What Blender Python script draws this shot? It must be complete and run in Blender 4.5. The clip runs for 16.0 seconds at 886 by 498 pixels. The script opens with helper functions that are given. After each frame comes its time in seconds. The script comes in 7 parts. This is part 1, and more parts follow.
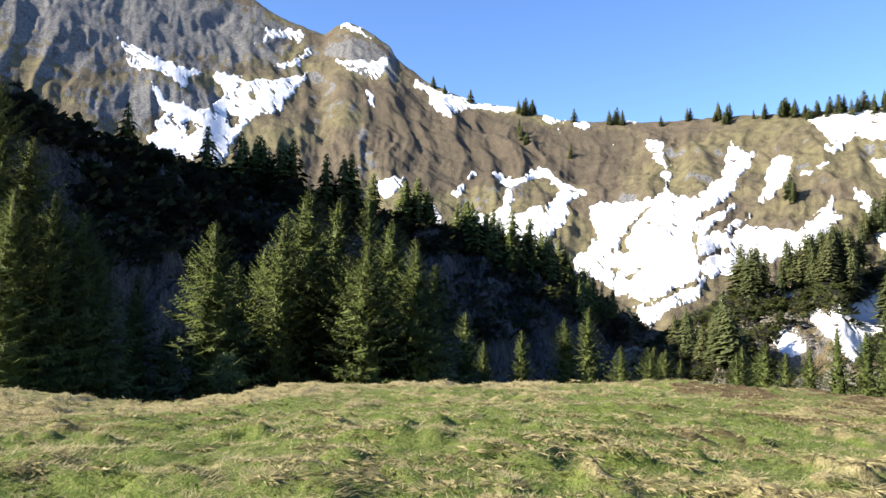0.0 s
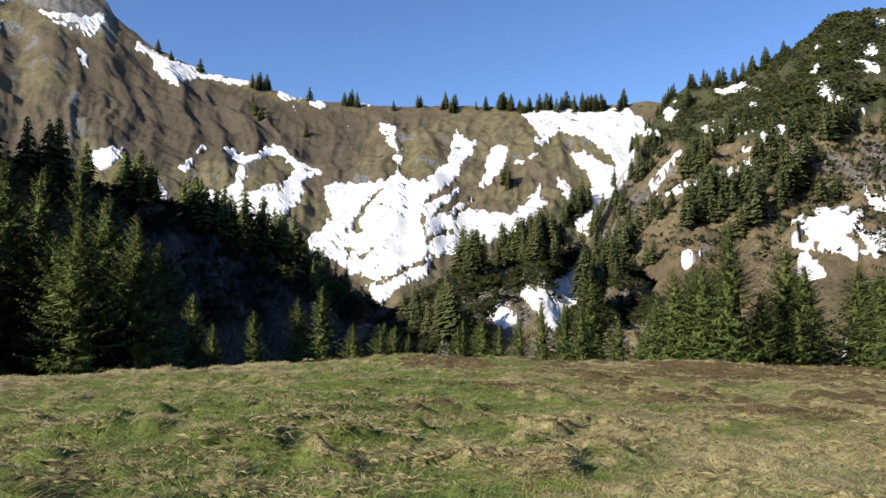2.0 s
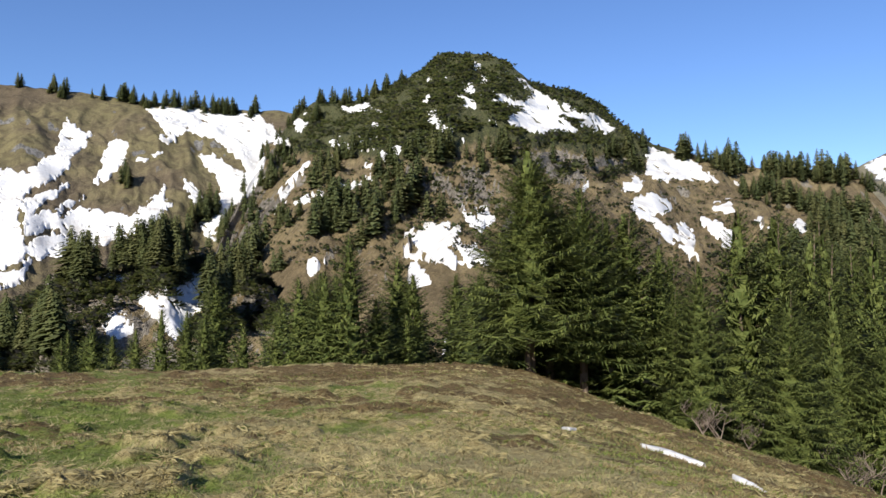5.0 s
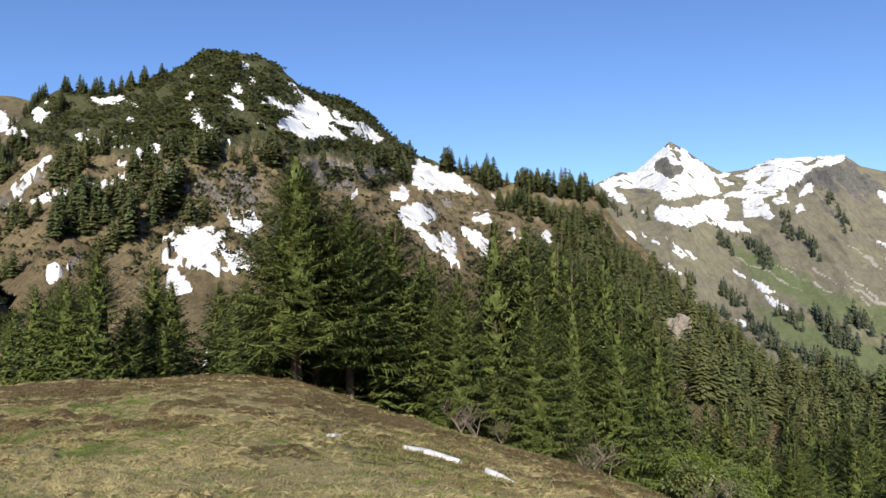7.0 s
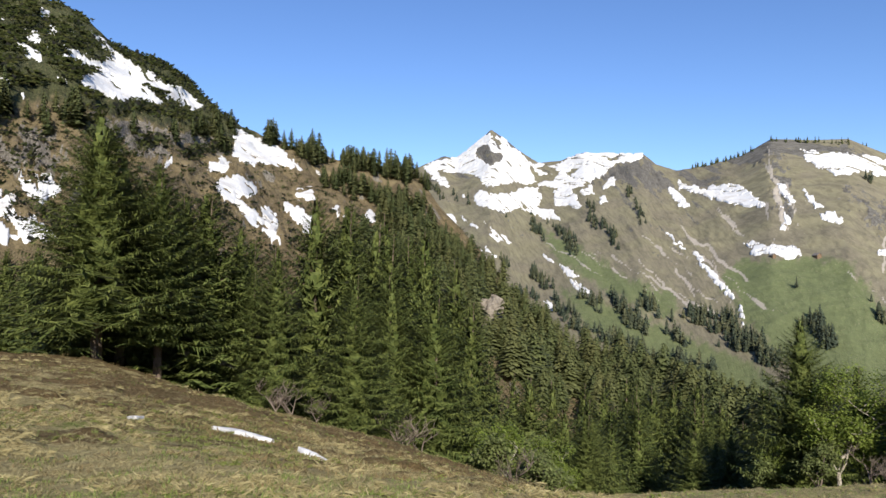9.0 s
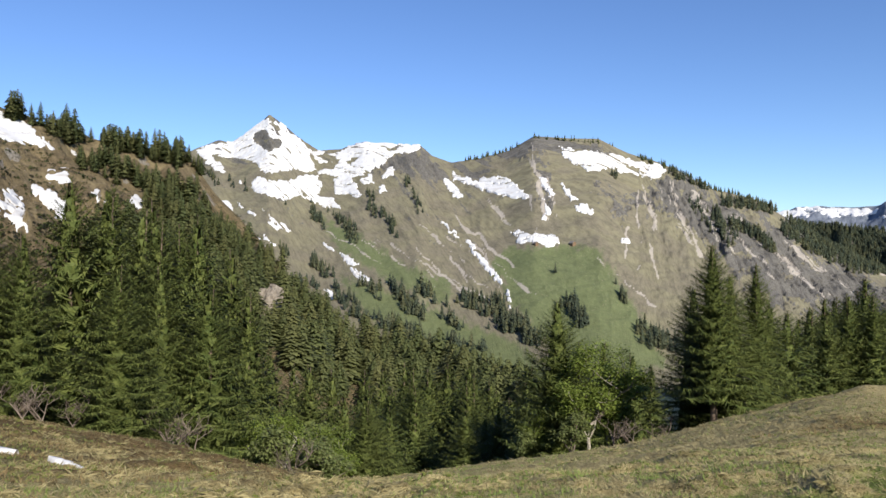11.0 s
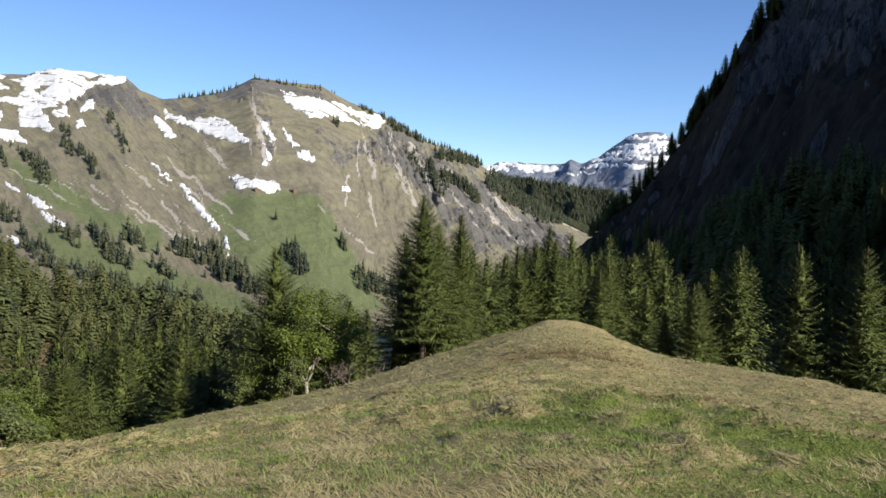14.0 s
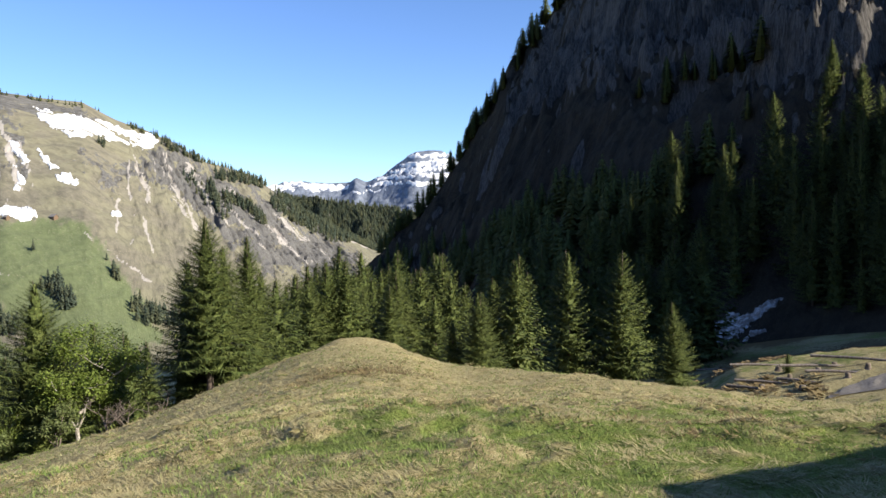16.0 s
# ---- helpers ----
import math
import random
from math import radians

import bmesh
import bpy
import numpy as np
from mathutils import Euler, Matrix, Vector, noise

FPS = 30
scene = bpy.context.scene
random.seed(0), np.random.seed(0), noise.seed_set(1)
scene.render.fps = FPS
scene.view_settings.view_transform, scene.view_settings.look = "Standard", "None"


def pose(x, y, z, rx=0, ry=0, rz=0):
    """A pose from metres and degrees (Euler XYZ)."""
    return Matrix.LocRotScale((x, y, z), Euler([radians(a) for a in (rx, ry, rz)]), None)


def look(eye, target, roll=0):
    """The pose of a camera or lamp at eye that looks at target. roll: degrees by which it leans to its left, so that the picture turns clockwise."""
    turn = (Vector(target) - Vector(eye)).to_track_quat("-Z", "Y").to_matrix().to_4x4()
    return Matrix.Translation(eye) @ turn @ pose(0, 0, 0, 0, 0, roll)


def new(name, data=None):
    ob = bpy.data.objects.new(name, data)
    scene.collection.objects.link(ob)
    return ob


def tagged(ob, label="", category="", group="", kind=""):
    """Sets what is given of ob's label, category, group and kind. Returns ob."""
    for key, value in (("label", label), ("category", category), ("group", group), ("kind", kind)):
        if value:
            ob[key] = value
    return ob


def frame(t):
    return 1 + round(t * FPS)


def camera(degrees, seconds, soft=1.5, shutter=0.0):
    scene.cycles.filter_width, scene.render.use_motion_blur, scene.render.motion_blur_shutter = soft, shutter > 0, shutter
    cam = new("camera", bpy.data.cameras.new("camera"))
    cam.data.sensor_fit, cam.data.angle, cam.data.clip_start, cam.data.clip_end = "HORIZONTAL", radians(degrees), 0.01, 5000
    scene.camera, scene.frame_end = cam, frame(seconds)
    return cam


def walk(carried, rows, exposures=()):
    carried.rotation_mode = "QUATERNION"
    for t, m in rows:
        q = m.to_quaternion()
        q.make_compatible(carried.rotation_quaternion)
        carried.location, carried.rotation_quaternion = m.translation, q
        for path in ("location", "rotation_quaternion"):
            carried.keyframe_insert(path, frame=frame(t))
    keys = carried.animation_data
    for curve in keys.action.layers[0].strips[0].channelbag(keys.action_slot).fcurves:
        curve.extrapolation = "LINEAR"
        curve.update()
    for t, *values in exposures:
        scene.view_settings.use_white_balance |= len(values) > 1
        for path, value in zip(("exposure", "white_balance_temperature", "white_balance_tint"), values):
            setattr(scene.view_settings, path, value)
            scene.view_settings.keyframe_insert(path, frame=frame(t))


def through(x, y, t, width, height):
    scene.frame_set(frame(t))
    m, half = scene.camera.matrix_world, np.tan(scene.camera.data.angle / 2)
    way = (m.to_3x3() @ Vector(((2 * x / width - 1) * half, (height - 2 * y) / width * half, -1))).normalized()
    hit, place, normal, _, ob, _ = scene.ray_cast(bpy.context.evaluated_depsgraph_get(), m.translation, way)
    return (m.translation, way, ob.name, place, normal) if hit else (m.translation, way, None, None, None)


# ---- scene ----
EXPOSURES = [(0.0, 1.55, 6200, 10), (0.6, 1.22, 6200, 10), (1.5, 0.82, 6200, 10), (2.2, 0.72, 6200, 10), (4.0, 0.70, 6200, 10), (12.0, 0.62, 6200, 10), (14.5, 0.68, 6200, 10), (15.3, 0.92, 6200, 10), (16.0, 1.08, 6200, 10)]
# ---- camera: held at arm's length by someone who turns on the spot ----
cam = camera(61.94, 16.0, soft=1.5, shutter=0.0)
REACH, EYE = 0.2, 1.6


def held(yaw, pitch, roll):
    a = radians(-yaw)
    return pose(REACH * math.sin(a), REACH * math.cos(a), EYE, 90 + pitch, roll, yaw)


walk(cam, [
    (0.0, held(-0.00, 4.52, -0.63)),
    (0.5, held(-5.97, 3.92, 0.61)),
    (1.0, held(-9.67, 3.61, 0.89)),
    (1.5, held(-15.10, 3.22, 0.64)),
    (2.0, held(-20.36, 2.98, 0.28)),
    (2.5, held(-24.90, 2.96, 0.15)),
    (3.0, held(-29.02, 3.01, -0.93)),
    (3.5, held(-33.69, 3.05, -0.99)),
    (4.0, held(-39.35, 3.31, -0.96)),
    (4.2, held(-41.40, 3.28, -0.65)),
    (6.3, held(-60.04, 3.70, 0.57)),
    (6.5, held(-61.98, 3.71, 0.45)),
    (7.0, held(-66.47, 3.64, 0.89)),
    (7.5, held(-70.19, 3.51, 1.04)),
    (8.0, held(-74.57, 2.68, 0.57)),
    (8.2, held(-75.96, 2.43, 0.73)),
    (10.3, held(-89.73, 1.91, -1.17)),
    (10.5, held(-92.09, 1.79, -0.30)),
    (11.0, held(-97.15, 1.10, 0.06)),
    (11.5, held(-101.42, -0.76, -0.52)),
    (12.0, held(-104.57, -1.34, -0.35)),
    (12.5, held(-108.12, -1.92, -0.15)),
    (13.0, held(-111.07, -2.45, -0.48)),
    (13.5, held(-114.63, -2.48, -0.71)),
    (14.0, held(-118.54, -2.86, -0.83)),
    (14.5, held(-122.33, -2.79, 0.08)),
    (15.0, held(-127.25, -2.01, 0.34)),
    (15.5, held(-132.00, -1.59, 0.68)),
    (16.0, held(-134.86, -1.49, 1.31)),
], exposures=EXPOSURES)

# ---- world and sun: clear late-day sky, low sun at the walker's left in the first view ----
SUN_AZ, SUN_EL = 252.0, 28.0
world = bpy.data.worlds.new("sky")
scene.world = world
world.use_nodes = True
wn = world.node_tree.nodes
sky = wn.new("ShaderNodeTexSky")
sky.sky_type, sky.sun_disc = "NISHITA", False
sky.sun_elevation, sky.sun_rotation = radians(SUN_EL), radians(SUN_AZ)
sky.altitude, sky.air_density, sky.dust_density, sky.ozone_density = 1400, 1.0, 0.2, 3.5
clear = wn.new("ShaderNodeHueSaturation")
clear.inputs["Hue"].default_value, clear.inputs["Saturation"].default_value = 0.508, 1.08
world.node_tree.links.new(sky.outputs[0], clear.inputs["Color"])
world.node_tree.links.new(clear.outputs[0], wn["Background"].inputs[0])
wn["Background"].inputs[1].default_value = 0.1
sun = new("sun", bpy.data.lights.new("sun", "SUN"))
sun.data.energy, sun.data.angle, sun.data.color = 5.0, radians(0.5), (1.0, 0.89, 0.73)
sun.matrix_world = look((math.sin(radians(SUN_AZ)) * 50, math.cos(radians(SUN_AZ)) * 50, math.tan(radians(SUN_EL)) * 50), (0, 0, 0))


# ---- noise and mesh helpers ----
def lattice(ix, iy, seed):
    h = (ix.astype(np.int64) * 374761393 + iy.astype(np.int64) * 668265263 + seed * 144269504) & 0xFFFFFFFF
    h = ((h ^ (h >> 13)) * 1274126177) & 0xFFFFFFFF
    return ((h ^ (h >> 16)) & 0xFFFF) / 32767.5 - 1.0


def vnoise(x, y, seed=0):
    x, y = np.asarray(x, float), np.asarray(y, float)
    ix, iy = np.floor(x), np.floor(y)
    fx, fy = x - ix, y - iy
    ux, uy = fx * fx * fx * (fx * (fx * 6 - 15) + 10), fy * fy * fy * (fy * (fy * 6 - 15) + 10)
    a, b = lattice(ix, iy, seed), lattice(ix + 1, iy, seed)
    c, d = lattice(ix, iy + 1, seed), lattice(ix + 1, iy + 1, seed)
    return (a * (1 - ux) + b * ux) * (1 - uy) + (c * (1 - ux) + d * ux) * uy


def fbm(x, y, octaves=4, seed=0, gain=0.5):
    total, amp = 0.0, 1.0
    for k in range(octaves):
        total = total + amp * vnoise(x * 2.03 ** k + 17.3 * k, y * 2.03 ** k - 9.1 * k, seed + k)
        amp *= gain
    return total


def ridged(x, y, octaves=4, seed=0):
    total, amp = 0.0, 1.0
    for k in range(octaves):
        total = total + amp * (1 - 2 * np.abs(vnoise(x * 2.1 ** k + 3.7 * k, y * 2.1 ** k + 5.9 * k, seed + k)))
        amp *= 0.5
    return total


def smooth(a, b, x):
    t = np.clip((x - a) / (b - a), 0, 1)
    return t * t * (3 - 2 * t)


def mesh_data(name, verts, faces, attrs=None, mat=None, shade=False):
    """A mesh from arrays: faces all triangles or all quads."""
    verts, faces = np.asarray(verts, np.float32), np.asarray(faces, np.int32)
    k = faces.shape[1]
    me = bpy.data.meshes.new(name)
    me.vertices.add(len(verts))
    me.vertices.foreach_set("co", verts.ravel())
    me.loops.add(faces.size)
    me.loops.foreach_set("vertex_index", faces.ravel())
    me.polygons.add(len(faces))
    me.polygons.foreach_set("loop_start", np.arange(0, faces.size, k, dtype=np.int32))
    me.polygons.foreach_set("use_smooth", np.full(len(faces), shade))
    for key, values in (attrs or {}).items():
        values = np.asarray(values, np.float32)
        vector = key == "facing"
        at = me.attributes.new(key, "FLOAT_VECTOR" if vector else "FLOAT", "POINT")
        at.data.foreach_set("vector" if vector else "value", values.ravel())
    me.update(calc_edges=True)
    if mat:
        me.materials.append(mat)
    return me


def part(name, me, parent, label=""):
    ob = new(name, me)
    ob.parent = parent
    return tagged(ob, label) if label else ob


def grid_faces(n, m, keep=None):
    i, j = np.meshgrid(np.arange(n - 1), np.arange(m - 1), indexing="ij")
    if keep is not None:
        i, j = i[keep], j[keep]
    i, j = i.ravel(), j.ravel()
    return np.stack([i * m + j, (i + 1) * m + j, (i + 1) * m + j + 1, i * m + j + 1], 1)


# ---- materials ----
class Shader:
    """A short way to write a node material."""

    def __init__(self, name):
        self.mat = bpy.data.materials.new(name)
        self.mat.use_nodes = True
        self.tree = self.mat.node_tree
        self.bsdf = self.tree.nodes["Principled BSDF"]
        self.coord = self.tree.nodes.new("ShaderNodeTexCoord").outputs["Object"]

    def link(self, a, b):
        self.tree.links.new(a, b)

    def put(self, socket, value):
        if hasattr(value, "is_output"):
            self.link(value, socket)
        else:
            socket.default_value = value

    def noise(self, scale, detail=4.0, rough=0.55, stretch=None, distort=0.0):
        n = self.tree.nodes.new("ShaderNodeTexNoise")
        n.inputs["Scale"].default_value, n.inputs["Detail"].default_value = scale, detail
        n.inputs["Roughness"].default_value, n.inputs["Distortion"].default_value = rough, distort
        if stretch:
            m = self.tree.nodes.new("ShaderNodeMapping")
            m.inputs["Scale"].default_value = stretch
            self.link(self.coord, m.inputs[0])
            self.link(m.outputs[0], n.inputs["Vector"])
        else:
            self.link(self.coord, n.inputs["Vector"])
        return n.outputs["Fac"]

    def attr(self, name):
        n = self.tree.nodes.new("ShaderNodeAttribute")
        n.attribute_name = name
        return n.outputs["Fac"]

    def math(self, op, a, b=0.0, clamp=False):
        n = self.tree.nodes.new("ShaderNodeMath")
        n.operation, n.use_clamp = op, clamp
        self.put(n.inputs[0], a), self.put(n.inputs[1], b)
        return n.outputs[0]

    def ramp(self, value, lo, hi, a=0.0, b=1.0):
        n = self.tree.nodes.new("ShaderNodeMapRange")
        n.interpolation_type = "SMOOTHSTEP"
        self.put(n.inputs[0], value)
        for k, v in enumerate((lo, hi, a, b)):
            n.inputs[k + 1].default_value = v
        return n.outputs[0]

    def mix(self, fac, a, b, blend="MIX"):
        n = self.tree.nodes.new("ShaderNodeMix")
        n.data_type, n.blend_type = "RGBA", blend
        self.put(n.inputs[0], fac)
        for s, v in ((n.inputs[6], a), (n.inputs[7], b)):
            self.put(s, (*v, 1.0) if isinstance(v, tuple) else v)
        return n.outputs[2]

    def island(self):
        return self.tree.nodes.new("ShaderNodeNewGeometry").outputs["Random Per Island"]

    def object_random(self):
        return self.tree.nodes.new("ShaderNodeObjectInfo").outputs["Random"]

    def bump(self, height, distance, strength=1.0, under=None):
        n = self.tree.nodes.new("ShaderNodeBump")
        n.inputs["Distance"].default_value, n.inputs["Strength"].default_value = distance, strength
        self.link(height, n.inputs["Height"])
        if under:
            self.link(under, n.inputs["Normal"])
        return n.outputs[0]

    def done(self, color, rough=0.9, normal=None, spec=0.2):
        self.put(self.bsdf.inputs["Base Color"], (*color, 1.0) if isinstance(color, tuple) else color)
        self.put(self.bsdf.inputs["Roughness"], rough)
        self.bsdf.inputs["Specular IOR Level"].default_value = spec
        if normal:
            self.link(normal, self.bsdf.inputs["Normal"])
        return self.mat


def terrain_material(name, grass_a, grass_b, rock_a, rock_b, green=(0.105, 0.132, 0.05), scree=(0.36, 0.33, 0.29), big=0.02, relief=1.0, flow=0.3, grit=1.0):
    """Grass, rock and rubble on a mountain side; streaks run down the fall line."""
    s = Shader(name)
    vec = s.tree.nodes.new("ShaderNodeCombineXYZ")
    s.link(s.attr("along"), vec.inputs[0]), s.link(s.attr("down"), vec.inputs[1])
    plain, s.coord = s.coord, vec.outputs[0]
    streak = s.noise(big * 9, 6, 0.65, (1.0, flow, 1.0), 0.6)
    thin = s.noise(big * 34, 5, 0.7, (1.0, flow * 1.3, 1.0), 0.4)
    s.coord = plain
    broad, mid, fine = s.noise(big, 5), s.noise(big * 8, 6, 0.7), s.noise(big * 55, 4, 0.75)
    grass = s.mix(s.ramp(broad, 0.4, 0.6), grass_a, grass_b)
    grass = s.mix(s.math("MULTIPLY", s.ramp(streak, 0.42, 0.64), 0.55), grass, tuple(c * 0.55 for c in grass_b))
    grass = s.mix(s.math("MULTIPLY", s.ramp(mid, 0.48, 0.68), 0.6 * grit), grass, tuple(c * 0.5 for c in grass_b))
    grass = s.mix(s.math("MULTIPLY", s.attr("pasture"), 0.9, True), grass, s.mix(s.ramp(mid, 0.35, 0.65), green, tuple(c * 0.78 for c in green)))
    grass = s.mix(s.math("MULTIPLY", s.ramp(thin, 0.52, 0.72), s.ramp(broad, 0.3, 0.6, 0.1, 0.6)), grass, tuple(min(1.0, c * 1.55) for c in grass_a))
    rock = s.mix(s.ramp(thin, 0.36, 0.62), rock_b, rock_a)
    rock = s.mix(s.math("MULTIPLY", s.ramp(streak, 0.5, 0.72), 0.65), rock, tuple(c * 0.4 for c in rock_b))
    f = s.math("ADD", s.attr("rock"), s.math("ADD", s.math("MULTIPLY", s.math("SUBTRACT", mid, 0.5), 0.9), s.math("MULTIPLY", s.math("SUBTRACT", streak, 0.5), 0.9)))
    col = s.mix(s.ramp(f, 0.42, 0.6), grass, rock)
    f = s.math("ADD", s.attr("scree"), s.math("MULTIPLY", s.math("SUBTRACT", thin, 0.5), 1.6))
    col = s.mix(s.math("MULTIPLY", s.ramp(f, 0.35, 0.75), 0.85), col, scree)
    col = s.mix(s.math("MULTIPLY", s.ramp(fine, 0.48, 0.72), 0.55 * grit), col, s.mix(0.75, col, (0.02, 0.02, 0.015)))
    nb = s.bump(fine, 0.5 * relief, 0.9, s.bump(thin, 1.0 * relief, 0.8, s.bump(streak, 2.2 * relief, 0.8)))
    return s.done(col, 0.95, nb, 0.1)


def meadow_material():
    s = Shader("spring_meadow")
    broad, patch, fine, blade = s.noise(0.13, 5, 0.6), s.noise(1.7, 6, 0.68), s.noise(6.5, 5, 0.7), s.noise(34, 3, 0.7)
    green = s.mix(s.ramp(fine, 0.35, 0.7), (0.145, 0.200, 0.042), (0.24, 0.275, 0.080))
    straw = s.mix(s.ramp(fine, 0.35, 0.65), (0.52, 0.45, 0.23), (0.33, 0.272, 0.13))
    brown = s.mix(s.ramp(fine, 0.35, 0.65), (0.225, 0.162, 0.080), (0.125, 0.090, 0.044))
    f = s.math("ADD", s.math("ADD", s.math("MULTIPLY", broad, 0.8), patch), s.math("ADD", s.attr("dry"), s.math("MULTIPLY", s.attr("mound"), 1.3)))
    col = s.mix(s.ramp(f, 0.9, 1.12), green, straw)
    f = s.math("ADD", s.math("ADD", s.math("MULTIPLY", s.math("SUBTRACT", patch, 0.5), 1.3), s.attr("heath")), s.math("MULTIPLY", s.attr("mound"), 1.6))
    col = s.mix(s.ramp(f, 0.38, 0.64), col, brown)
    col = s.mix(s.math("MULTIPLY", s.ramp(blade, 0.45, 0.70), 0.5), col, s.mix(0.75, col, (0.03, 0.03, 0.012)))
    nb = s.bump(blade, 0.05, 0.9, s.bump(fine, 0.3, 0.9))
    return s.done(col, 0.95, nb, 0.1)


def snow_material():
    s = Shader("old_spring_snow")
    n, f = s.noise(0.07, 6, 0.68), s.noise(0.6, 5, 0.7)
    col = s.mix(s.ramp(n, 0.45, 0.75), (0.64, 0.65, 0.66), (0.45, 0.43, 0.40))
    return s.done(col, 0.7, s.bump(f, 0.2, 0.4, s.bump(n, 2.5, 0.5)), 0.2)


def foliage_material(name, dark, light, through=0.25, facing=False):
    """Leaves or needles. facing: the growth is lit as the soft surface of its bough, not blade by blade."""
    s = Shader(name)
    r = s.mix(s.island(), dark, light)
    col = s.mix(s.math("MULTIPLY", s.object_random(), 0.5), r, s.mix(0.5, r, (0.10, 0.11, 0.03)))
    col = s.mix(s.math("MULTIPLY", s.attr("tone"), 0.75), col, s.mix(0.6, r, (0.155, 0.145, 0.055)))
    normal = None
    if facing:
        a = s.tree.nodes.new("ShaderNodeAttribute")
        a.attribute_name = "facing"
        v = s.tree.nodes.new("ShaderNodeVectorTransform")
        v.vector_type, v.convert_from, v.convert_to = "NORMAL", "OBJECT", "WORLD"
        s.link(a.outputs["Vector"], v.inputs[0])
        normal = v.outputs[0]
    s.done(col, 0.7, normal, 0.2)
    t = s.tree.nodes.new("ShaderNodeBsdfTranslucent")
    s.link(col, t.inputs[0])
    m = s.tree.nodes.new("ShaderNodeMixShader")
    m.inputs[0].default_value = through
    s.link(s.bsdf.outputs[0], m.inputs[1]), s.link(t.outputs[0], m.inputs[2])
    s.link(m.outputs[0], s.tree.nodes["Material Output"].inputs[0])
    return s.mat


def bark_material(name, a, b):
    s = Shader(name)
    n = s.noise(9, 5, 0.7, (1, 1, 0.2))
    return s.done(s.mix(s.ramp(n, 0.35, 0.65), a, b), 0.9, s.bump(n, 0.03, 0.8), 0.1)


MEADOW = meadow_material()
SNOW = snow_material()
BOWL_MAT = terrain_material("bowl_slopes", (0.150, 0.132, 0.070), (0.112, 0.090, 0.062), (0.180, 0.177, 0.173), (0.084, 0.083, 0.082), green=(0.084, 0.068, 0.050), big=0.014, flow=0.6, relief=0.6)
SUMMIT_MAT = terrain_material("wooded_summit", (0.235, 0.190, 0.106), (0.172, 0.136, 0.080), (0.27, 0.25, 0.215), (0.15, 0.135, 0.11), green=(0.058, 0.070, 0.032), big=0.03, flow=0.7)
# far alp: haze is put into the paler grass, part-shade into the rock
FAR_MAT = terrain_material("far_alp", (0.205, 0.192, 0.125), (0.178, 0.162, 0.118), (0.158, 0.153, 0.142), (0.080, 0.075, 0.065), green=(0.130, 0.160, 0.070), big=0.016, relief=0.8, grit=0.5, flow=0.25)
WOOD_MAT = terrain_material("forest_floor", (0.05, 0.06, 0.03), (0.04, 0.05, 0.025), (0.16, 0.15, 0.13), (0.09, 0.085, 0.075), big=0.008, relief=2.0)
# cliff and spur: some of their shade is put into these darker colours
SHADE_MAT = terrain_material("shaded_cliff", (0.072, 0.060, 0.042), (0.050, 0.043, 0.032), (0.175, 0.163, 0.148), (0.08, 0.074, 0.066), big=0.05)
# the massif's blue is distance haze put into its rock colours
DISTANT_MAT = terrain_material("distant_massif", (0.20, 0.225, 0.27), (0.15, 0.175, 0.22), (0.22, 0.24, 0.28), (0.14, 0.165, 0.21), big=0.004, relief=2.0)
NEEDLES = foliage_material("spruce_needles", (0.053, 0.080, 0.021), (0.138, 0.164, 0.044), 0.16, True)
# far needles: darker and bluer, with self-shade and haze in the colour
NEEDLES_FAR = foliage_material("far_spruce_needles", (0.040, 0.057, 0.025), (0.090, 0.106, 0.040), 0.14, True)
# farthest woods: blue distance haze mixed into the needle colour
NEEDLES_HAZED = foliage_material("haze_tinted_needles", (0.026, 0.042, 0.036), (0.048, 0.064, 0.050), 0.1, True)
PINE_SCRUB = foliage_material("dwarf_pine_needles", (0.046, 0.068, 0.022), (0.088, 0.110, 0.036), 0.2, True)
LEAVES = foliage_material("fresh_spring_leaves", (0.15, 0.215, 0.04), (0.28, 0.35, 0.075), 0.4)
BUSH_LEAVES = foliage_material("young_bush_leaves", (0.12, 0.155, 0.05), (0.21, 0.245, 0.095), 0.35)
STRAW = foliage_material("dead_straw", (0.58, 0.51, 0.29), (0.34, 0.28, 0.145), 0.2)
TUFT_GREEN = foliage_material("coarse_grass", (0.12, 0.165, 0.035), (0.27, 0.30, 0.085), 0.3)
TWIGS = bark_material("bare_twigs", (0.20, 0.17, 0.14), (0.11, 0.085, 0.07))
BARK = bark_material("spruce_bark", (0.16, 0.125, 0.10), (0.075, 0.058, 0.045))
PALE_BARK = bark_material("pale_bark", (0.42, 0.39, 0.34), (0.26, 0.23, 0.19))


# ---- the lie of the land, by bearing (degrees clockwise from the first view) and distance ----
def polar(az, r):
    a = np.radians(az)
    return np.sin(a) * r, np.cos(a) * r


def control(rows, az, column):
    rows = np.array(rows, float)
    return np.interp(az, rows[:, 0], rows[:, column])


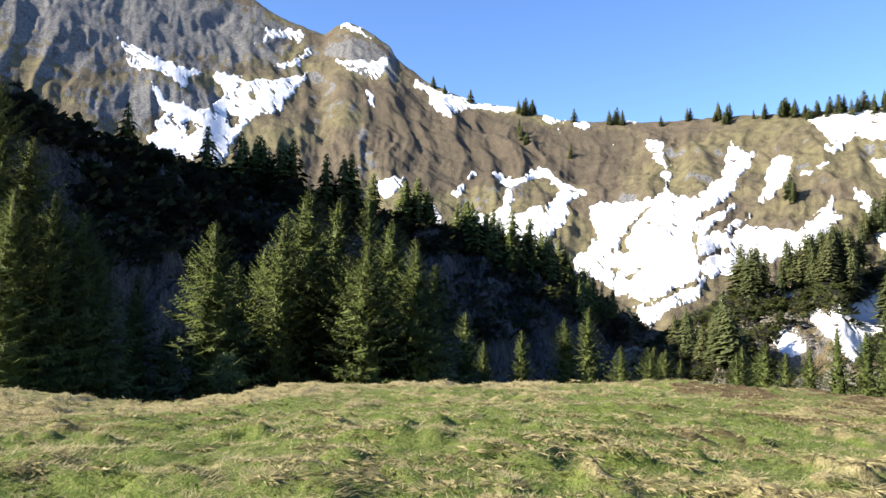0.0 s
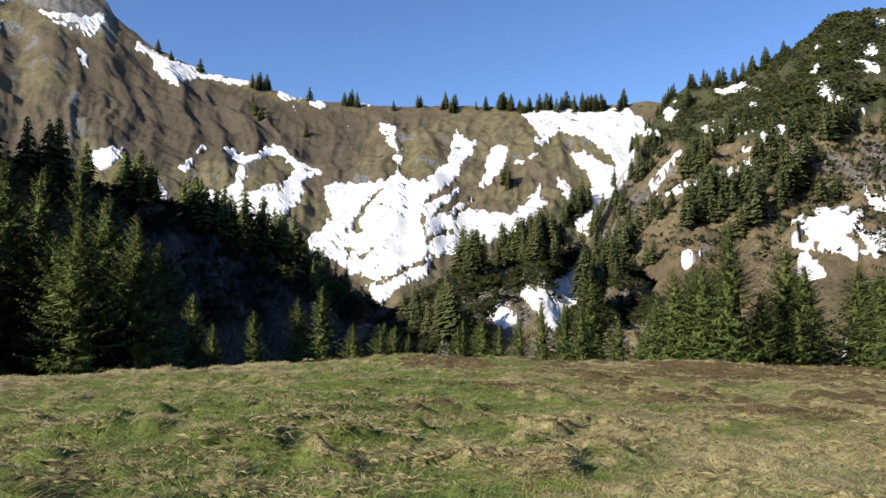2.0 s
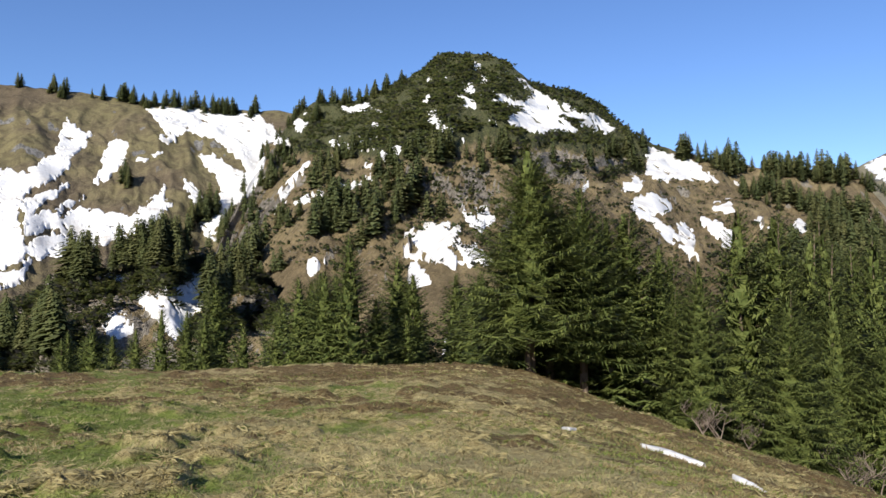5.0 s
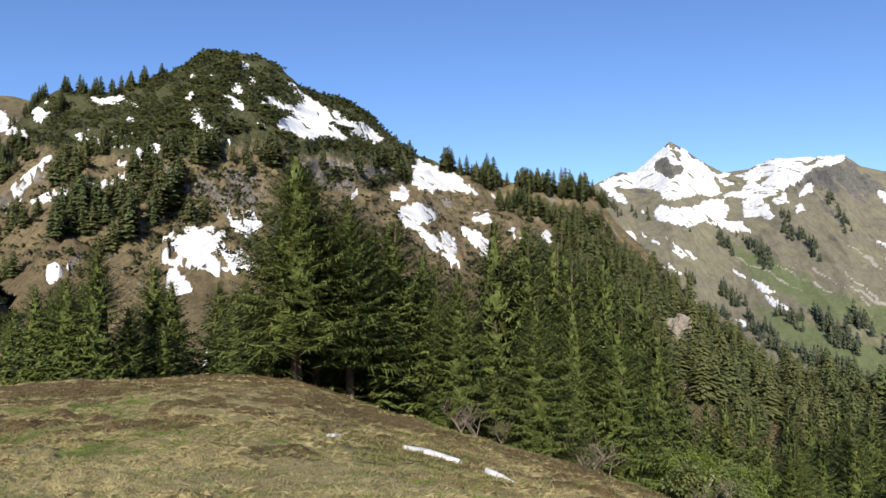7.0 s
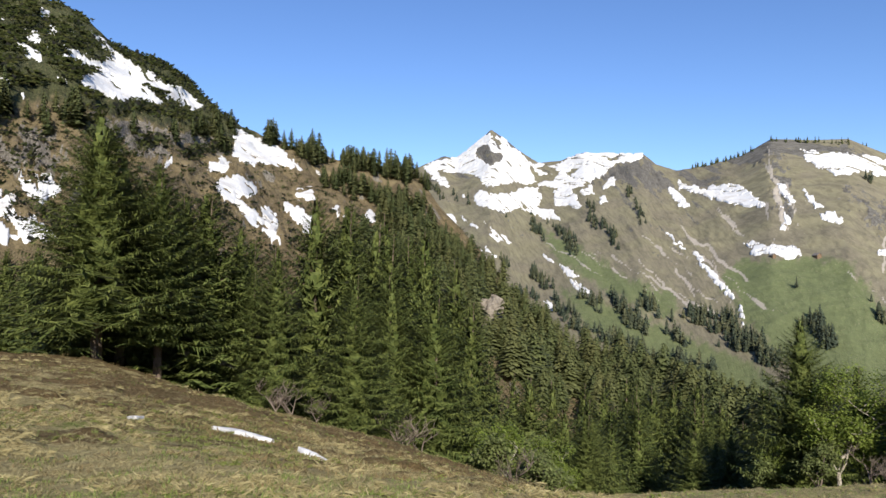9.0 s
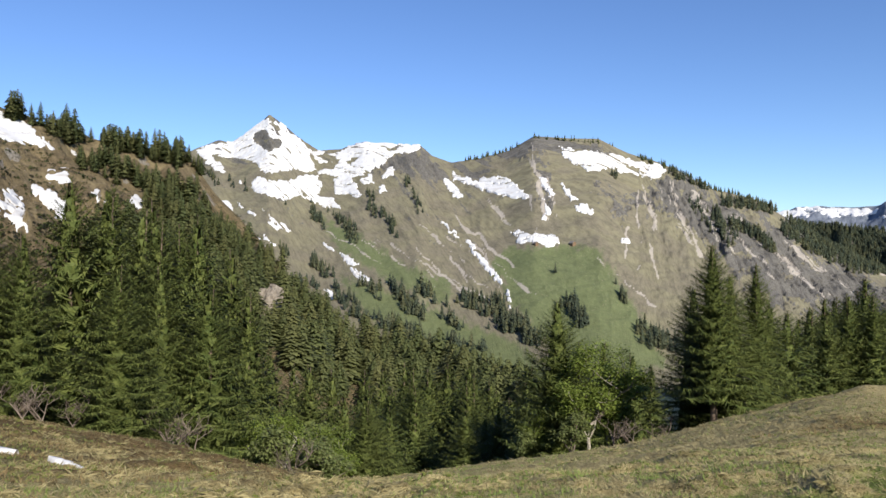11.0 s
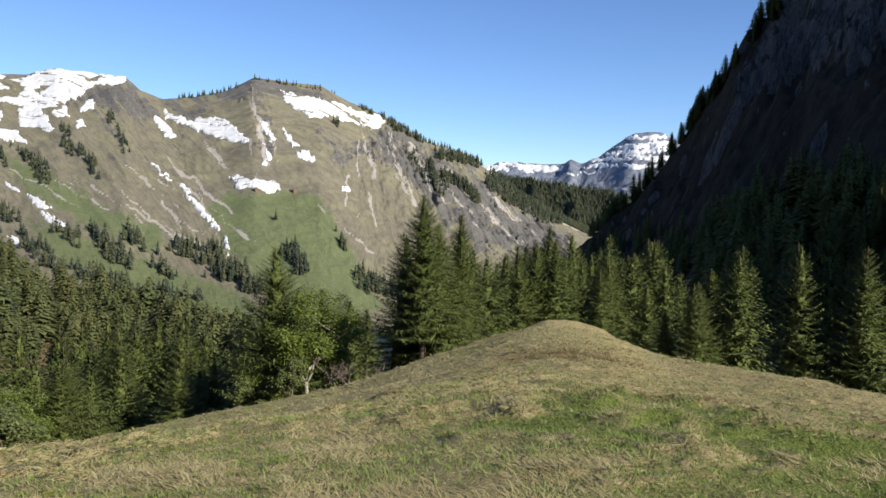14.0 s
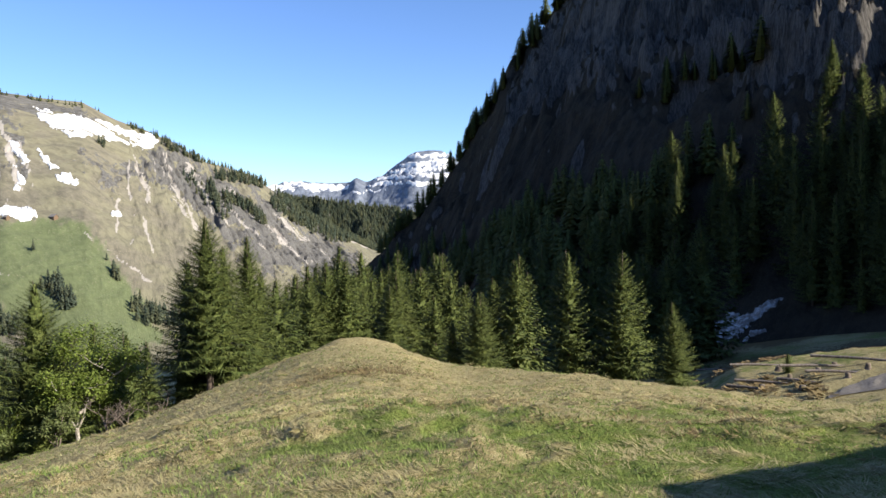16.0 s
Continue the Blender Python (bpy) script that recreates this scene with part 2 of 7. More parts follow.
# bearing, distance of the meadow's brow, its angle below the eye, the angle of the ground at 9 m, drop just behind the brow
BROW = [(-45, 45, -5.5, -10.1, 3), (-30, 42, -5.7, -10.1, 3), (-20, 40, -7.0, -10.3, 3), (-10, 40, -5.9, -10.1, 3), (4, 40, -5.6, -10.1, 3),
        (18, 42, -5.2, -10.3, 3), (35, 42, -5.5, -10.8, 2.5), (49, 44, -5.2, -11.5, 2), (56, 42, -6.4, -12.3, 2), (64, 38, -9.1, -13.5, 2.5), (71, 36, -10.9, -14.8, 3),
        (79, 34, -13.7, -16.0, 4), (87, 34, -15.6, -16.8, 5)]
BROW += [(94, 36, -15.7, -16.8, 5), (101, 38, -15.0, -16.6, 5), (111, 36, -13.2, -16.0, 4), (116, 36, -11.3, -15.3, 4), (123, 41, -9.2, -14.2, 3), (126.5, 43, -8.1, -13.8, 2), (131, 43, -8.4, -13.7, 2),
         (133, 41, -9.4, -13.6, 3), (135, 39, -10.2, -13.7, 4), (140, 34, -11.1, -13.8, 4.5), (150, 30, -11.8, -14.2, 4), (160, 28, -12.5, -14.2, 3), (170, 28, -11.8, -13, 2), (190, 30, -7, -11, 0), (215, 40, -4, -10, 0),
         (270, 40, -4, -10, 0), (300, 42, -5, -10, 2), (315, 45, -5.5, -10.1, 3)]
# bearing, ground height at 130, 300, 700 and 4900 m
VALLEY = [(-45, -8, -10, -20, -150), (-20, -16, -14, -25, -150), (20, -18, -20, -30, -150), (50, -18, -30, -50, -150), (70, -34, -55, -90, -180), (90, -48, -88, -120, -200),
          (110, -45, -88, -125, -200), (125, -28, -65, -110, -200), (140, -25, -40, -80, -200), (150, -22, -30, -60, -150), (160, -17, -20, -40, -150), (170, -13, -15, -30, -150), (200, 2, 4, 0, -150), (270, 4, 4, 0, -150), (315, -8, -10, -20, -150)]

T_AZ = np.arange(-45, 315.1, 0.5)
T_LR = np.linspace(math.log(0.3), math.log(4950), 420)


def lie_table():
    rr = np.exp(T_LR)
    out = np.zeros((len(T_AZ), len(T_LR)))
    for i, a in enumerate(T_AZ):
        re, ee, e9, drop = (float(control(BROW, a, k)) for k in (1, 2, 3, 4))
        z9, ze = EYE + 9 * math.tan(radians(e9)), EYE + re * math.tan(radians(ee))
        e22 = 0.42 * e9 + 0.58 * ee
        rm = 0.55 * re
        zm = EYE + rm * math.tan(radians(e22 - 0.25))
        rs = [0.3, 4.8, 9, rm, re, re + 12, 130, 300, 700, 4950]
        zs = [0, min(0.0, 0.3 * z9), z9, zm, ze, ze - drop] + [float(control(VALLEY, a, k)) for k in (1, 2, 3, 4)]
        out[i] = np.interp(T_LR, np.log(rs), zs)
    k = np.exp(-0.5 * (np.arange(-6, 7) / 2.6) ** 2)
    k /= k.sum()
    pad = np.pad(out, ((0, 0), (6, 6)), mode="edge")
    out = sum(k[j] * pad[:, j:j + out.shape[1]] for j in range(13))
    pad = np.pad(out, ((6, 6), (0, 0)), mode="wrap")
    return sum(k[j] * pad[j:j + out.shape[0]] for j in range(13))


LIE = lie_table()


def tussocks(x, y):
    """Height of the mounds of old grass on the meadow."""
    a = np.maximum(fbm(x / 1.15, y / 1.15, 3, 8, 0.45) - 0.15, 0)
    b = np.maximum(fbm(x / 0.5, y / 0.5, 2, 9) - 0.15, 0)
    c = np.maximum(fbm(x / 0.24, y / 0.24, 2, 10), 0)
    rough = 0.5 + 0.5 * smooth(-0.3, 0.4, fbm(x / 4, y / 4, 2, 16))
    turf = 1 - 0.35 * smooth(92, 112, np.degrees(np.arctan2(x, y)))
    return turf * (0.20 * a ** 0.8 * (0.4 + 0.6 * smooth(-0.4, 0.5, fbm(x / 8, y / 8, 2, 15))) + (0.17 * b + 0.05 * c) * rough)


def ground_z(az, r):
    az = (np.asarray(az, float) + 45) % 360 - 45
    r = np.asarray(r, float)
    u = np.clip((az + 45) / 0.5, 0, len(T_AZ) - 1.001)
    v = np.clip((np.log(np.maximum(r, 0.31)) - T_LR[0]) / (T_LR[1] - T_LR[0]), 0, len(T_LR) - 1.001)
    i, j = u.astype(int), v.astype(int)
    fu, fv = u - i, v - j
    z = (LIE[i, j] * (1 - fu) + LIE[i + 1, j] * fu) * (1 - fv) + (LIE[i, j + 1] * (1 - fu) + LIE[i + 1, j + 1] * fu) * fv
    x, y = polar(az, r)
    w = smooth(2.5, 8, r) * (1 - smooth(55, 160, r))
    w = w * (1 - 0.85 * smooth(55, 58, az) * (1 - smooth(73, 76, az)) * smooth(10, 13, r) * (1 - smooth(27, 31, r)))
    bumps = 0.26 * fbm(x / 6.5, y / 6.5, 2, 3) + tussocks(x, y)
    bench = 2.3 * smooth(37, 56, r) * (1 - smooth(58, 98, r)) * smooth(151.5, 157, az) * (1 - smooth(176, 190, az))
    return z + bench + w * bumps + smooth(90, 400, r) * 2.5 * fbm(x / 40, y / 40, 3, 5)


def strokes(az, el, rows, wobble=0.07, seed=11, scale=0.35, fray=0.11):
    """How far each direction lies inside the streaks: 1 on a streak's line, 0 on its edge. rows: both ends and the half width at each."""
    wa = az + wobble * fbm(az / scale, el / scale, 3, seed, 0.6)
    we = el + wobble * fbm(az / scale + 40, el / scale, 3, seed + 5, 0.6)
    best = np.full(az.shape, -9.0)
    for a0, e0, a1, e1, w0, w1 in rows:
        da, de = a1 - a0, e1 - e0
        t = np.clip(((wa - a0) * da + (we - e0) * de) / max(da * da + de * de, 1e-6), 0, 1)
        best = np.maximum(best, 1 - np.hypot(wa - a0 - t * da, we - e0 - t * de) / ((w0 + (w1 - w0) * t) * (1.06 - 0.5 * np.abs(2 * t - 1) ** 3)))
    return best + fray * (fbm((az + 0.5 * el) / 0.24, (el - 0.5 * az) / 0.42, 4, seed + 60, 0.65) + 0.7 * fbm(az / 0.9, el / 0.9, 3, seed + 66)) if fray else best


def within(az, el, outlines, wobble, seed, edge):
    """How deep each direction lies inside the outlines: 0 on the line, 1 well inside, negative outside."""
    wa = az + wobble * (fbm(az / 0.32, el / 0.32, 3, seed, 0.6) + 0.5 * fbm(az / 0.22, el / 0.09, 2, seed + 9))
    we = el + wobble * fbm(az / 0.32 + 40, el / 0.32, 3, seed + 5, 0.6)
    best = np.full(az.shape, -1.0)
    for pts in outlines:
        q = np.array(pts)
        (a_lo, e_lo), (a_hi, e_hi) = q.min(0) - edge, q.max(0) + edge
        m = (wa > a_lo) & (wa < a_hi) & (we > e_lo) & (we < e_hi)
        if not m.any():
            continue
        a, e = wa[m], we[m]
        d, odd = np.full(a.shape, 9.0), np.zeros(a.shape, bool)
        for (a0, e0), (a1, e1) in zip(q, np.roll(q, -1, 0)):
            da, de = a1 - a0, e1 - e0
            t = np.clip(((a - a0) * da + (e - e0) * de) / max(da * da + de * de, 1e-9), 0, 1)
            d = np.minimum(d, np.hypot(a - a0 - t * da, e - e0 - t * de))
            odd ^= ((e0 > e) != (e1 > e)) & (a < a0 + da * (e - e0) / (de if abs(de) > 1e-9 else 1e-9))
        best[m] = np.maximum(best[m], np.where(odd, d, -d) / edge)
    return np.clip(best, -1, 1)


def threads(az, el, rows, seed=5):
    """Broken threads of rubble that run along each streak."""
    wa, we = az + 0.2 * fbm(az / 1.1, el / 1.1, 3, seed), el + 0.2 * fbm(az / 1.1 + 9, el / 1.1, 3, seed)
    best = np.full(az.shape, -9.0)
    for k, (a0, e0, a1, e1, w, _) in enumerate(rows):
        da, de = a1 - a0, e1 - e0
        ln = math.hypot(da, de)
        t = ((wa - a0) * da + (we - e0) * de) / ln
        d = ((wa - a0) * de - (we - e0) * da) / ln
        over = np.maximum(np.maximum(-t, t - ln), 0)
        best = np.maximum(best, 0.55 - np.hypot(d, over) / w + 1.0 * fbm(d / 0.16, t / 1.6, 3, seed + k, 0.6))
    return best


class Mountain:
    """A mountain side from its foot up to a crest, and down behind it. crest rows: bearing, angle above the eye, distance; foot rows: bearing, distance."""

    def __init__(self, name, mat, crest, foot, step=0.15, rows=150, shape=1.25, gully=(60, 10), rough=6, jag=1.5, seed=0, steep=(0.75, 1.25), behind=0.45,
                 snow=(), fields=(), bare=(), edge=0.4, crag=(), pasture=(), scree=(), thick=3.0, label="", wobble=0.07, rock_bias=0.0, crags=0.0, calm=0.25, local=False, bend=0.35, run=4.0, fold=0.45, ribs=2.5, lean=None, melted=0.055):
        crest_a = np.array(crest, float)
        az = np.arange(crest_a[0, 0], crest_a[-1, 0] + 1e-6, step)
        k = np.exp(-0.5 * (np.arange(-3, 4) / 1.2) ** 2)
        k /= k.sum()
        el, rc = control(crest, az, 1), control(crest, az, 2)
        el = np.convolve(np.pad(el, 3, mode="edge"), k, "valid")
        rf = control(foot, az, 1)
        zf = ground_z(az, rf) - 2.0
        zc = EYE + rc * np.tan(np.radians(el))
        v = np.concatenate([np.linspace(0, 1, rows) ** 0.9, 1 + np.linspace(0.03, behind, 14)])
        A, V = np.meshgrid(az, v, indexing="ij")
        front = np.minimum(V, 1)
        Rr = rf[:, None] + (rc - rf)[:, None] * V
        g = front ** shape
        back = np.maximum(V - 1, 0)
        Z = zf[:, None] + (zc - zf)[:, None] * (g - 1.5 * back)
        S = np.radians(A - az.mean()) * (Rr if local else np.mean(rc))
        Q = V * np.mean(np.abs(rc - rf) + np.abs(zc - zf))
        if lean:
            S = S + control(lean, az, 1)[:, None] * front
        lam, amp = gully
        warp = bend * lam * fbm(S / lam / 2, Q / lam / 2, 2, seed + 40)
        w = smooth(0.0, calm, V) * (1 - 0.8 * smooth(0.86, 1.0, V))
        Z = Z + w * amp * (ridged((S + warp) / lam, Q / (run * lam), 4, seed) - 0.6) + w * fold * amp * (ridged((S + 0.6 * warp) / (lam * 0.3), Q / (lam * 0.4 * run), 3, seed + 6) - 0.6) + w * rough * fbm(S / (lam * 0.55), Q / (lam * 0.55), 4, seed + 9)
        Z = Z + jag * fbm(S / (lam * 0.25), Q / (lam * 0.25), 4, seed + 21) * smooth(0.05, 0.3, V)
        self.E = np.degrees(np.arctan2(Z - EYE, Rr))
        if crag:
            rib = smooth(-0.4, 0.4, strokes(A, self.E, crag, 0.4, fray=0.6)) * smooth(0.0, 0.1, V) * (1 - smooth(0.9, 1.0, V))
            Z = Z + rib * ribs * (ridged((S + 0.3 * warp) / (lam * 0.13), Q / (lam * 0.8), 3, seed + 88) - 0.5)
        self.snow = np.full(A.shape, -1.0)
        if snow or fields:
            field = strokes(A, self.E, snow, wobble, seed + 3) if snow else np.full(A.shape, -1.0)
            if fields:
                field = np.maximum(field, within(A, self.E, fields, wobble, seed + 3, edge) + 0.05)
            if bare:
                field = np.minimum(field, -within(A, self.E, bare, wobble, seed + 4, edge))
            soft = Z.copy()
            for _ in range(6):
                p = np.pad(soft, 2, mode="edge")
                soft = (p[:-4, 2:-2] + p[4:, 2:-2] + p[2:-2, :-4] + p[2:-2, 4:] + p[2:-2, 2:-2]) / 5
            hollow = (soft - Z) * w
            field = field + 0.07 * np.clip(hollow / (np.std(hollow) + 1e-6), -1.6, 1.3) * smooth(-0.7, -0.1, field)
            self.snow = np.where(V > 1.02, -1.0, field)
            Z = Z + (soft - Z) * smooth(-0.2, 0.4, self.snow) * (1 - smooth(0.8, 0.93, V))
        self.az, self.A, self.V, self.R, self.Z = az, A, V, Rr, Z
        X, Y = polar(A, Rr)
        self.X, self.Y, self.S, self.Q, self.lam = X, Y, S, Q, lam
        self.E = np.degrees(np.arctan2(Z - EYE, Rr))
        dz = np.gradient(Z, axis=1) / np.maximum(np.gradient(Rr, axis=1), 0.05)
        ds = np.gradient(Z, axis=0) / (np.radians(step) * Rr)
        slope = np.hypot(dz, 0.5 * ds)
        n, m = A.shape
        rock = smooth(steep[0], steep[1], slope + 0.25 * fbm(S / lam, Q / lam, 3, seed + 77)) + rock_bias + crags * smooth(0.4, 0.95, V) * (0.2 + 0.9 * fbm(S / (lam * 0.14), Q / (lam * 1.5), 4, seed + 78))
        attrs = {"along": S, "down": Q, "rock": rock, "pasture": np.zeros_like(A), "scree": np.zeros_like(A)}
        if crag:
            attrs["rock"] = attrs["rock"] + 0.9 * smooth(-0.4, 0.5, strokes(A, self.E, crag, 0.4, fray=0.6))
        if pasture:
            attrs["pasture"] = smooth(-0.6, 0.6, within(A, self.E, pasture, 0.3, seed + 12, 0.5))
            attrs["rock"] = attrs["rock"] - 2 * attrs["pasture"]
        if scree:
            attrs["scree"] = smooth(-0.1, 0.6, threads(A, self.E, scree, seed))
        verts = np.stack([X, Y, Z], -1).reshape(-1, 3)
        self.ob = new(name, mesh_data(name, verts, grid_faces(n, m), attrs, mat, True))
        tagged(self.ob, label, "mountain", kind="structure")
        if snow or fields:
            self.snow_on(self.snow, thick, melted)

    def snow_on(self, field, thick, melted):
        """Snow sheets that thin out to nothing at their edges, each patch a thing of its own."""
        field, X, Y, Z = self.fine(field), self.fine(self.X), self.fine(self.Y), self.fine(self.Z)
        S, Q = self.fine(self.S) / self.lam, self.fine(self.Q) / self.lam
        ragged = 0.4 * fbm(S / 0.075, Q / 0.3, 3, 160, 0.6) + 0.9 * fbm((S + 0.4 * Q) / 0.22, (Q - 0.4 * S) / 0.4, 4, 170, 0.55)
        field = field + 0.24 * ragged * smooth(-0.7, -0.2, field) * (1 - smooth(0.25, 0.75, field)) * (field > -0.8)
        melt = fbm((S + 0.6 * Q) / 0.1, (Q - 0.6 * S) / 0.3, 3, 180, 0.6)
        level = np.quantile(melt[field > 0.2], 1 - melted) if (field > 0.2).any() else 9.0
        field = field - 1.6 * smooth(level - 0.03, level + 0.05, melt) * (field > -0.5)
        n, m = field.shape
        lift = 0.3 * thick * np.clip(field / 0.2, -1.5, 1.0)
        quad = np.maximum.reduce([field[:-1, :-1], field[1:, :-1], field[:-1, 1:], field[1:, 1:]]) > 0
        label = np.where(quad, np.arange(quad.size).reshape(quad.shape) + 1, 0)
        while True:
            p = np.pad(label, 1)
            nxt = np.where(quad, np.maximum.reduce([label, p[:-2, 1:-1], p[2:, 1:-1], p[1:-1, :-2], p[1:-1, 2:]]), 0)
            flat = np.concatenate([[0], nxt.ravel()])
            nxt = np.maximum(nxt, np.where(quad, flat[nxt], 0))
            if (nxt == label).all():
                break
            label = nxt
        verts = np.stack([X, Y, Z + lift], -1).reshape(-1, 3)
        ids, counts = np.unique(label[quad], return_counts=True)
        faces_all = grid_faces(n, m)
        lab = label.ravel()
        rest = []
        for i, c in zip(ids, counts):
            f = faces_all[lab == i]
            if c < 120:
                rest.append(f)
                continue
            self.sheet(verts, f, "snow_patch", "white melting spring snow patch on the mountainside" if c < 9000 else "broad white field of old spring snow below the ridge", "")
        if rest:
            self.sheet(verts, np.concatenate(rest), "snow_remnants", "small scattered white snow remnants on the slope", "stuff")

    @staticmethod
    def fine(a):
        """Twice as many rows and columns."""
        b = np.empty((2 * a.shape[0] - 1, a.shape[1]))
        b[::2], b[1::2] = a, (a[:-1] + a[1:]) / 2
        c = np.empty((b.shape[0], 2 * a.shape[1] - 1))
        c[:, ::2], c[:, 1::2] = b, (b[:, :-1] + b[:, 1:]) / 2
        return c

    def sheet(self, verts, f, name, text, kind):
        used, inv = np.unique(f, return_inverse=True)
        ob = new(name, mesh_data(name, verts[used], inv.reshape(f.shape), None, SNOW, True))
        tagged(ob, text, "snow", "snow on the mountains" if not kind else "", kind)

    def at(self, az, el, rng=None):
        """The place on the side that shows at a bearing and angle, or one close by."""
        i = int(np.clip(round((az - self.az[0]) / (self.az[1] - self.az[0])), 0, len(self.az) - 1))
        col = self.E[i]
        hit = np.nonzero(col >= el)[0]
        j = int(hit[0]) if len(hit) else int(np.argmax(col))
        p = Vector((self.X[i, j], self.Y[i, j], self.Z[i, j]))
        if rng:
            i2, j2 = min(max(i + rng.choice((-1, 1)), 0), len(self.az) - 1), max(j - 1, 0)
            u, v = 0.5 * rng.random(), rng.random()
            q = Vector((self.X[i2, j], self.Y[i2, j], self.Z[i2, j])) - p
            p = p + u * q + v * (Vector((self.X[i, j2], self.Y[i, j2], self.Z[i, j2])) - p)
        return p, self.snow[i, j]

# snow fields and the bare islands in them: outlines as bearing and angle from the walker, in degrees
SNOW_CIRQUE = [
    [(3.35, 10.72), (4.04, 10.53), (4.83, 9.93), (6.01, 10), (6.48, 10.27), (6.49, 9.86), (5.62, 9.4), (5.15, 9.3), (5.44, 8.66), (5.18, 7.74), (5.66, 7.23), (6.24, 7.46), (6.52, 7.68), (7.44, 7.84), (8.44, 8.04), (8.76, 8.6), (9.17, 8.82), (8.63, 9.43), (8.21, 10.11), (8.41, 10.37), (9.24, 9.58), (10.07, 9.28), (10.4, 8.87), (11.23, 8.9), (10.08, 8.36), (9.59, 8.09), (9.76, 7.59), (9.44, 6.74), (8.55, 5.95), (8.15, 5.23), (8, 4.51), (7.28, 4.66), (6.48, 4.77), (5.69, 5.16), (4.51, 5.66), (3.35, 5.7), (2.03, 5.86), (0.9, 6.61), (0.93, 7.21), (1.64, 7.05), (2.38, 7.28), (3.33, 7.13), (4.17, 7.61), (4.55, 7.88), (4.66, 8.62), (4.92, 9.24), (4.25, 9.89)],
]
SNOW_CIRQUE += [
    [(6.48, 10.27), (7.4, 10.81), (8, 10.76), (8.42, 10.25), (8.22, 9.95), (7.21, 10.06), (6.65, 9.79)],
    [(0.49, 8.77), (1.04, 9.21), (1.7, 9.57), (1.6, 9.24), (0.98, 8.49)],
    [(1.69, 10.13), (2.32, 10.61), (2.51, 10.5), (2.14, 10)],
    [(-1.12, 8.16), (-0.76, 8.1), (-0.31, 7.14), (-0.08, 6.56), (-0.73, 6.53), (-1.1, 7.1)],
]
SNOW_BOWL = [
    [(11.21, 7.21), (11.33, 7.85), (11.95, 8.08), (12.58, 7.88), (14.49, 7.93), (15.35, 8.16), (16.42, 8.4), (16.98, 8.71), (17.72, 8.42), (19.03, 8.14), (19.68, 8.88), (20.78, 9.54), (21.22, 10.62), (21.13, 11.26), (21.44, 12.21), (21.88, 11.91), (22.19, 11.49), (23.07, 11.06), (22.54, 10.2), (21.88, 9.55), (21.66, 8.68), (20.34, 7.59), (19.47, 7.15), (19.03, 6.49), (18.6, 5.4), (18.82, 4.31), (19.26, 3), (19.04, 2.35), (17.32, 1.48), (15.18, 0.48), (14.33, 0.91), (13.48, 0.83), (12.64, 1.68), (11.8, 2.32), (10.55, 2.52), (10.14, 2.94), (9.92, 3.79), (10.33, 4.13), (10.95, 4.23), (11.36, 4.87), (11.77, 5.31), (11.55, 5.94), (11.34, 6.79)],
]
SNOW_BOWL += [
    [(16.42, 8.27), (16.85, 9.05), (16.76, 9.82), (16.41, 10.07), (16.93, 10.34), (16.19, 11.17), (15.63, 11.79), (15.32, 12.63), (16.18, 12.65), (16.71, 12.25), (16.62, 11.4), (17.06, 10.56), (17.28, 9.7), (16.94, 9.4), (17.03, 8.54)],
]
SNOW_BOWL += [
    [(19.03, 6.4), (20.78, 7.16), (21.66, 7.6), (21.22, 6.94), (19.69, 5.84), (19.47, 5.27), (21.22, 6.07), (22.1, 6.59), (22.98, 7.16), (22.54, 6.6), (21.44, 5.85), (21.22, 5.28), (22.32, 5.98), (24.74, 5.72), (25.62, 5.41), (26.72, 6.28), (27.61, 7.37), (27.83, 8.15), (28.05, 7.14), (27.91, 6.58), (28.7, 6.83), (27.82, 5.84), (27.16, 4.97), (26.49, 4.31), (25.17, 3.88), (22.1, 3.01), (21.22, 2.57), (19.91, 2.48), (19.26, 2.79), (19.48, 3.66), (21.22, 4.23), (21.22, 4.67), (19.26, 3.96), (18.82, 4.53), (19.04, 5.4)],
    [(14.54, 0.18), (15.18, 0.48), (17.32, 1.48), (19.04, 2.35), (19.7, 2.57), (19.26, 1.26), (18.62, 0.61), (17.75, 0.39), (16.89, -0.04), (16.04, -0.9), (15.62, -1.55), (14.98, -0.9), (14.76, -0.47)],
]
SNOW_FAN = [
    [(26.53, 13.19), (27.64, 13.39), (30.07, 13.69), (32.69, 13.36), (34.43, 13.42), (35.71, 12.53), (36.12, 11.67), (34.92, 11.09), (35.03, 9.81), (34.8, 8.53), (33.94, 8.86), (33.09, 10.08), (32.23, 10.83), (31.36, 11.32), (30.27, 11.64), (29.4, 12), (28.73, 11.37), (27.85, 11.6), (27.63, 12.2)],
    [(34.8, 8.7), (34.15, 7.69), (33.71, 7.06), (32.62, 6.43), (31.96, 5.36), (31.31, 4.71), (30.65, 4.5), (30.22, 5.16), (30.67, 6.03), (31.1, 6.37), (31.76, 6.88), (31.99, 7.74), (31.56, 8.61), (30.69, 9.49), (30.26, 10.14), (31.14, 10.26), (32.01, 9.89), (32.65, 9.23), (33.73, 8.99)],
    [(29.15, 8.44), (29.68, 8.3), (30.24, 7.55), (30.67, 6.9), (31.1, 6.37), (31.54, 6.23), (31.32, 5.58), (30.67, 5.94), (30.02, 6.56), (29.58, 7.34), (29.24, 7.78)],
]
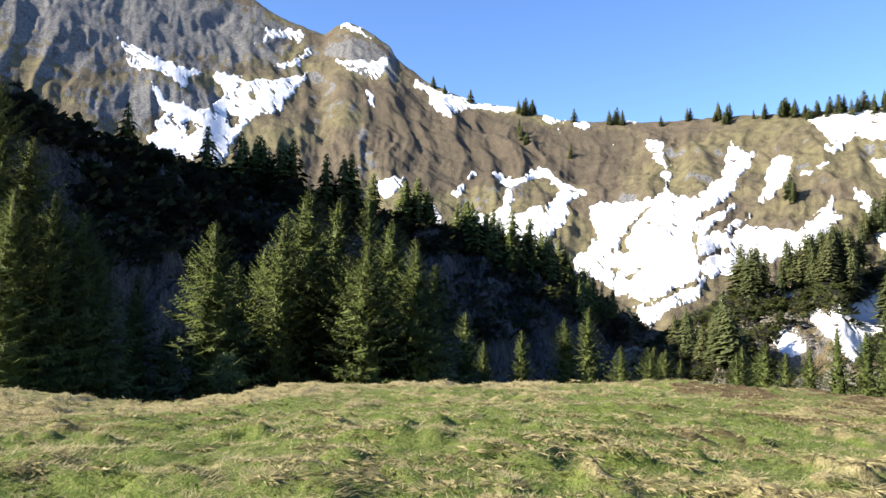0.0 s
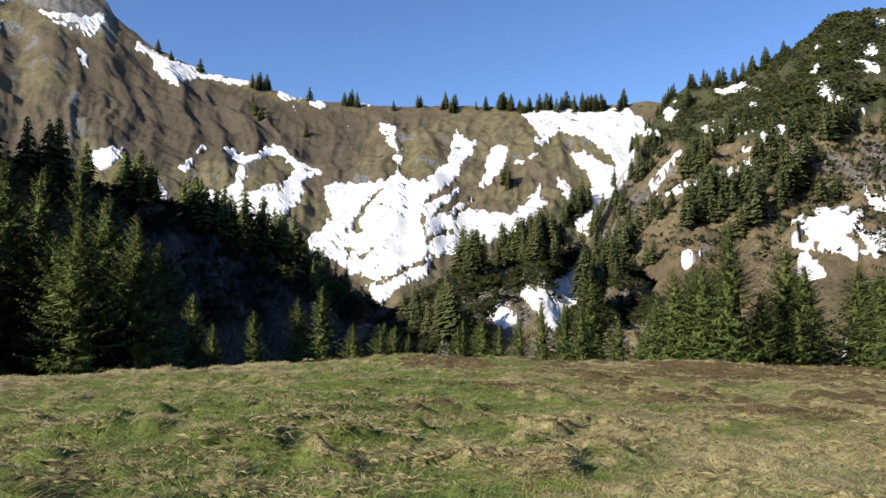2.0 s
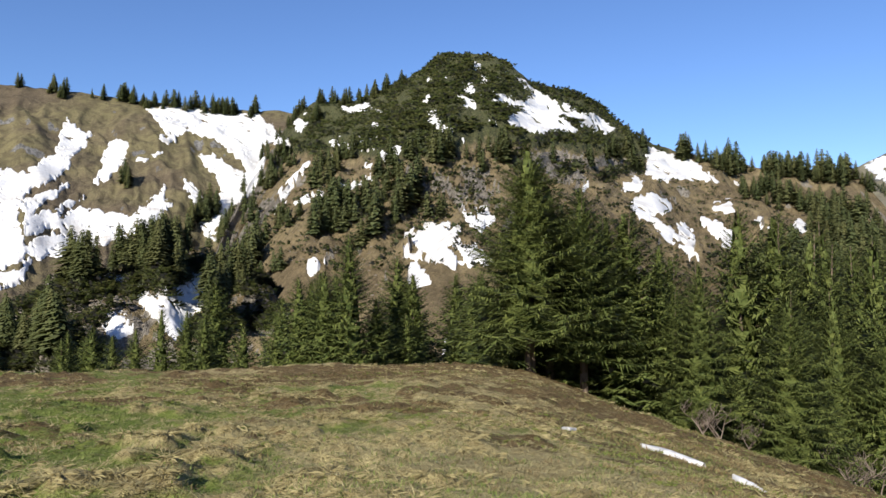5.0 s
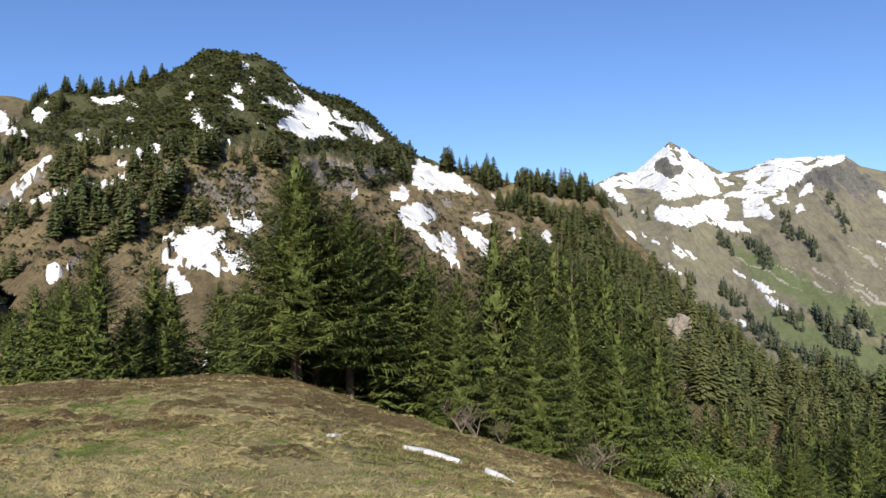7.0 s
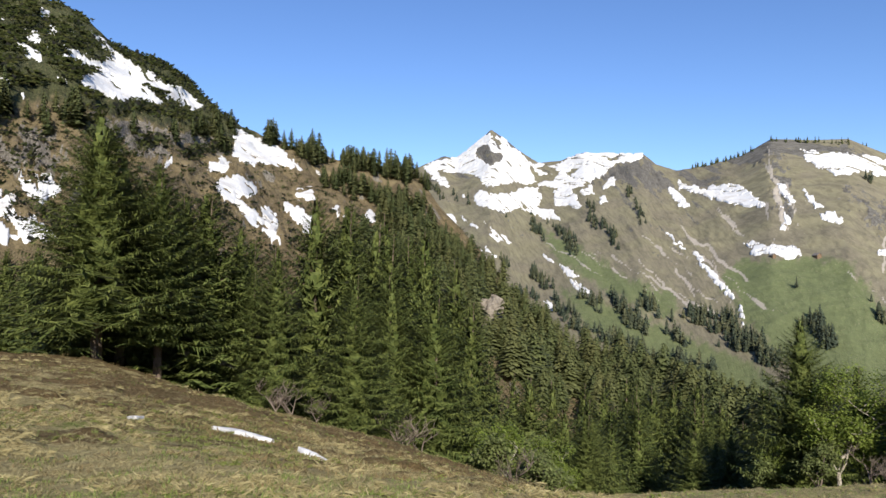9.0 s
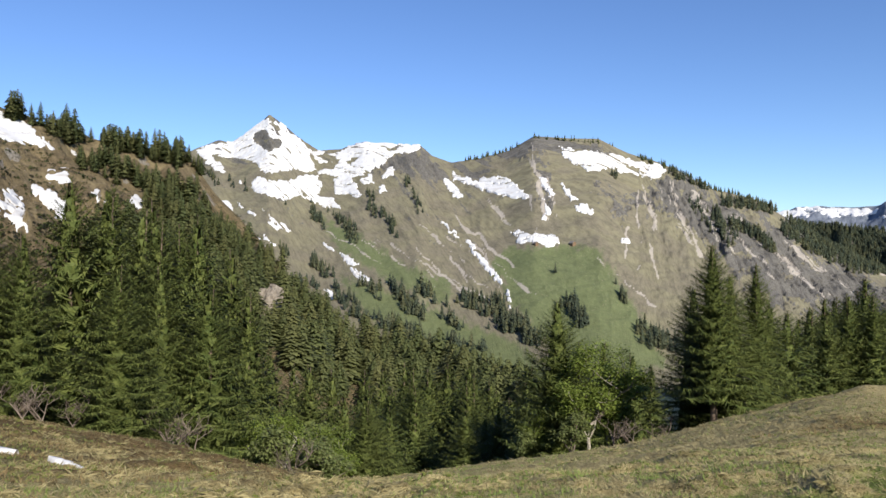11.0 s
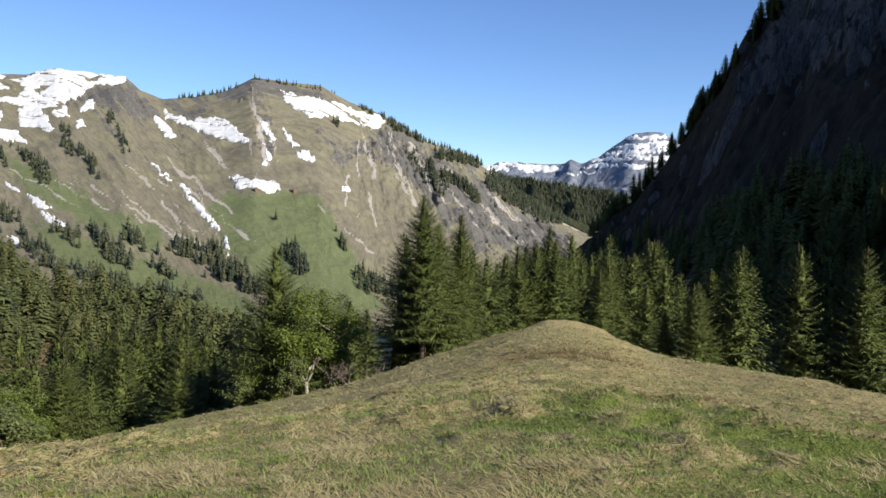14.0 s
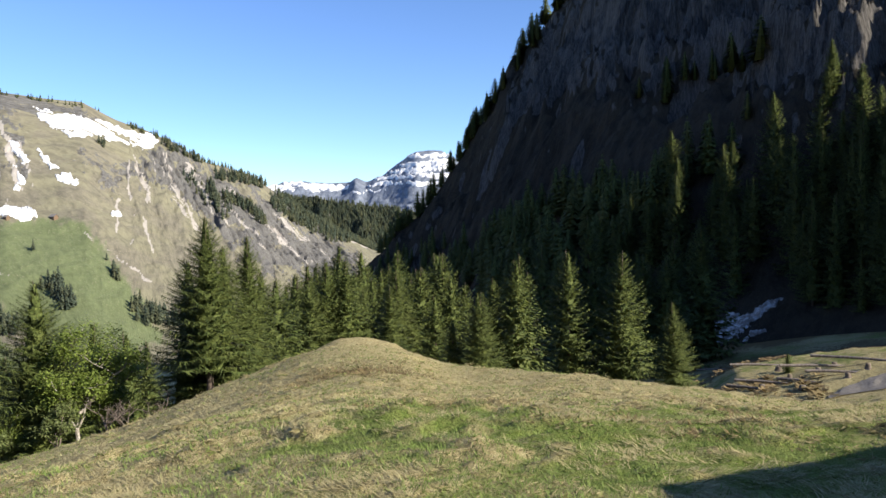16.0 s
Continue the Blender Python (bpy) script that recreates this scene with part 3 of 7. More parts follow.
SNOW_FAN += [
    [(27.41, 11.26), (28.73, 11.46), (28.64, 11.03), (27.63, 10.92)],
    [(25.85, 9.55), (26.96, 9.97), (28.06, 10.48), (27.84, 10.18), (26.74, 9.54)],
    [(30.87, 4.5), (32.17, 4.48), (31.73, 3.84), (30.87, 4.06)],
    [(24.31, 10.76), (24.97, 10.85), (25.64, 10.63), (25.19, 9.55), (25.19, 9.12), (24.53, 8.69), (24.08, 8.04), (23.42, 7.6), (23.2, 7.82), (23.64, 8.47), (23.78, 9.12), (23.95, 9.99)],
]
SNOW_KNOLL = [
    [(27.79, 0.8), (29.1, 0.8), (29.98, 1.32), (30.63, 1.75), (31.28, 1.66), (31.06, 0.36), (30.74, -0.95), (29.96, -1.38), (29.73, -2.9), (28.64, -3.12), (27.99, -2.25), (27.34, -1.6), (26.47, -0.94), (26.13, -0.07), (26.91, -0.07), (27.7, 0.02)],
    [(23.63, -1.37), (25.16, -1.16), (26.03, -1.81), (26.12, -2.68), (25.15, -3.11), (24.28, -2.68), (24.06, -2.02)],
    [(22.76, 0.82), (23.63, 1.34), (25.17, 1.47), (25.61, 1.77), (25.52, 1.03), (24.95, 0.72), (24.29, 1.03), (23.19, 0.73)],
    [(19.92, 0.91), (20.79, 1.04), (20.79, 0.73), (20.01, 0.65)],
    [(21.44, 1.04), (22.32, 0.95), (21.75, 0.78)],
]
BARE_BOWL = [
    [(15.65, 7.74), (15.82, 7.57), (14.97, 6.78), (14.29, 5.74), (13.79, 5.3), (13.88, 4.87), (14.31, 4.19), (13.71, 4.18), (13.45, 4.78), (13.62, 5.47), (14.29, 6.34), (14.97, 7.17)],
    [(12.84, 2.33), (13.13, 2.54), (13.47, 2.37), (13.05, 2.11)],
    [(15.18, 0.18), (16.89, 1.26), (19.05, 2.26), (19.26, 2.09), (17.4, 1.09), (15.4, 0.05)],
    [(13.89, 2.33), (14.82, 2.98), (14.66, 2.55), (14.11, 2.03)],
    [(16.23, 4.21), (16.53, 4.3), (16.7, 3.86), (16.44, 3.86)],
    [(6.45, 6.56), (6.61, 6.81), (6.54, 6.14), (6.27, 5.89)],
    [(7.32, 7.5), (7.64, 7.68), (7.56, 7.34), (7.24, 7.16)],
]
SNOW_PEAK = [
    [(-24.66, 18.6), (-23.31, 18.04), (-21.35, 17.33), (-19.76, 17.12), (-18.74, 16.83), (-19.73, 16.53), (-19.51, 15.96), (-20.1, 15.7), (-20.51, 16.25), (-21.31, 16.55), (-22.88, 16.94), (-23.66, 17.41)],
]
SNOW_PEAK += [
    [(-17.53, 17.16), (-16.91, 17.02), (-16.07, 16.69), (-14.4, 16.63), (-12.71, 16.97), (-10.79, 17.43), (-11.41, 16.44), (-12.46, 15.55), (-12.73, 14.7), (-13.49, 14.44), (-14.74, 14.15), (-15.54, 13.26), (-15.94, 12.61), (-16.52, 11.74), (-16.89, 10.47), (-17.9, 10.4), (-18.14, 11.42), (-19.1, 10.52), (-19.9, 10.67), (-21.48, 11.15), (-22.27, 11.68), (-22.48, 12.06), (-21.53, 12.35), (-21.75, 13.13), (-21.19, 13.59), (-20.82, 14.03), (-21.42, 14.36), (-21.83, 14.91), (-22.14, 15.86), (-21.45, 15.15), (-20.84, 14.62), (-19.65, 14.54), (-19.04, 14.2), (-18.44, 14.25), (-17.25, 14.97), (-16.94, 15.6), (-17.29, 16.18), (-17.93, 16.72)],
    [(-14.1, 20.47), (-13.24, 20.23), (-12.4, 20.69), (-11.09, 20.32), (-11.29, 19.82), (-12.37, 19.82), (-13.23, 19.95), (-14.07, 19.6), (-14.7, 19.22), (-15.11, 18.99), (-14.17, 19.87)],
]
SNOW_PEAK += [
    [(-13.17, 17.95), (-11.9, 18.45), (-10.62, 19.35), (-10.53, 18.95), (-11.46, 18.08), (-12.73, 17.7), (-13.38, 17.73)],
    [(-23.84, 17.2), (-23.26, 17.01), (-22.67, 16.58), (-23.25, 16.66), (-23.79, 16.9)],
]
SNOW_HEAD = [
    [(-8.86, 18.65), (-6.65, 18.64), (-5.32, 18.61), (-4.66, 19.05), (-4.51, 18.44), (-5.29, 17.37), (-5.73, 17.27), (-5.97, 17.76), (-7.3, 17.83), (-8.19, 18.15)],
    [(-8.48, 21.21), (-7.82, 21.33), (-6.7, 20.91), (-5.79, 20.22), (-6.69, 20.51), (-7.81, 20.85)],
    [(-6.38, 16.5), (-5.71, 16.32), (-5.34, 15.07), (-5.92, 15.68)],
    [(-5.06, 9.81), (-3.17, 9.98), (-3.38, 9.33), (-4.24, 8.35), (-5.04, 8.64), (-5.23, 9.28)],
    [(-2.39, 17.46), (-1.27, 16.85), (0.08, 16.45), (1.88, 15.83), (5.88, 15.17), (5, 15.01), (1.66, 15.37), (1.44, 15.15), (0.54, 15.15), (0.33, 14.55), (-0.35, 14.97), (-1.02, 15.6), (-1.48, 16.43), (-2.38, 16.83)],
]
BARE_PEAK_SIDE = [
    [(-16.81, 14.19), (-15.78, 14.07), (-15.75, 13.24), (-16.57, 13.18)],
    [(-15.01, 16.17), (-14.58, 15.8), (-14.78, 15.38), (-15.2, 15.55)],
    [(-19.8, 13.12), (-19.21, 13.37), (-18.79, 12.8), (-19.56, 12.12)],
    [(-7.44, 18.23), (-5.97, 18.13), (-6.63, 17.86)],
]
SNOW_SUMMIT = [
    [(54.26, 16.56), (55.33, 15.86), (56.61, 14.96), (57.48, 14.48), (58.56, 13.95), (60.31, 13.47), (61.18, 12.84), (62.28, 12.08), (61.39, 11.99), (60.65, 12.41), (59.64, 12.74), (59.08, 13.16), (58.56, 13.66), (57.47, 14.06), (56.61, 14.37), (55.75, 15.05), (55.11, 15.44), (54.77, 15.84)],
    [(51.81, 15.09), (52.57, 14.72), (53.41, 14.76), (54.25, 14.38), (55.11, 13.99), (55.96, 13.6), (56.82, 13.41), (57.69, 13.01), (58.55, 12.39), (59.2, 11.97), (58.55, 11.88), (58.11, 12.17), (57.25, 11.95), (56.17, 12.14), (55.1, 12.32), (54.25, 12.3), (53.83, 12.91), (53.83, 13.33), (54.68, 13.56), (55.53, 13.59), (54.68, 13.98), (53.41, 14.35), (52.15, 14.62)],
    [(52.36, 13.27), (53.2, 12.89), (52.99, 12.46), (52.48, 12.86)],
]
SNOW_SUMMIT += [
    [(49.87, 15.19), (50.49, 15.1), (51.32, 14.46), (51.23, 13.92), (50.7, 14.14), (50.08, 14.68)],
]
SNOW_SPOTS = [
    [(51.1, 17.55), (51.73, 17.51), (51.94, 17.13), (51.39, 16.89), (51.1, 17.08)],
    [(51.73, 16.51), (52.23, 16.54), (52.23, 16.01), (51.73, 15.98)],
    [(50.28, 15.9), (50.69, 15.64), (51.31, 15.56), (51.23, 15.27), (50.57, 15.35)],
    [(47.05, 15), (47.65, 15.12), (47.85, 14.66), (47.25, 14.5)],
    [(47.58, 13.64), (48.05, 14.07), (48.38, 13.28), (48.66, 12.69), (49.47, 12.73), (50, 12.63), (49.27, 12.31), (48.55, 12.07), (48.06, 12.65), (47.66, 13.03)],
    [(47.87, 12.11), (48.07, 11.63), (47.67, 11.61)],
    [(40.72, 14.19), (41.34, 14.13), (42.26, 14.33), (43.08, 14.48), (43.2, 14.1), (42.27, 13.83), (41.53, 13.65), (40.98, 13.9)],
    [(43.57, 14.06), (44.15, 13.79), (44.07, 13.47), (43.58, 13.74)],
]
SNOW_SHELVES = [
    [(37.14, 12.95), (37.71, 13.2), (38.34, 12.96), (38, 12.66), (37.49, 12.23), (37.38, 12.6)],
    [(35.32, 12.2), (35.82, 11.88), (36.32, 11.63), (36.99, 11.55), (37, 11.25), (36, 11.23), (35.34, 11.28)],
    [(36.33, 11), (36.83, 11.23), (36.74, 10.85), (36.41, 10.74)],
    [(39.76, 11.6), (42.29, 11.72), (44.17, 11.65), (42.3, 11.41), (39.94, 11.35)],
    [(43.8, 10.79), (44.56, 10.96), (45.4, 11.17), (45.33, 10.76), (44.87, 10.57), (44.76, 10.04), (44.26, 10.22), (43.99, 10.52)],
]
SNOW_HOLLOWS = [
    [(36.39, 7.81), (36.88, 8.59), (37.44, 9.01), (37.88, 9.61), (38.45, 10.04), (38.22, 9.45), (37.72, 8.84), (37.22, 8.24), (36.89, 7.84), (36.74, 7.14), (36.08, 7.03), (36.14, 7.41)],
    [(37.01, 7), (38.43, 7.34), (38.5, 7.04), (37.25, 6.6)],
    [(38.49, 7.54), (39.82, 7.8), (40.7, 8.36), (41.06, 8.26), (40.17, 7.62), (38.78, 7.28)],
    [(41.06, 8.1), (42.52, 8.57), (42.34, 8.24), (41.07, 7.82)],
    [(42.51, 8.93), (43.06, 9.35), (43.52, 8.98), (43.07, 8.71)],
    [(35.43, 6.62), (36.09, 6.47), (36.76, 6.12), (36.1, 6.09), (35.44, 6.28)],
    [(50.1, 6.52), (50.59, 6.11), (51.13, 5.48), (51.74, 5.27), (51.54, 5.69), (51.33, 6.33), (51.95, 6.42), (52.57, 5.83), (52.98, 5.49), (52.36, 5.28), (51.95, 4.98), (51.74, 4.43), (51.13, 4.97), (50.51, 5.68)],
]
SNOW_LOWER = [
    [(45.46, 3.55), (46.15, 3.97), (46.92, 5.01), (47.9, 5.44), (48.5, 5.24), (49.1, 5.37), (49.5, 5.04), (49.91, 4.42), (50.52, 3.79), (51.33, 2.94), (51.54, 2.31), (50.93, 2.01), (50.12, 2.52), (49.31, 2.53), (48.51, 2.86), (47.33, 3.15), (46.16, 3.15), (45.58, 3.27)],
    [(45.58, 2.94), (46.94, 2.74), (48.91, 2.32), (47.72, 2.32), (46.16, 2.57)],
    [(45.79, 1.51), (46.56, 1.71), (47.73, 1.28), (47.54, 0.67), (46.37, 0.47), (45.98, 0.89)],
    [(38.24, 2.39), (38.85, 2.43), (39.55, 2.12), (39.03, 1.81), (38.8, 1.27), (38.35, 1.74)],
    [(48.54, -3.69), (49.26, -3.51), (49.54, -4.55), (49.14, -5.15), (48.63, -5.12)],
]
SNOW_SADDLE = [
    [(64.38, 10.69), (64.91, 10.6), (65.57, 10.03), (66.89, 9.71), (67.85, 9.34), (67.98, 8.99), (67.1, 9.01), (67.98, 8.69), (67.83, 8.04), (66.86, 8.27), (65.98, 8.16), (64.88, 8.3), (64.44, 8.74), (64.13, 8.74), (64.58, 9.39)],
    [(62.45, 8.1), (63.11, 8.32), (63.42, 7.88), (63.11, 7.58), (62.45, 7.67)],
    [(62.87, 6.27), (63.53, 6.57), (63.98, 7), (64.85, 6.69), (65.52, 6.77), (66.04, 6.1), (65.94, 5.8), (64.84, 5.68), (63.96, 5.82), (63.39, 6)],
    [(63.74, 5.69), (64.4, 5.38), (65.49, 4.93), (66.14, 4.35), (65.92, 4.04), (65.04, 4.23), (64.52, 4.94)],
    [(66.15, 4.79), (67.02, 4.55), (67.59, 3.89), (67.23, 3.76), (66.58, 4.12)],
]
SNOW_STRIPS = [
    [(68.81, 6.05), (69.47, 6.26), (70.34, 5.8), (70.56, 5.45), (69.46, 5.6), (68.93, 5.61)],
    [(67.92, 5.33), (68.79, 4.96), (69.88, 4.28), (70.3, 3.62), (69.85, 3.19), (69.34, 3.64), (68.78, 4.3)],
    [(70.09, 4.28), (70.38, 3.4), (69.93, 2.75), (69.41, 2.98)],
    [(66.79, 3.46), (67.66, 3.01), (67.21, 2.36), (67.86, 1.91), (67.2, 2.01)],
    [(68.41, 8.29), (69.29, 8.05), (69.72, 7.61), (69.06, 7.71)],
    [(71.64, 5.12), (72.29, 4.88), (72.93, 4.35), (72.28, 4.4), (71.72, 4.77)],
    [(74.16, 4.92), (74.67, 4.74), (75.09, 4.16), (74.57, 4.04), (74.23, 4.4)],
    [(70.16, 7.68), (70.82, 7.45), (70.59, 7.15)],
]
SNOW_RIDGE_SIDE = [
    [(51.70, 15.00), (52.70, 15.10), (55.40, 14.40), (55.70, 15.20), (54.40, 16.50), (55.80, 15.60), (57.70, 14.30), (60.10, 13.20), (61.10, 12.70), (62.00, 12.10), (61.10, 11.80), (59.30, 12.80), (58.00, 13.30), (59.30, 12.00), (57.80, 12.60), (57.70, 12.10), (54.40, 12.20), (53.80, 13.20), (55.40, 13.20), (55.10, 13.90), (53.30, 14.50)],
    [(64.50, 10.60), (68.00, 9.30), (68.20, 8.80), (69.30, 8.00), (67.50, 8.10), (65.60, 8.80), (64.30, 8.80), (64.20, 9.30)],
]
SNOW_FLANK = [
    [(62.40, 7.50), (63.40, 8.40), (64.00, 8.10), (63.60, 7.60)],
    [(62.80, 6.30), (63.60, 6.90), (65.30, 7.00), (66.10, 5.90), (64.60, 5.70), (64.10, 5.40), (66.00, 4.70), (66.70, 3.80), (67.90, 3.40), (67.70, 2.90), (66.50, 3.50), (65.60, 3.80), (64.80, 4.60), (63.60, 5.60)],
    [(66.50, 4.70), (67.70, 4.00), (67.40, 3.80), (66.50, 4.30)],
    [(67.90, 5.30), (68.80, 5.30), (70.10, 4.20), (70.20, 3.20), (69.20, 3.50), (68.40, 4.50)],
    [(68.80, 6.20), (70.20, 6.30), (70.30, 5.70), (69.10, 5.70)],
]
SNOW_LEDGE = [
    [(45.50, 3.70), (47.00, 5.00), (48.20, 4.90), (49.90, 4.10), (51.20, 3.60), (52.60, 2.30), (51.10, 2.10), (49.30, 2.20), (47.30, 2.80), (45.90, 2.90)],
    [(50.20, 6.30), (51.30, 5.30), (51.60, 4.60), (50.60, 5.30)],
    [(51.30, 6.50), (53.00, 5.70), (52.20, 5.20), (51.50, 5.90)],
    [(46.00, 1.50), (47.60, 1.60), (47.90, 0.90), (46.20, 0.60)],
    [(47.50, 14.00), (48.20, 14.00), (48.40, 13.10), (49.90, 12.50), (48.70, 12.10), (47.70, 13.00)],
    [(49.80, 15.10), (51.10, 14.70), (51.30, 14.00), (50.10, 14.60)],
]
SNOW_FAR_PEAK = [
    [(78.54, 8.34), (80.53, 8.97), (81.54, 9.38), (82.57, 10.3), (83.52, 10.75), (84.85, 10.47), (85.78, 9.59), (86.55, 8.93), (87.19, 8.53), (86.76, 8.22), (87.19, 7.59), (87.41, 7.17), (86.55, 6.94), (85.71, 7.21), (84.45, 6.89), (83.41, 6.86), (82.99, 7.39), (82.78, 7.68), (81.55, 7.85), (80.54, 7.89), (80.13, 8), (79.73, 7.86), (80.34, 7.39), (80.74, 6.78), (80.42, 6.64), (79.61, 7.15), (79.13, 7.75), (78.93, 8.07)],
    [(81.56, 6.17), (81.88, 6.18), (81.8, 5.72)],
    [(80.35, 4.55), (80.95, 4.48), (81.36, 3.86), (80.75, 4.06)],
    [(81.56, 4.54), (83, 3.8), (82.8, 3.63), (81.73, 4.24)],
]
SNOW_FAR_BENCH = [
    [(87.19, 8.53), (88.05, 8.38), (89.12, 8.48), (89.98, 9.14), (90.85, 9.45), (92.16, 9.39), (93.03, 9.31), (95.44, 9.07), (95.01, 8.64), (93.47, 8.46), (92.6, 7.67), (91.51, 7.15), (90.64, 6.7), (89.12, 6.68), (88.05, 6.75), (87.41, 6.95), (88.69, 7.28), (89.12, 7.84), (87.83, 7.6), (87.19, 8.02)],
    [(82.58, 6.2), (83.2, 6.43), (84.45, 6.16), (85.71, 6.36), (86.77, 6.73), (87.62, 6.66), (87.75, 5.89), (87.41, 5.02), (86.56, 5.22), (85.71, 5), (84.87, 4.77), (84.03, 5.18), (83, 5.37), (82.58, 5.7)],
    [(88.69, 6.55), (89.99, 6.69), (90.42, 6.14), (90.86, 5.28), (90.34, 5.14), (89.77, 5.48), (89.34, 5.26), (88.78, 5.38), (88.69, 5.9)],
]
SNOW_FAR_STREAKS = [
    [(86.35, 4.92), (87.41, 5.24), (88.7, 4.95), (89.13, 4.39), (89.34, 4.09), (88.48, 4.17), (87.41, 4.68)],
    [(90.72, 6.57), (91.72, 6.89), (91.64, 6.15), (91.07, 6.02)],
    [(92.25, 6.72), (93.03, 7.25), (93.47, 7.47), (93.25, 6.9), (92.6, 6.59)],
    [(92.25, 5.94), (92.6, 6.16), (92.68, 5.6), (92.33, 5.42)],
    [(80.55, 3.63), (81.57, 3.02), (82.39, 2.31), (83.42, 1.47), (83.63, 1.04), (82.81, 1.34), (81.98, 2.05), (80.96, 2.88)],
    [(83.63, 3.34), (84.46, 3.27), (85.51, 2.51), (85.3, 2.33), (84.25, 2.75)],
    [(83.42, 2.32), (84.46, 1.39), (84.26, 1.26), (83.55, 1.98)],
    [(89.13, 0.92), (90.21, 0.27), (90.64, -0.16), (90, -0.08), (89.31, 0.53)],
    [(89.78, -0.25), (90.86, -0.82), (91.64, -1.39), (91.08, -1.47), (90.21, -0.82)],
]
SNOW_FAR_RIDGE = [
    [(105.93, 9), (106.57, 8.77), (107.43, 8.5), (109.54, 8.43), (110.79, 7.97), (112.03, 7.51), (113.25, 7.38), (113.86, 6.94), (113.65, 6.45), (112.84, 6.35), (111.61, 6.68), (110.78, 6.83), (109.95, 7.07), (108.27, 7.11), (107.21, 7.57), (106.57, 8.09)],
    [(97.86, 7.04), (99.18, 6.47), (100.05, 6.16), (100.27, 6.6), (101.37, 6.72), (102.46, 6.45), (102.89, 5.83), (103.76, 5.26), (103.54, 4.96), (102.24, 5.06), (101.37, 5.28), (100.05, 5.73), (98.96, 6.17), (98.08, 6.48)],
    [(97.2, 6.48), (97.86, 6.22), (98.74, 5.08), (98.21, 5), (97.64, 5.61)],
    [(87.94, -1.85), (88.92, -2.5), (88.71, -2.76), (88.19, -2.37)],
    [(79.15, 4.86), (79.95, 4), (79.75, 3.79), (79.23, 4.44)],
]
SNOW_FAR_GULLIES = [
    [(104.63, 6.68), (105.06, 6.41), (105.49, 5.67), (105.92, 5.23), (105.36, 5.2), (104.93, 5.89)],
    [(104.8, 5.03), (105.27, 4.33), (105.52, 3.81), (105.05, 3.17), (104.7, 3.3), (105.14, 3.82)],
    [(106.39, 6.3), (106.69, 5.65), (107.03, 5.13), (107.67, 4.95), (107.07, 4.74), (106.52, 5.22)],
    [(107.2, 4.35), (107.83, 4.47), (108.68, 4.11), (108.59, 3.69), (107.83, 3.7), (107.32, 4.05)],
    [(99.13, 2.02), (99.65, 0.92), (100.96, -0.35), (101.83, -1.49), (101.65, -1.75), (100.65, -0.66), (99.47, 0.66), (99.04, 1.58)],
    [(101.96, -1.7), (102.39, -2.57), (102.47, -3.57), (102.21, -3.49), (102.09, -2.57)],
    [(110.63, 1.87), (111.25, 1.78), (111.42, 1.39), (110.8, 1.48)],
]
SNOW_FAR_FANS = [
    [(101.58, 3.1), (102.45, 2.44), (103.75, 2.35), (104.4, 2.08), (105.05, 2.21), (105.69, 2.08), (106.2, 1.55), (105.69, 1.47), (105.26, 1.12), (104.61, 1.65), (103.75, 1.57), (102.75, 1.57), (103.01, 2), (102.23, 2.53)],
]
BARE_FAR = [
    [(82.98, 9.78), (83.6, 9.93), (84.23, 9.41), (84.86, 9.43), (84.65, 8.58), (83.82, 8.43), (82.98, 8.82), (82.69, 9.35)],
    [(83.81, 10.64), (84.44, 10.37), (84.86, 9.85), (84.35, 9.95)],
    [(87.19, 8.36), (88.69, 8.26), (89.12, 7.71), (87.83, 7.82)],
    [(89.55, 7.72), (90.42, 7.99), (89.99, 7.43)],
    [(92.59, 8.97), (94.35, 9.07), (93.03, 8.63)],
    [(110.79, 7.47), (112.03, 7.21), (112.43, 6.91), (111.41, 7.02)],
]
# streaks over a mountain side: bearing and angle of both ends, half width, in degrees
SNOW_CREST = [
    (-1.1, 15.9, 1.6, 15.5, 0.43, 0.6), (0.3, 15.6, 1.6, 15.9, 0.43, 0.34), (1.6, 16.0, 5.8, 15.2, 0.17, 0.1), (7.8, 14.5, 9.3, 14.1, 0.21, 0.1),
    (10.2, 13.9, 11.3, 13.9, 0.21, 0.17), (14.0, 14.1, 15.5, 14.2, 0.3, 0.13), (8.9, 13.5, 8.9, 13.5, 0.13, 0.13), (13.1, 12.4, 13.1, 12.4, 0.17, 0.17),
]
SNOW_FAR_STREAKS_LOW = [(97.1, 3.1, 98.3, 2.1, 0.1, 0.08), (83.4, 4.1, 84.4, 3.2, 0.06, 0.1), (87.9, 1.6, 88.9, 0.8, 0.06, 0.08)]
PASTURE = [
    [(102.2, 1.1), (106.5, 1.3), (109.1, 1.1), (109.7, -0.2), (111.1, -2.3), (112.4, -4.4), (114, -7.7), (110.7, -8.2), (106.5, -7.5), (103.5, -4.1), (102.4, -3.4), (101.8, -1.5), (100.6, -0.2)],
    [(89.1, -1), (93.5, -2.4), (97.8, -4.1), (102.2, -5.8), (106.9, -9.1), (106.5, -11.6), (102.2, -10.1), (96.1, -6.7), (90.9, -3.6)],
    [(87.4, 3.7), (90.9, 2), (94.3, -0.2), (97.8, -1.5), (97.4, -3.2), (93.5, -1.5), (89.1, 1.1)],
]
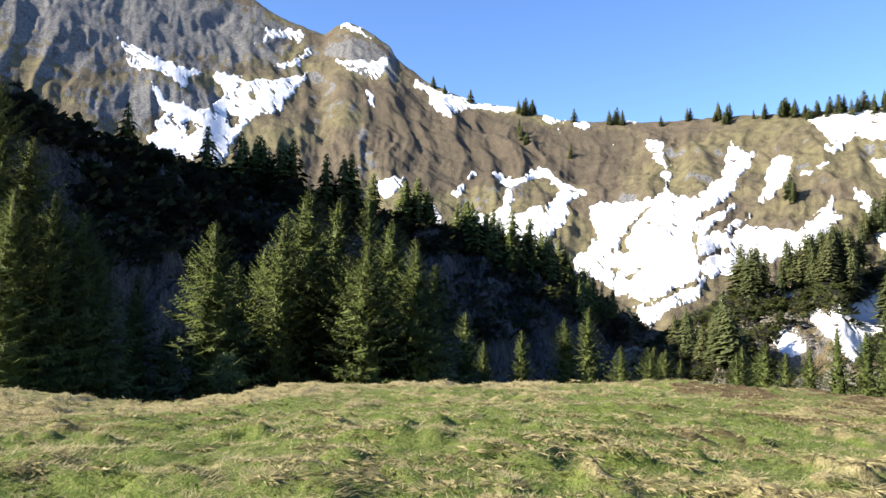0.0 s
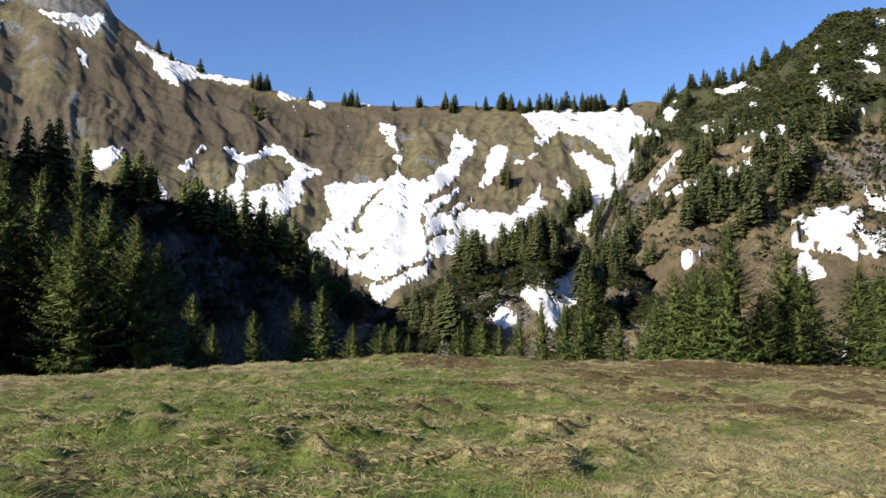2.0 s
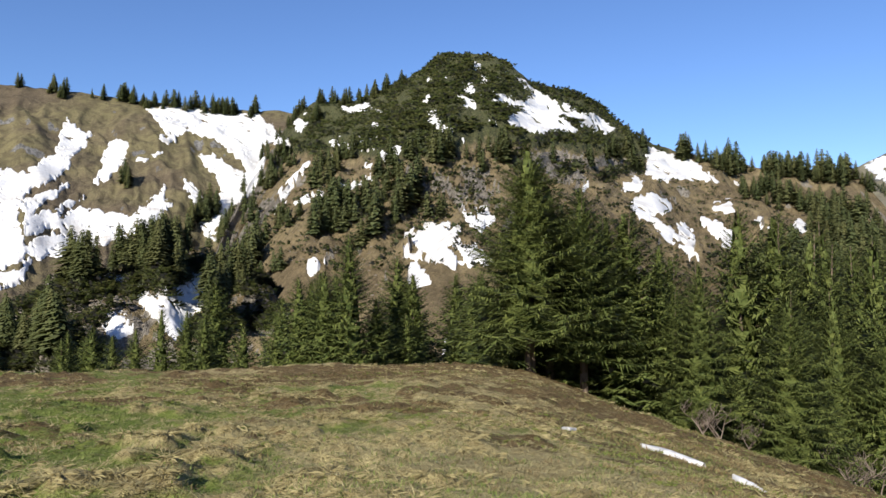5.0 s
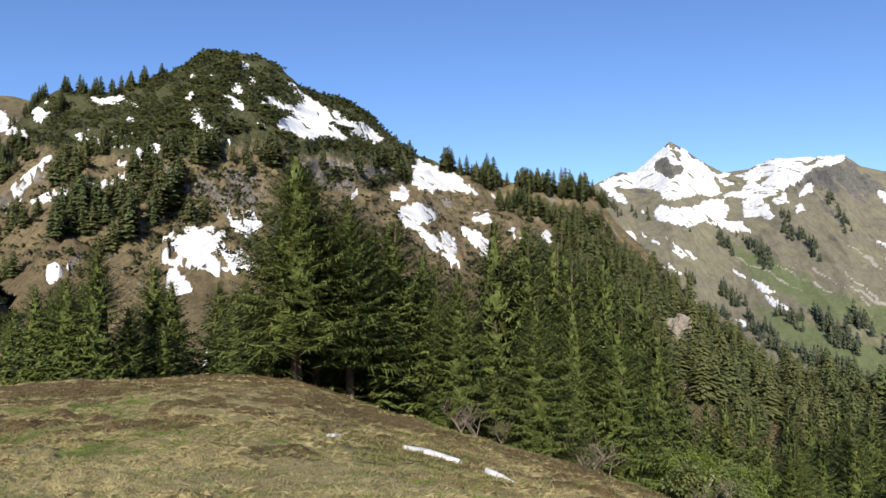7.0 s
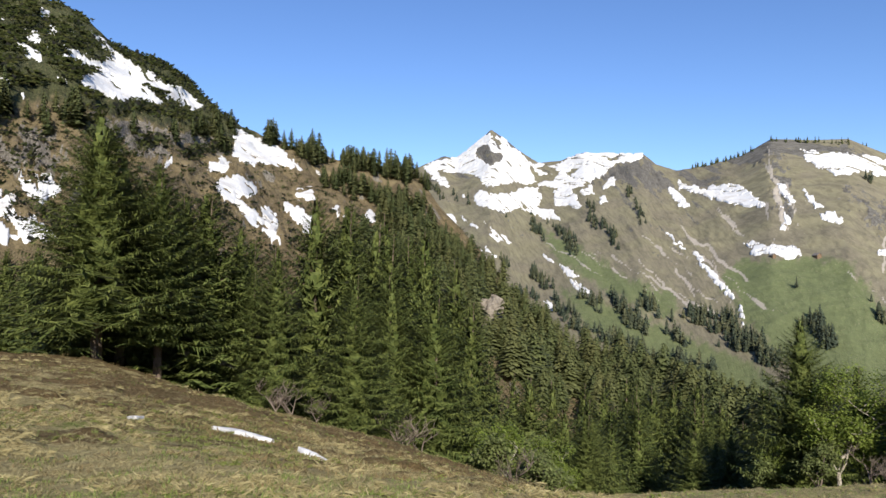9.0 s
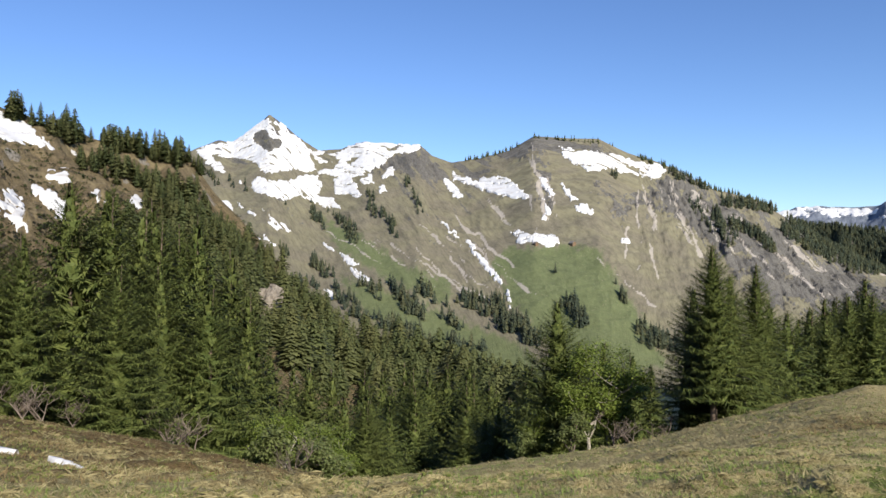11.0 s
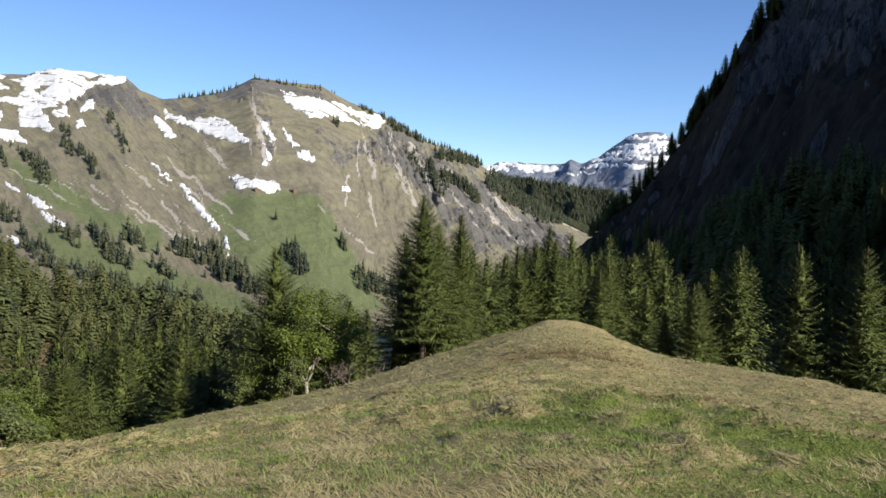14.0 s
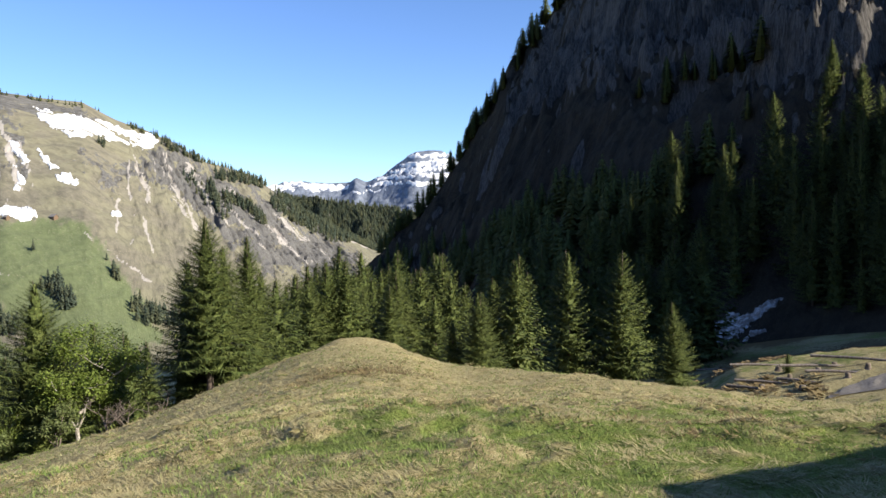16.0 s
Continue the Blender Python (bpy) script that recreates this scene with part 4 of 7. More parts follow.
SCREE = [
    (100.9, 4.8, 103.1, 1.8, 0.24, 0.36), (103.9, 9.1, 105.2, 3.5, 0.24, 0.2), (112.2, 5.7, 113.1, 2.7, 0.24, 0.16),
    (111.8, 6.1, 111.9, 2.7, 0.12, 0.12), (113.3, 6.1, 113.9, 4.8, 0.2, 0.2), (96.5, 2.6, 100.9, -0.4, 0.16, 0.12),
    (95.3, 3.0, 98.7, -0.0, 0.16, 0.16), (98.3, 3.5, 102.6, -0.4, 0.16, 0.16), (94.8, 0.4, 100.9, -3.1, 0.16, 0.16),
    (108.8, 0.5, 113.3, -3.4, 0.12, 0.12), (113.9, 6.5, 116.5, 0.5, 0.32, 0.36), (116.0, 4.8, 118.6, 0.5, 0.36, 0.36),
    (114.8, 3.5, 116.5, 0.5, 0.28, 0.28), (98.3, -0.5, 100.9, -2.2, 0.12, 0.12), (116.1, 5.1, 121.3, -1.0, 0.24, 0.24),
]
SCREE += [
    (118.7, 3.4, 124.3, -2.3, 0.28, 0.28), (121.3, 2.1, 126.1, -1.9, 0.2, 0.2), (126.5, 0.7, 128.7, -1.4, 0.24, 0.24),
    (91.0, 1.9, 96.7, -1.9, 0.12, 0.12), (93.0, 1.5, 98.4, -2.7, 0.12, 0.12), (95.0, 1.1, 100.1, -3.6, 0.12, 0.12),
    (97.5, 0.3, 101.8, -4.5, 0.12, 0.12), (100.1, 1.6, 102.3, -3.6, 0.12, 0.12), (104.4, 5.9, 105.8, 1.6, 0.16, 0.16),
    (105.3, 6.4, 106.2, 3.4, 0.16, 0.16), (104.0, 5.1, 104.4, 2.1, 0.12, 0.12), (112.3, 2.1, 111.9, -0.6, 0.12, 0.12),
    (113.0, 1.6, 113.2, -1.0, 0.12, 0.12), (111.4, 2.5, 111.0, 0.3, 0.12, 0.12), (87.8, 2.7, 92.6, -0.2, 0.12, 0.12),
]
SCREE += [
    (89.4, 3.6, 93.8, 0.3, 0.12, 0.12), (98.4, 2.4, 104.4, -2.8, 0.12, 0.12),
]
FAR_GROVES = [
    (79.4, 6.8, 80.3, 5.4, 0.2, 0.32), (81.0, 6.3, 81.2, 5.5, 0.2, 0.2), (82.2, 5.7, 82.3, 5.1, 0.16, 0.16),
    (84.8, 5.4, 85.2, 4.4, 0.16, 0.24), (87.0, 4.1, 87.8, 2.6, 0.32, 0.32), (88.2, 4.1, 90.2, 2.5, 0.32, 0.4),
    (89.8, 2.5, 90.4, 1.2, 0.28, 0.2), (91.5, 5.5, 91.9, 3.4, 0.28, 0.24), (92.7, 3.8, 93.6, 1.9, 0.28, 0.32),
    (94.6, 6.0, 95.5, 3.8, 0.24, 0.2), (85.0, 0.7, 85.1, 0.7, 0.32, 0.32), (87.0, -0.1, 88.2, -0.9, 0.4, 0.32),
    (95.3, -1.8, 96.6, -3.1, 0.4, 0.4), (109.6, 6.6, 110.7, 6.3, 0.2, 0.2), (113.9, 7.2, 114.5, 6.5, 0.24, 0.24),
]
FAR_GROVES_LOW = [
    (116.0, 4.4, 118.6, 1.4, 0.55, 0.4), (110.1, -1.5, 111.2, -3.2, 0.12, 0.28), (98.3, -2.6, 101.8, -4.8, 0.32, 0.32),
    (106.6, -2.6, 107.9, -4.8, 0.47, 0.47), (90.6, -1.3, 92.3, -2.6, 0.4, 0.4), (93.2, -2.6, 94.9, -3.9, 0.4, 0.4),
    (112.3, -5.8, 115.3, -6.4, 0.47, 0.47), (100.9, -4.8, 104.4, -6.1, 0.4, 0.4), (85.4, -1.3, 89.0, -2.2, 0.24, 0.24),
    (96.6, -3.9, 98.7, -5.2, 0.24, 0.24),
]
W_CREST = [
    (30.7, 13.7, 32.4, 14.0, 0.2), (32.7, 14.1, 33.6, 14.3, 0.14), (34.5, 14.3, 35.4, 14.4, 0.14),
    (36.9, 14.7, 38.3, 14.3, 0.23), (38.8, 14.3, 39.6, 14.3, 0.17), (40.0, 14.3, 41.4, 14.4, 0.23),
    (41.9, 14.5, 43.0, 14.8, 0.17), (43.3, 15.0, 44.7, 15.6, 0.26), (45.0, 15.7, 46.1, 16.1, 0.11),
    (35.6, 14.5, 36.7, 14.5, 0.11),
]
W_HILL = [
    (34.5, 8.0, 36.5, 10.0, 0.91), (35.5, 9.2, 37.3, 9.9, 0.57), (33.1, 5.1, 34.5, 6.2, 0.57),
    (36.4, 4.4, 36.6, 6.4, 0.34), (38.7, 4.8, 40.5, 5.7, 0.8), (39.4, 9.2, 41.9, 10.0, 0.85),
    (38.7, 8.0, 40.6, 8.6, 0.57), (40.9, 5.7, 44.0, 7.6, 1.08), (42.9, 4.0, 43.7, 6.7, 0.57),
    (45.4, 5.8, 46.4, 8.0, 0.74), (47.1, 5.6, 47.3, 6.2, 0.4), (47.8, 9.8, 49.3, 11.0, 0.8),
    (51.1, 10.2, 54.5, 10.5, 0.63), (56.9, 9.7, 57.5, 10.0, 0.4), (62.0, 9.7, 63.8, 11.1, 0.74),
]
W_HILL += [
    (33.9, 1.8, 35.1, 3.5, 0.74), (32.0, 1.5, 32.4, 2.9, 0.4), (44.8, 7.3, 45.3, 8.8, 0.4),
    (43.9, 8.8, 44.5, 10.3, 0.51), (41.1, 10.7, 43.9, 11.2, 0.34), (37.0, 12.7, 39.1, 13.7, 0.51),
    (59.6, 9.1, 61.2, 10.0, 0.4), (45.7, 10.4, 46.9, 11.0, 0.46), (49.3, 2.5, 49.9, 3.1, 0.28),
]
W_SPOT = [
    (35.9, 1.8, 36.0, 1.8, 0.28), (34.9, 1.0, 35.0, 1.0, 0.23), (48.1, 2.4, 48.2, 2.4, 0.23),
    (51.3, 2.5, 51.4, 2.5, 0.23), (48.5, 6.0, 48.6, 6.0, 0.23), (47.8, 8.6, 47.8, 8.6, 0.23),
    (46.9, 9.2, 46.9, 9.2, 0.28), (49.7, 9.9, 49.8, 9.9, 0.17), (38.4, 8.5, 38.4, 8.5, 0.23),
    (37.6, 5.9, 37.7, 5.9, 0.23),
]
SNOW_FLECKS = [
    (47.3, 14.8, 47.6, 14.7, 0.25, 0.25), (43.9, 13.8, 43.9, 13.8, 0.12, 0.12), (46.5, 12.4, 46.6, 12.4, 0.18, 0.18),
    (41.4, 11.0, 41.6, 11.0, 0.15, 0.15), (43.0, 12.9, 43.6, 13.0, 0.12, 0.12), (39.7, 11.5, 40.2, 11.5, 0.15, 0.15),
    (38.0, 13.6, 38.1, 13.6, 0.15, 0.15), (45.3, 13.3, 45.4, 13.3, 0.12, 0.12), (48.0, 12.8, 48.1, 12.8, 0.15, 0.15),
    (50.8, 15.7, 51.2, 15.4, 0.15, 0.15), (52.0, 16.2, 51.9, 15.9, 0.15, 0.15), (52.9, 16.4, 53.3, 16.2, 0.12, 0.12),
    (45.7, 11.5, 46.3, 11.4, 0.12, 0.12), (50.2, 11.7, 50.3, 11.7, 0.15, 0.15), (49.0, 16.5, 49.0, 16.5, 0.12, 0.12),
]
SNOW_FLECKS += [
    (47.7, 16.0, 47.8, 16.0, 0.12, 0.12), (42.8, 9.9, 43.1, 9.8, 0.22, 0.22), (42.2, 10.9, 43.9, 10.9, 0.08, 0.08),
    (44.5, 10.8, 45.1, 10.5, 0.28, 0.28), (48.0, 11.8, 48.1, 11.8, 0.22, 0.22), (35.5, 9.2, 35.5, 9.2, 0.12, 0.12),
    (34.6, 3.0, 34.7, 3.0, 0.18, 0.18), (49.9, 5.0, 50.0, 5.0, 0.18, 0.18), (50.8, 4.1, 50.9, 4.1, 0.22, 0.22),
    (65.3, 10.1, 65.4, 10.1, 0.18, 0.18), (66.6, 9.0, 66.7, 9.0, 0.18, 0.18), (62.8, 7.8, 63.1, 7.5, 0.25, 0.25),
    (59.9, 8.5, 59.6, 7.5, 0.22, 0.22), (57.4, 6.7, 57.7, 6.9, 0.12, 0.12), (53.6, 6.9, 53.7, 6.9, 0.12, 0.12),
]
SNOW_FLECKS += [
    (60.5, 8.2, 60.6, 8.2, 0.15, 0.15),
]
CRAG_SUMMIT = [
    (52.3, 11.8, 54.8, 11.2, 0.74, 0.74), (54.8, 10.3, 58.0, 10.0, 0.74, 0.74), (58.0, 10.7, 63.4, 9.7, 0.85, 0.85),
    (46.8, 16.6, 48.0, 17.0, 0.28, 0.28), (49.6, 13.5, 48.6, 13.2, 0.34, 0.34), (52.6, 15.1, 54.5, 14.9, 0.4, 0.4),
    (58.7, 14.7, 61.2, 13.4, 0.4, 0.4), (50.5, 9.0, 52.3, 7.5, 0.63, 0.63), (48.1, 8.9, 50.5, 6.8, 0.46, 0.46),
]
W_SCRUB_R = [
    (54.8, 16.0, 59.3, 14.7, 0.28), (59.6, 14.4, 61.8, 13.0, 0.26), (62.2, 12.4, 64.4, 11.1, 0.34),
    (57.1, 14.7, 60.9, 13.1, 0.23), (56.1, 11.6, 62.5, 11.3, 0.34), (54.5, 11.2, 55.5, 8.8, 0.4),
    (57.4, 9.1, 59.3, 9.4, 0.4), (60.5, 8.5, 63.7, 9.4, 0.4), (59.3, 14.7, 61.2, 14.1, 0.2),
    (64.1, 10.0, 64.7, 10.3, 0.23),
]
W_FAR_R = [
    (122.1, 2.7, 125.0, 2.2, 0.47), (123.7, 1.6, 127.3, 1.6, 0.87), (125.0, 0.8, 128.9, 0.3, 0.87),
    (127.3, 2.0, 132.2, 1.7, 0.71), (126.2, -0.1, 130.4, -0.5, 0.63), (129.3, 1.2, 132.3, 0.3, 0.79),
    (122.1, 2.3, 125.0, 0.3, 0.47), (117.9, 4.4, 121.3, 3.7, 0.32), (118.3, 2.9, 120.0, 2.1, 0.32),
    (117.5, 3.8, 117.9, 1.6, 0.2), (120.0, 2.1, 121.3, 0.8, 0.28), (114.5, 6.4, 117.0, 5.3, 0.12),
]
CRAG_FAR = [
    (83.6, 10.7, 84.1, 9.1, 0.51, 0.51), (82.5, 9.7, 85.4, 9.0, 0.32, 0.32), (114.5, 5.5, 117.5, 1.6, 0.71, 0.71),
    (117.5, 3.4, 121.7, -2.2, 1.34, 1.34), (120.0, 1.6, 125.0, -1.8, 1.03, 1.03), (122.9, -0.1, 127.8, -2.1, 0.79, 0.79),
    (121.7, -2.6, 124.2, -0.9, 0.63, 0.63), (111.4, 5.1, 115.8, 3.4, 0.47, 0.47), (104.4, 8.9, 105.3, 4.2, 0.47, 0.47),
    (101.8, 8.5, 104.0, 8.5, 0.32, 0.32), (108.4, 9.0, 111.4, 8.1, 0.24, 0.24), (95.1, 8.3, 96.7, 6.7, 0.47, 0.47),
    (79.6, 8.9, 80.6, 9.4, 0.24, 0.24), (91.0, 7.3, 95.1, 7.9, 0.32, 0.32), (108.8, 6.0, 111.0, 3.4, 0.32, 0.32),
]
W_FAR_LOW = [
    (87.0, 0.2, 88.6, -1.0, 0.36), (93.0, -1.9, 94.6, -3.1, 0.47), (95.0, -3.6, 95.8, -4.4, 0.32),
    (95.9, -1.9, 96.5, -2.7, 0.24), (98.4, -2.7, 101.8, -3.2, 0.32), (97.5, -3.2, 100.1, -3.6, 0.24),
    (101.0, -3.6, 104.4, -5.8, 0.47), (106.6, -3.2, 108.0, -4.9, 0.47), (101.8, -4.5, 104.0, -6.2, 0.4),
    (88.9, -2.4, 90.9, -4.3, 0.55), (91.3, -4.4, 95.8, -6.1, 0.55), (111.9, -4.9, 113.7, -5.8, 0.4),
    (84.8, 1.0, 85.2, 0.4, 0.24), (97.5, -6.2, 100.1, -6.9, 0.32), (105.8, -1.0, 105.8, -1.0, 0.12),
]
W_FAR_LOW += [
    (89.8, 2.1, 90.2, 1.5, 0.16), (86.9, 4.9, 87.6, 3.1, 0.32), (89.2, 3.6, 90.2, 1.9, 0.32),
    (91.2, 4.6, 92.0, 3.4, 0.28), (92.4, 4.0, 93.4, 2.2, 0.32), (94.2, 6.6, 94.6, 5.8, 0.24),
    (79.7, 6.7, 80.4, 5.6, 0.24), (80.9, 6.4, 81.0, 6.4, 0.16), (82.1, 5.9, 82.2, 5.9, 0.12),
    (110.6, -2.1, 111.0, -3.2, 0.12),
]

# ---- large structure: ground sheet ----
def build_ground():
    az = np.concatenate([np.arange(-45, 175, 0.42), np.arange(175, 315.1, 4)])
    r = np.concatenate([[0.004], np.exp(np.linspace(math.log(0.3), math.log(3.0), 20))[:-1], np.exp(np.linspace(math.log(3.0), math.log(52), 300)), np.exp(np.linspace(math.log(52), math.log(64), 8))[1:], np.exp(np.linspace(math.log(64), math.log(4900), 61))[1:]])
    A, Rr = np.meshgrid(az, r, indexing="ij")
    X, Y = polar(A, Rr)
    Z = ground_z(A, Rr)
    # drier and browner towards the slopes on the right of the first view, heath on the far hummocks
    heath = 0.86 * smooth(14, 30, A) * (1 - smooth(80, 98, A)) * smooth(4, 12, Rr) - 0.42 + 0.35 * fbm(X / 9, Y / 9, 3, 61)
    heath = heath + 0.75 * smooth(0.12, 0.42, fbm(X / 2.4, Y / 2.4, 3, 63)) * smooth(6, 16, A) * (1 - smooth(80, 98, A)) * smooth(8, 14, Rr)
    heath = heath + 0.15 * smooth(150, 156, A) * smooth(27, 32, Rr) * (1 - smooth(60, 90, Rr))
    # brown ground below the mountain, darkened partly in place of shade
    heath = heath + 1.0 * smooth(145, 152, A) * smooth(56, 68, Rr) * (1 - smooth(180, 240, Rr))
    heath = heath + 1.2 * np.exp(-(((X - polar(128.5, 26)[0]) / 2.6) ** 2 + ((Y - polar(128.5, 26)[1]) / 2.0) ** 2))
    dry = 0.12 * smooth(12, 30, Rr) + 0.30 * smooth(22, 45, A) * (1 - 0.5 * smooth(100, 130, A)) + 0.25 * fbm(X / 14, Y / 14, 3, 71) + 0.4 * smooth(78, 90, A) * (1 - smooth(106, 120, A)) - 0.08 * (1 - smooth(8, 26, A)) - 0.17 * smooth(116, 128, A) * (1 - smooth(7, 12, Rr)) - 0.12 * smooth(150, 154, A) * smooth(30, 36, Rr) + 0.14 * smooth(112, 120, A) * (1 - smooth(146, 152, A)) * smooth(10, 16, Rr)
    n, m = A.shape
    verts = np.stack([X, Y, Z], -1).reshape(-1, 3)
    ob = new("ground", mesh_data("ground", verts, grid_faces(n, m), {"heath": heath, "dry": dry, "mound": tussocks(X, Y) * (1 - smooth(60, 90, Rr))}, MEADOW, True))
    tagged(ob, "uneven alpine spring meadow of green and straw-coloured grass", "ground", kind="structure")


build_ground()

# ---- mountains ----
bowl = Mountain("bowl_mountain", BOWL_MAT,
    [(-40, 24.5, 950), (-32, 24.7, 950), (-25, 24.2, 940), (-15, 22.3, 900), (-13.3, 21.4, 880), (-11.1, 20.7, 860), (-9.6, 20.3, 850), (-8.5, 21.1, 840), (-7.6, 21.3, 830), (-5.8, 20.6, 810),
     (-4.4, 19.7, 790), (-4, 18.9, 780), (-2.4, 17.9, 760), (-1.3, 17.1, 740), (1.9, 15.9, 710), (5.7, 15.2, 690), (8.9, 14.3, 670), (11.5, 14.1, 660), (16, 13.9, 650), (21.7, 13.9, 640), (27.3, 13.8, 630), (32.3, 13.4, 620), (36, 13.8, 620), (46, 12, 620)],
    [(-40, 330), (-20, 330), (5, 300), (20, 262), (46, 250)], step=0.125, rows=170, shape=1.35, gully=(64, 5.0), bend=0.2, run=4.5, fold=0.16, rough=2.2, jag=0.9, seed=2, steep=(0.95, 1.5), ribs=0.9, crags=0.2, crag=[(-40, 20, -14, 20, 3.5, 2.5), (-26, 14, -16, 15, 1.5, 1), (-9, 19.5, -5, 19, 0.8, 0.8), (-6, 13, -3, 10, 1.2, 1.2), (3, 10, 6, 9.5, 0.6, 0.6)],
    snow=SNOW_CREST, fields=SNOW_CIRQUE + SNOW_PEAK + SNOW_HEAD + SNOW_BOWL + SNOW_FAN, bare=BARE_BOWL + BARE_PEAK_SIDE, wobble=0.15, edge=0.2, pasture=[[(-7, 17.5), (-2, 16.6), (3, 15.2), (8, 13.9), (13.5, 13.4), (14.5, 12), (13, 10.2), (9.5, 9.2), (7, 10.2), (3, 9.4), (-1, 8.6), (-5, 10), (-6, 13)]], label="brown grassy mountain bowl with gullies and rocky summit")
summit = Mountain("wooded_summit", SUMMIT_MAT,
    [(29.5, -1, 325), (30.5, 1, 350), (31.7, 3.5, 385), (33, 6.5, 445), (35, 10.5, 520), (37, 13, 575), (38.6, 14.5, 585), (41.2, 14.6, 565), (42.9, 14.9, 545), (44.7, 15.7, 525), (46.8, 16.9, 505), (48.4, 18, 500), (50.5, 18.1, 500), (53.1, 17.9, 500),
     (54.1, 17.1, 500), (55.7, 15.8, 505), (57.2, 15.3, 510), (59.4, 14.9, 515), (60.8, 14, 520), (62.2, 12.6, 525), (64.8, 10.9, 535), (67.3, 9.8, 545), (70.9, 8.8, 560), (76, 8.1, 580), (78.2, 7.6, 560), (80, 5, 500), (83, 2, 440), (85, -0.6, 400), (87.4, -4, 350)]
    + [(93.5, -7.2, 300), (101, -10, 250), (108, -13.5, 200)],
    [(29.5, 150), (40, 112), (60, 100), (80, 110), (95, 130), (108, 150)], local=True, step=0.14, rows=150, shape=1.1, gully=(45, 4.5), rough=4.5, jag=1.3, seed=13, steep=(1.0, 1.5), crag=CRAG_SUMMIT + [(54.5, 11.5, 59.5, 10.5, 1.1, 0.9), (57, 9.5, 60, 8.5, 0.9, 0.7), (50.5, 8.3, 53.0, 6.8, 0.8, 0.6), (48.5, 16.5, 52, 16.2, 0.4, 0.4), (61.5, 10.5, 63.5, 9, 0.7, 0.7), (83.0, -3.2, 84.2, -4.2, 0.8, 0.8), (45, 12.7, 47, 12, 0.4, 0.4)],
    snow=SNOW_FLECKS, fields=SNOW_SUMMIT + SNOW_SPOTS + SNOW_STRIPS + SNOW_SHELVES + SNOW_HOLLOWS + SNOW_LOWER + SNOW_SADDLE + SNOW_RIDGE_SIDE + SNOW_FLANK + SNOW_LEDGE + SNOW_FAN, wobble=0.14, edge=0.16, pasture=[[(35, 11.6), (38, 10.6), (45, 10.2), (49, 10.6), (52, 11.6), (56, 11.0), (62, 10.0), (66, 9.2), (66, 19), (35, 19)]], thick=2.0, label="brown hillside with dwarf pine, crags and snow patches")
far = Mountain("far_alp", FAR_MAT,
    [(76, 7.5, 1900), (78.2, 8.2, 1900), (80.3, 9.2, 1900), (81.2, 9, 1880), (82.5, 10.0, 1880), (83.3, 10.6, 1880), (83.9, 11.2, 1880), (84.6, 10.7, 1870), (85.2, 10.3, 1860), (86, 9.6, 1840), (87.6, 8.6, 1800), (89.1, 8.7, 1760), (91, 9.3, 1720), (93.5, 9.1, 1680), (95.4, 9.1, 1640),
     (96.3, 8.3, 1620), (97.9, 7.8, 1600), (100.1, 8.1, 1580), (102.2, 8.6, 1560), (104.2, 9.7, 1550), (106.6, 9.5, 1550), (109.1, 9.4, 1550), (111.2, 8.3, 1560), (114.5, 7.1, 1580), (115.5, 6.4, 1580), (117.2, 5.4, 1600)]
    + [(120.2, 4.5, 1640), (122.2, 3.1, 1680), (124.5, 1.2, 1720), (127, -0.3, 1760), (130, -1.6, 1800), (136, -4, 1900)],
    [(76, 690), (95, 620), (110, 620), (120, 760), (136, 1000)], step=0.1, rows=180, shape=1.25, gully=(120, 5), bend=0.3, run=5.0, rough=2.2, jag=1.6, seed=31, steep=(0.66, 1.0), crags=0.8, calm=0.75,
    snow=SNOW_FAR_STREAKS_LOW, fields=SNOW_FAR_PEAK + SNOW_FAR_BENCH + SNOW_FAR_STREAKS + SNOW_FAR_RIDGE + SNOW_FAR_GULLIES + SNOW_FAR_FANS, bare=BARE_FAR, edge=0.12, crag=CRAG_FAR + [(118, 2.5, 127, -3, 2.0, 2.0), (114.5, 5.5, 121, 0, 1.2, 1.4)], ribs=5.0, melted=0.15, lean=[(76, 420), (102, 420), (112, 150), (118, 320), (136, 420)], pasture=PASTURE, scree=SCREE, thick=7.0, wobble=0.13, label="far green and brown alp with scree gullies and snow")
forest_ridge = Mountain("forest_ridge", WOOD_MAT, [(117, 2.4, 2400), (121, 3.1, 2400), (124.3, 2.5, 2400), (127.4, 2.1, 2350), (130.8, 1.8, 2300), (133, 1.0, 2250), (138, -1, 2200)],
    [(117, 1900), (138, 1500)], step=0.25, rows=50, gully=(150, 20), rough=12, jag=4, seed=44, label="distant ridge under dark spruce forest")
DISTANT_SNOW = [(121, 3.3, 124.2, 3.7, 0.35, 0.3), (124.2, 3.5, 127.6, 3.4, 0.35, 0.25), (132.4, 5.7, 135.4, 5.75, 0.14, 0.14), (131.4, 5.0, 135.6, 5.3, 0.16, 0.2), (130.6, 4.5, 134.4, 4.75, 0.14, 0.2), (134.2, 4.9, 136.4, 4.6, 0.14, 0.12), (129.6, 4.0, 133.2, 4.25, 0.13, 0.17), (132.4, 4.35, 136.5, 4.1, 0.1, 0.16), (128.9, 3.5, 131.8, 3.75, 0.1, 0.14), (131.2, 3.6, 135, 3.65, 0.1, 0.12), (127.8, 3.0, 130.6, 3.2, 0.08, 0.1)]
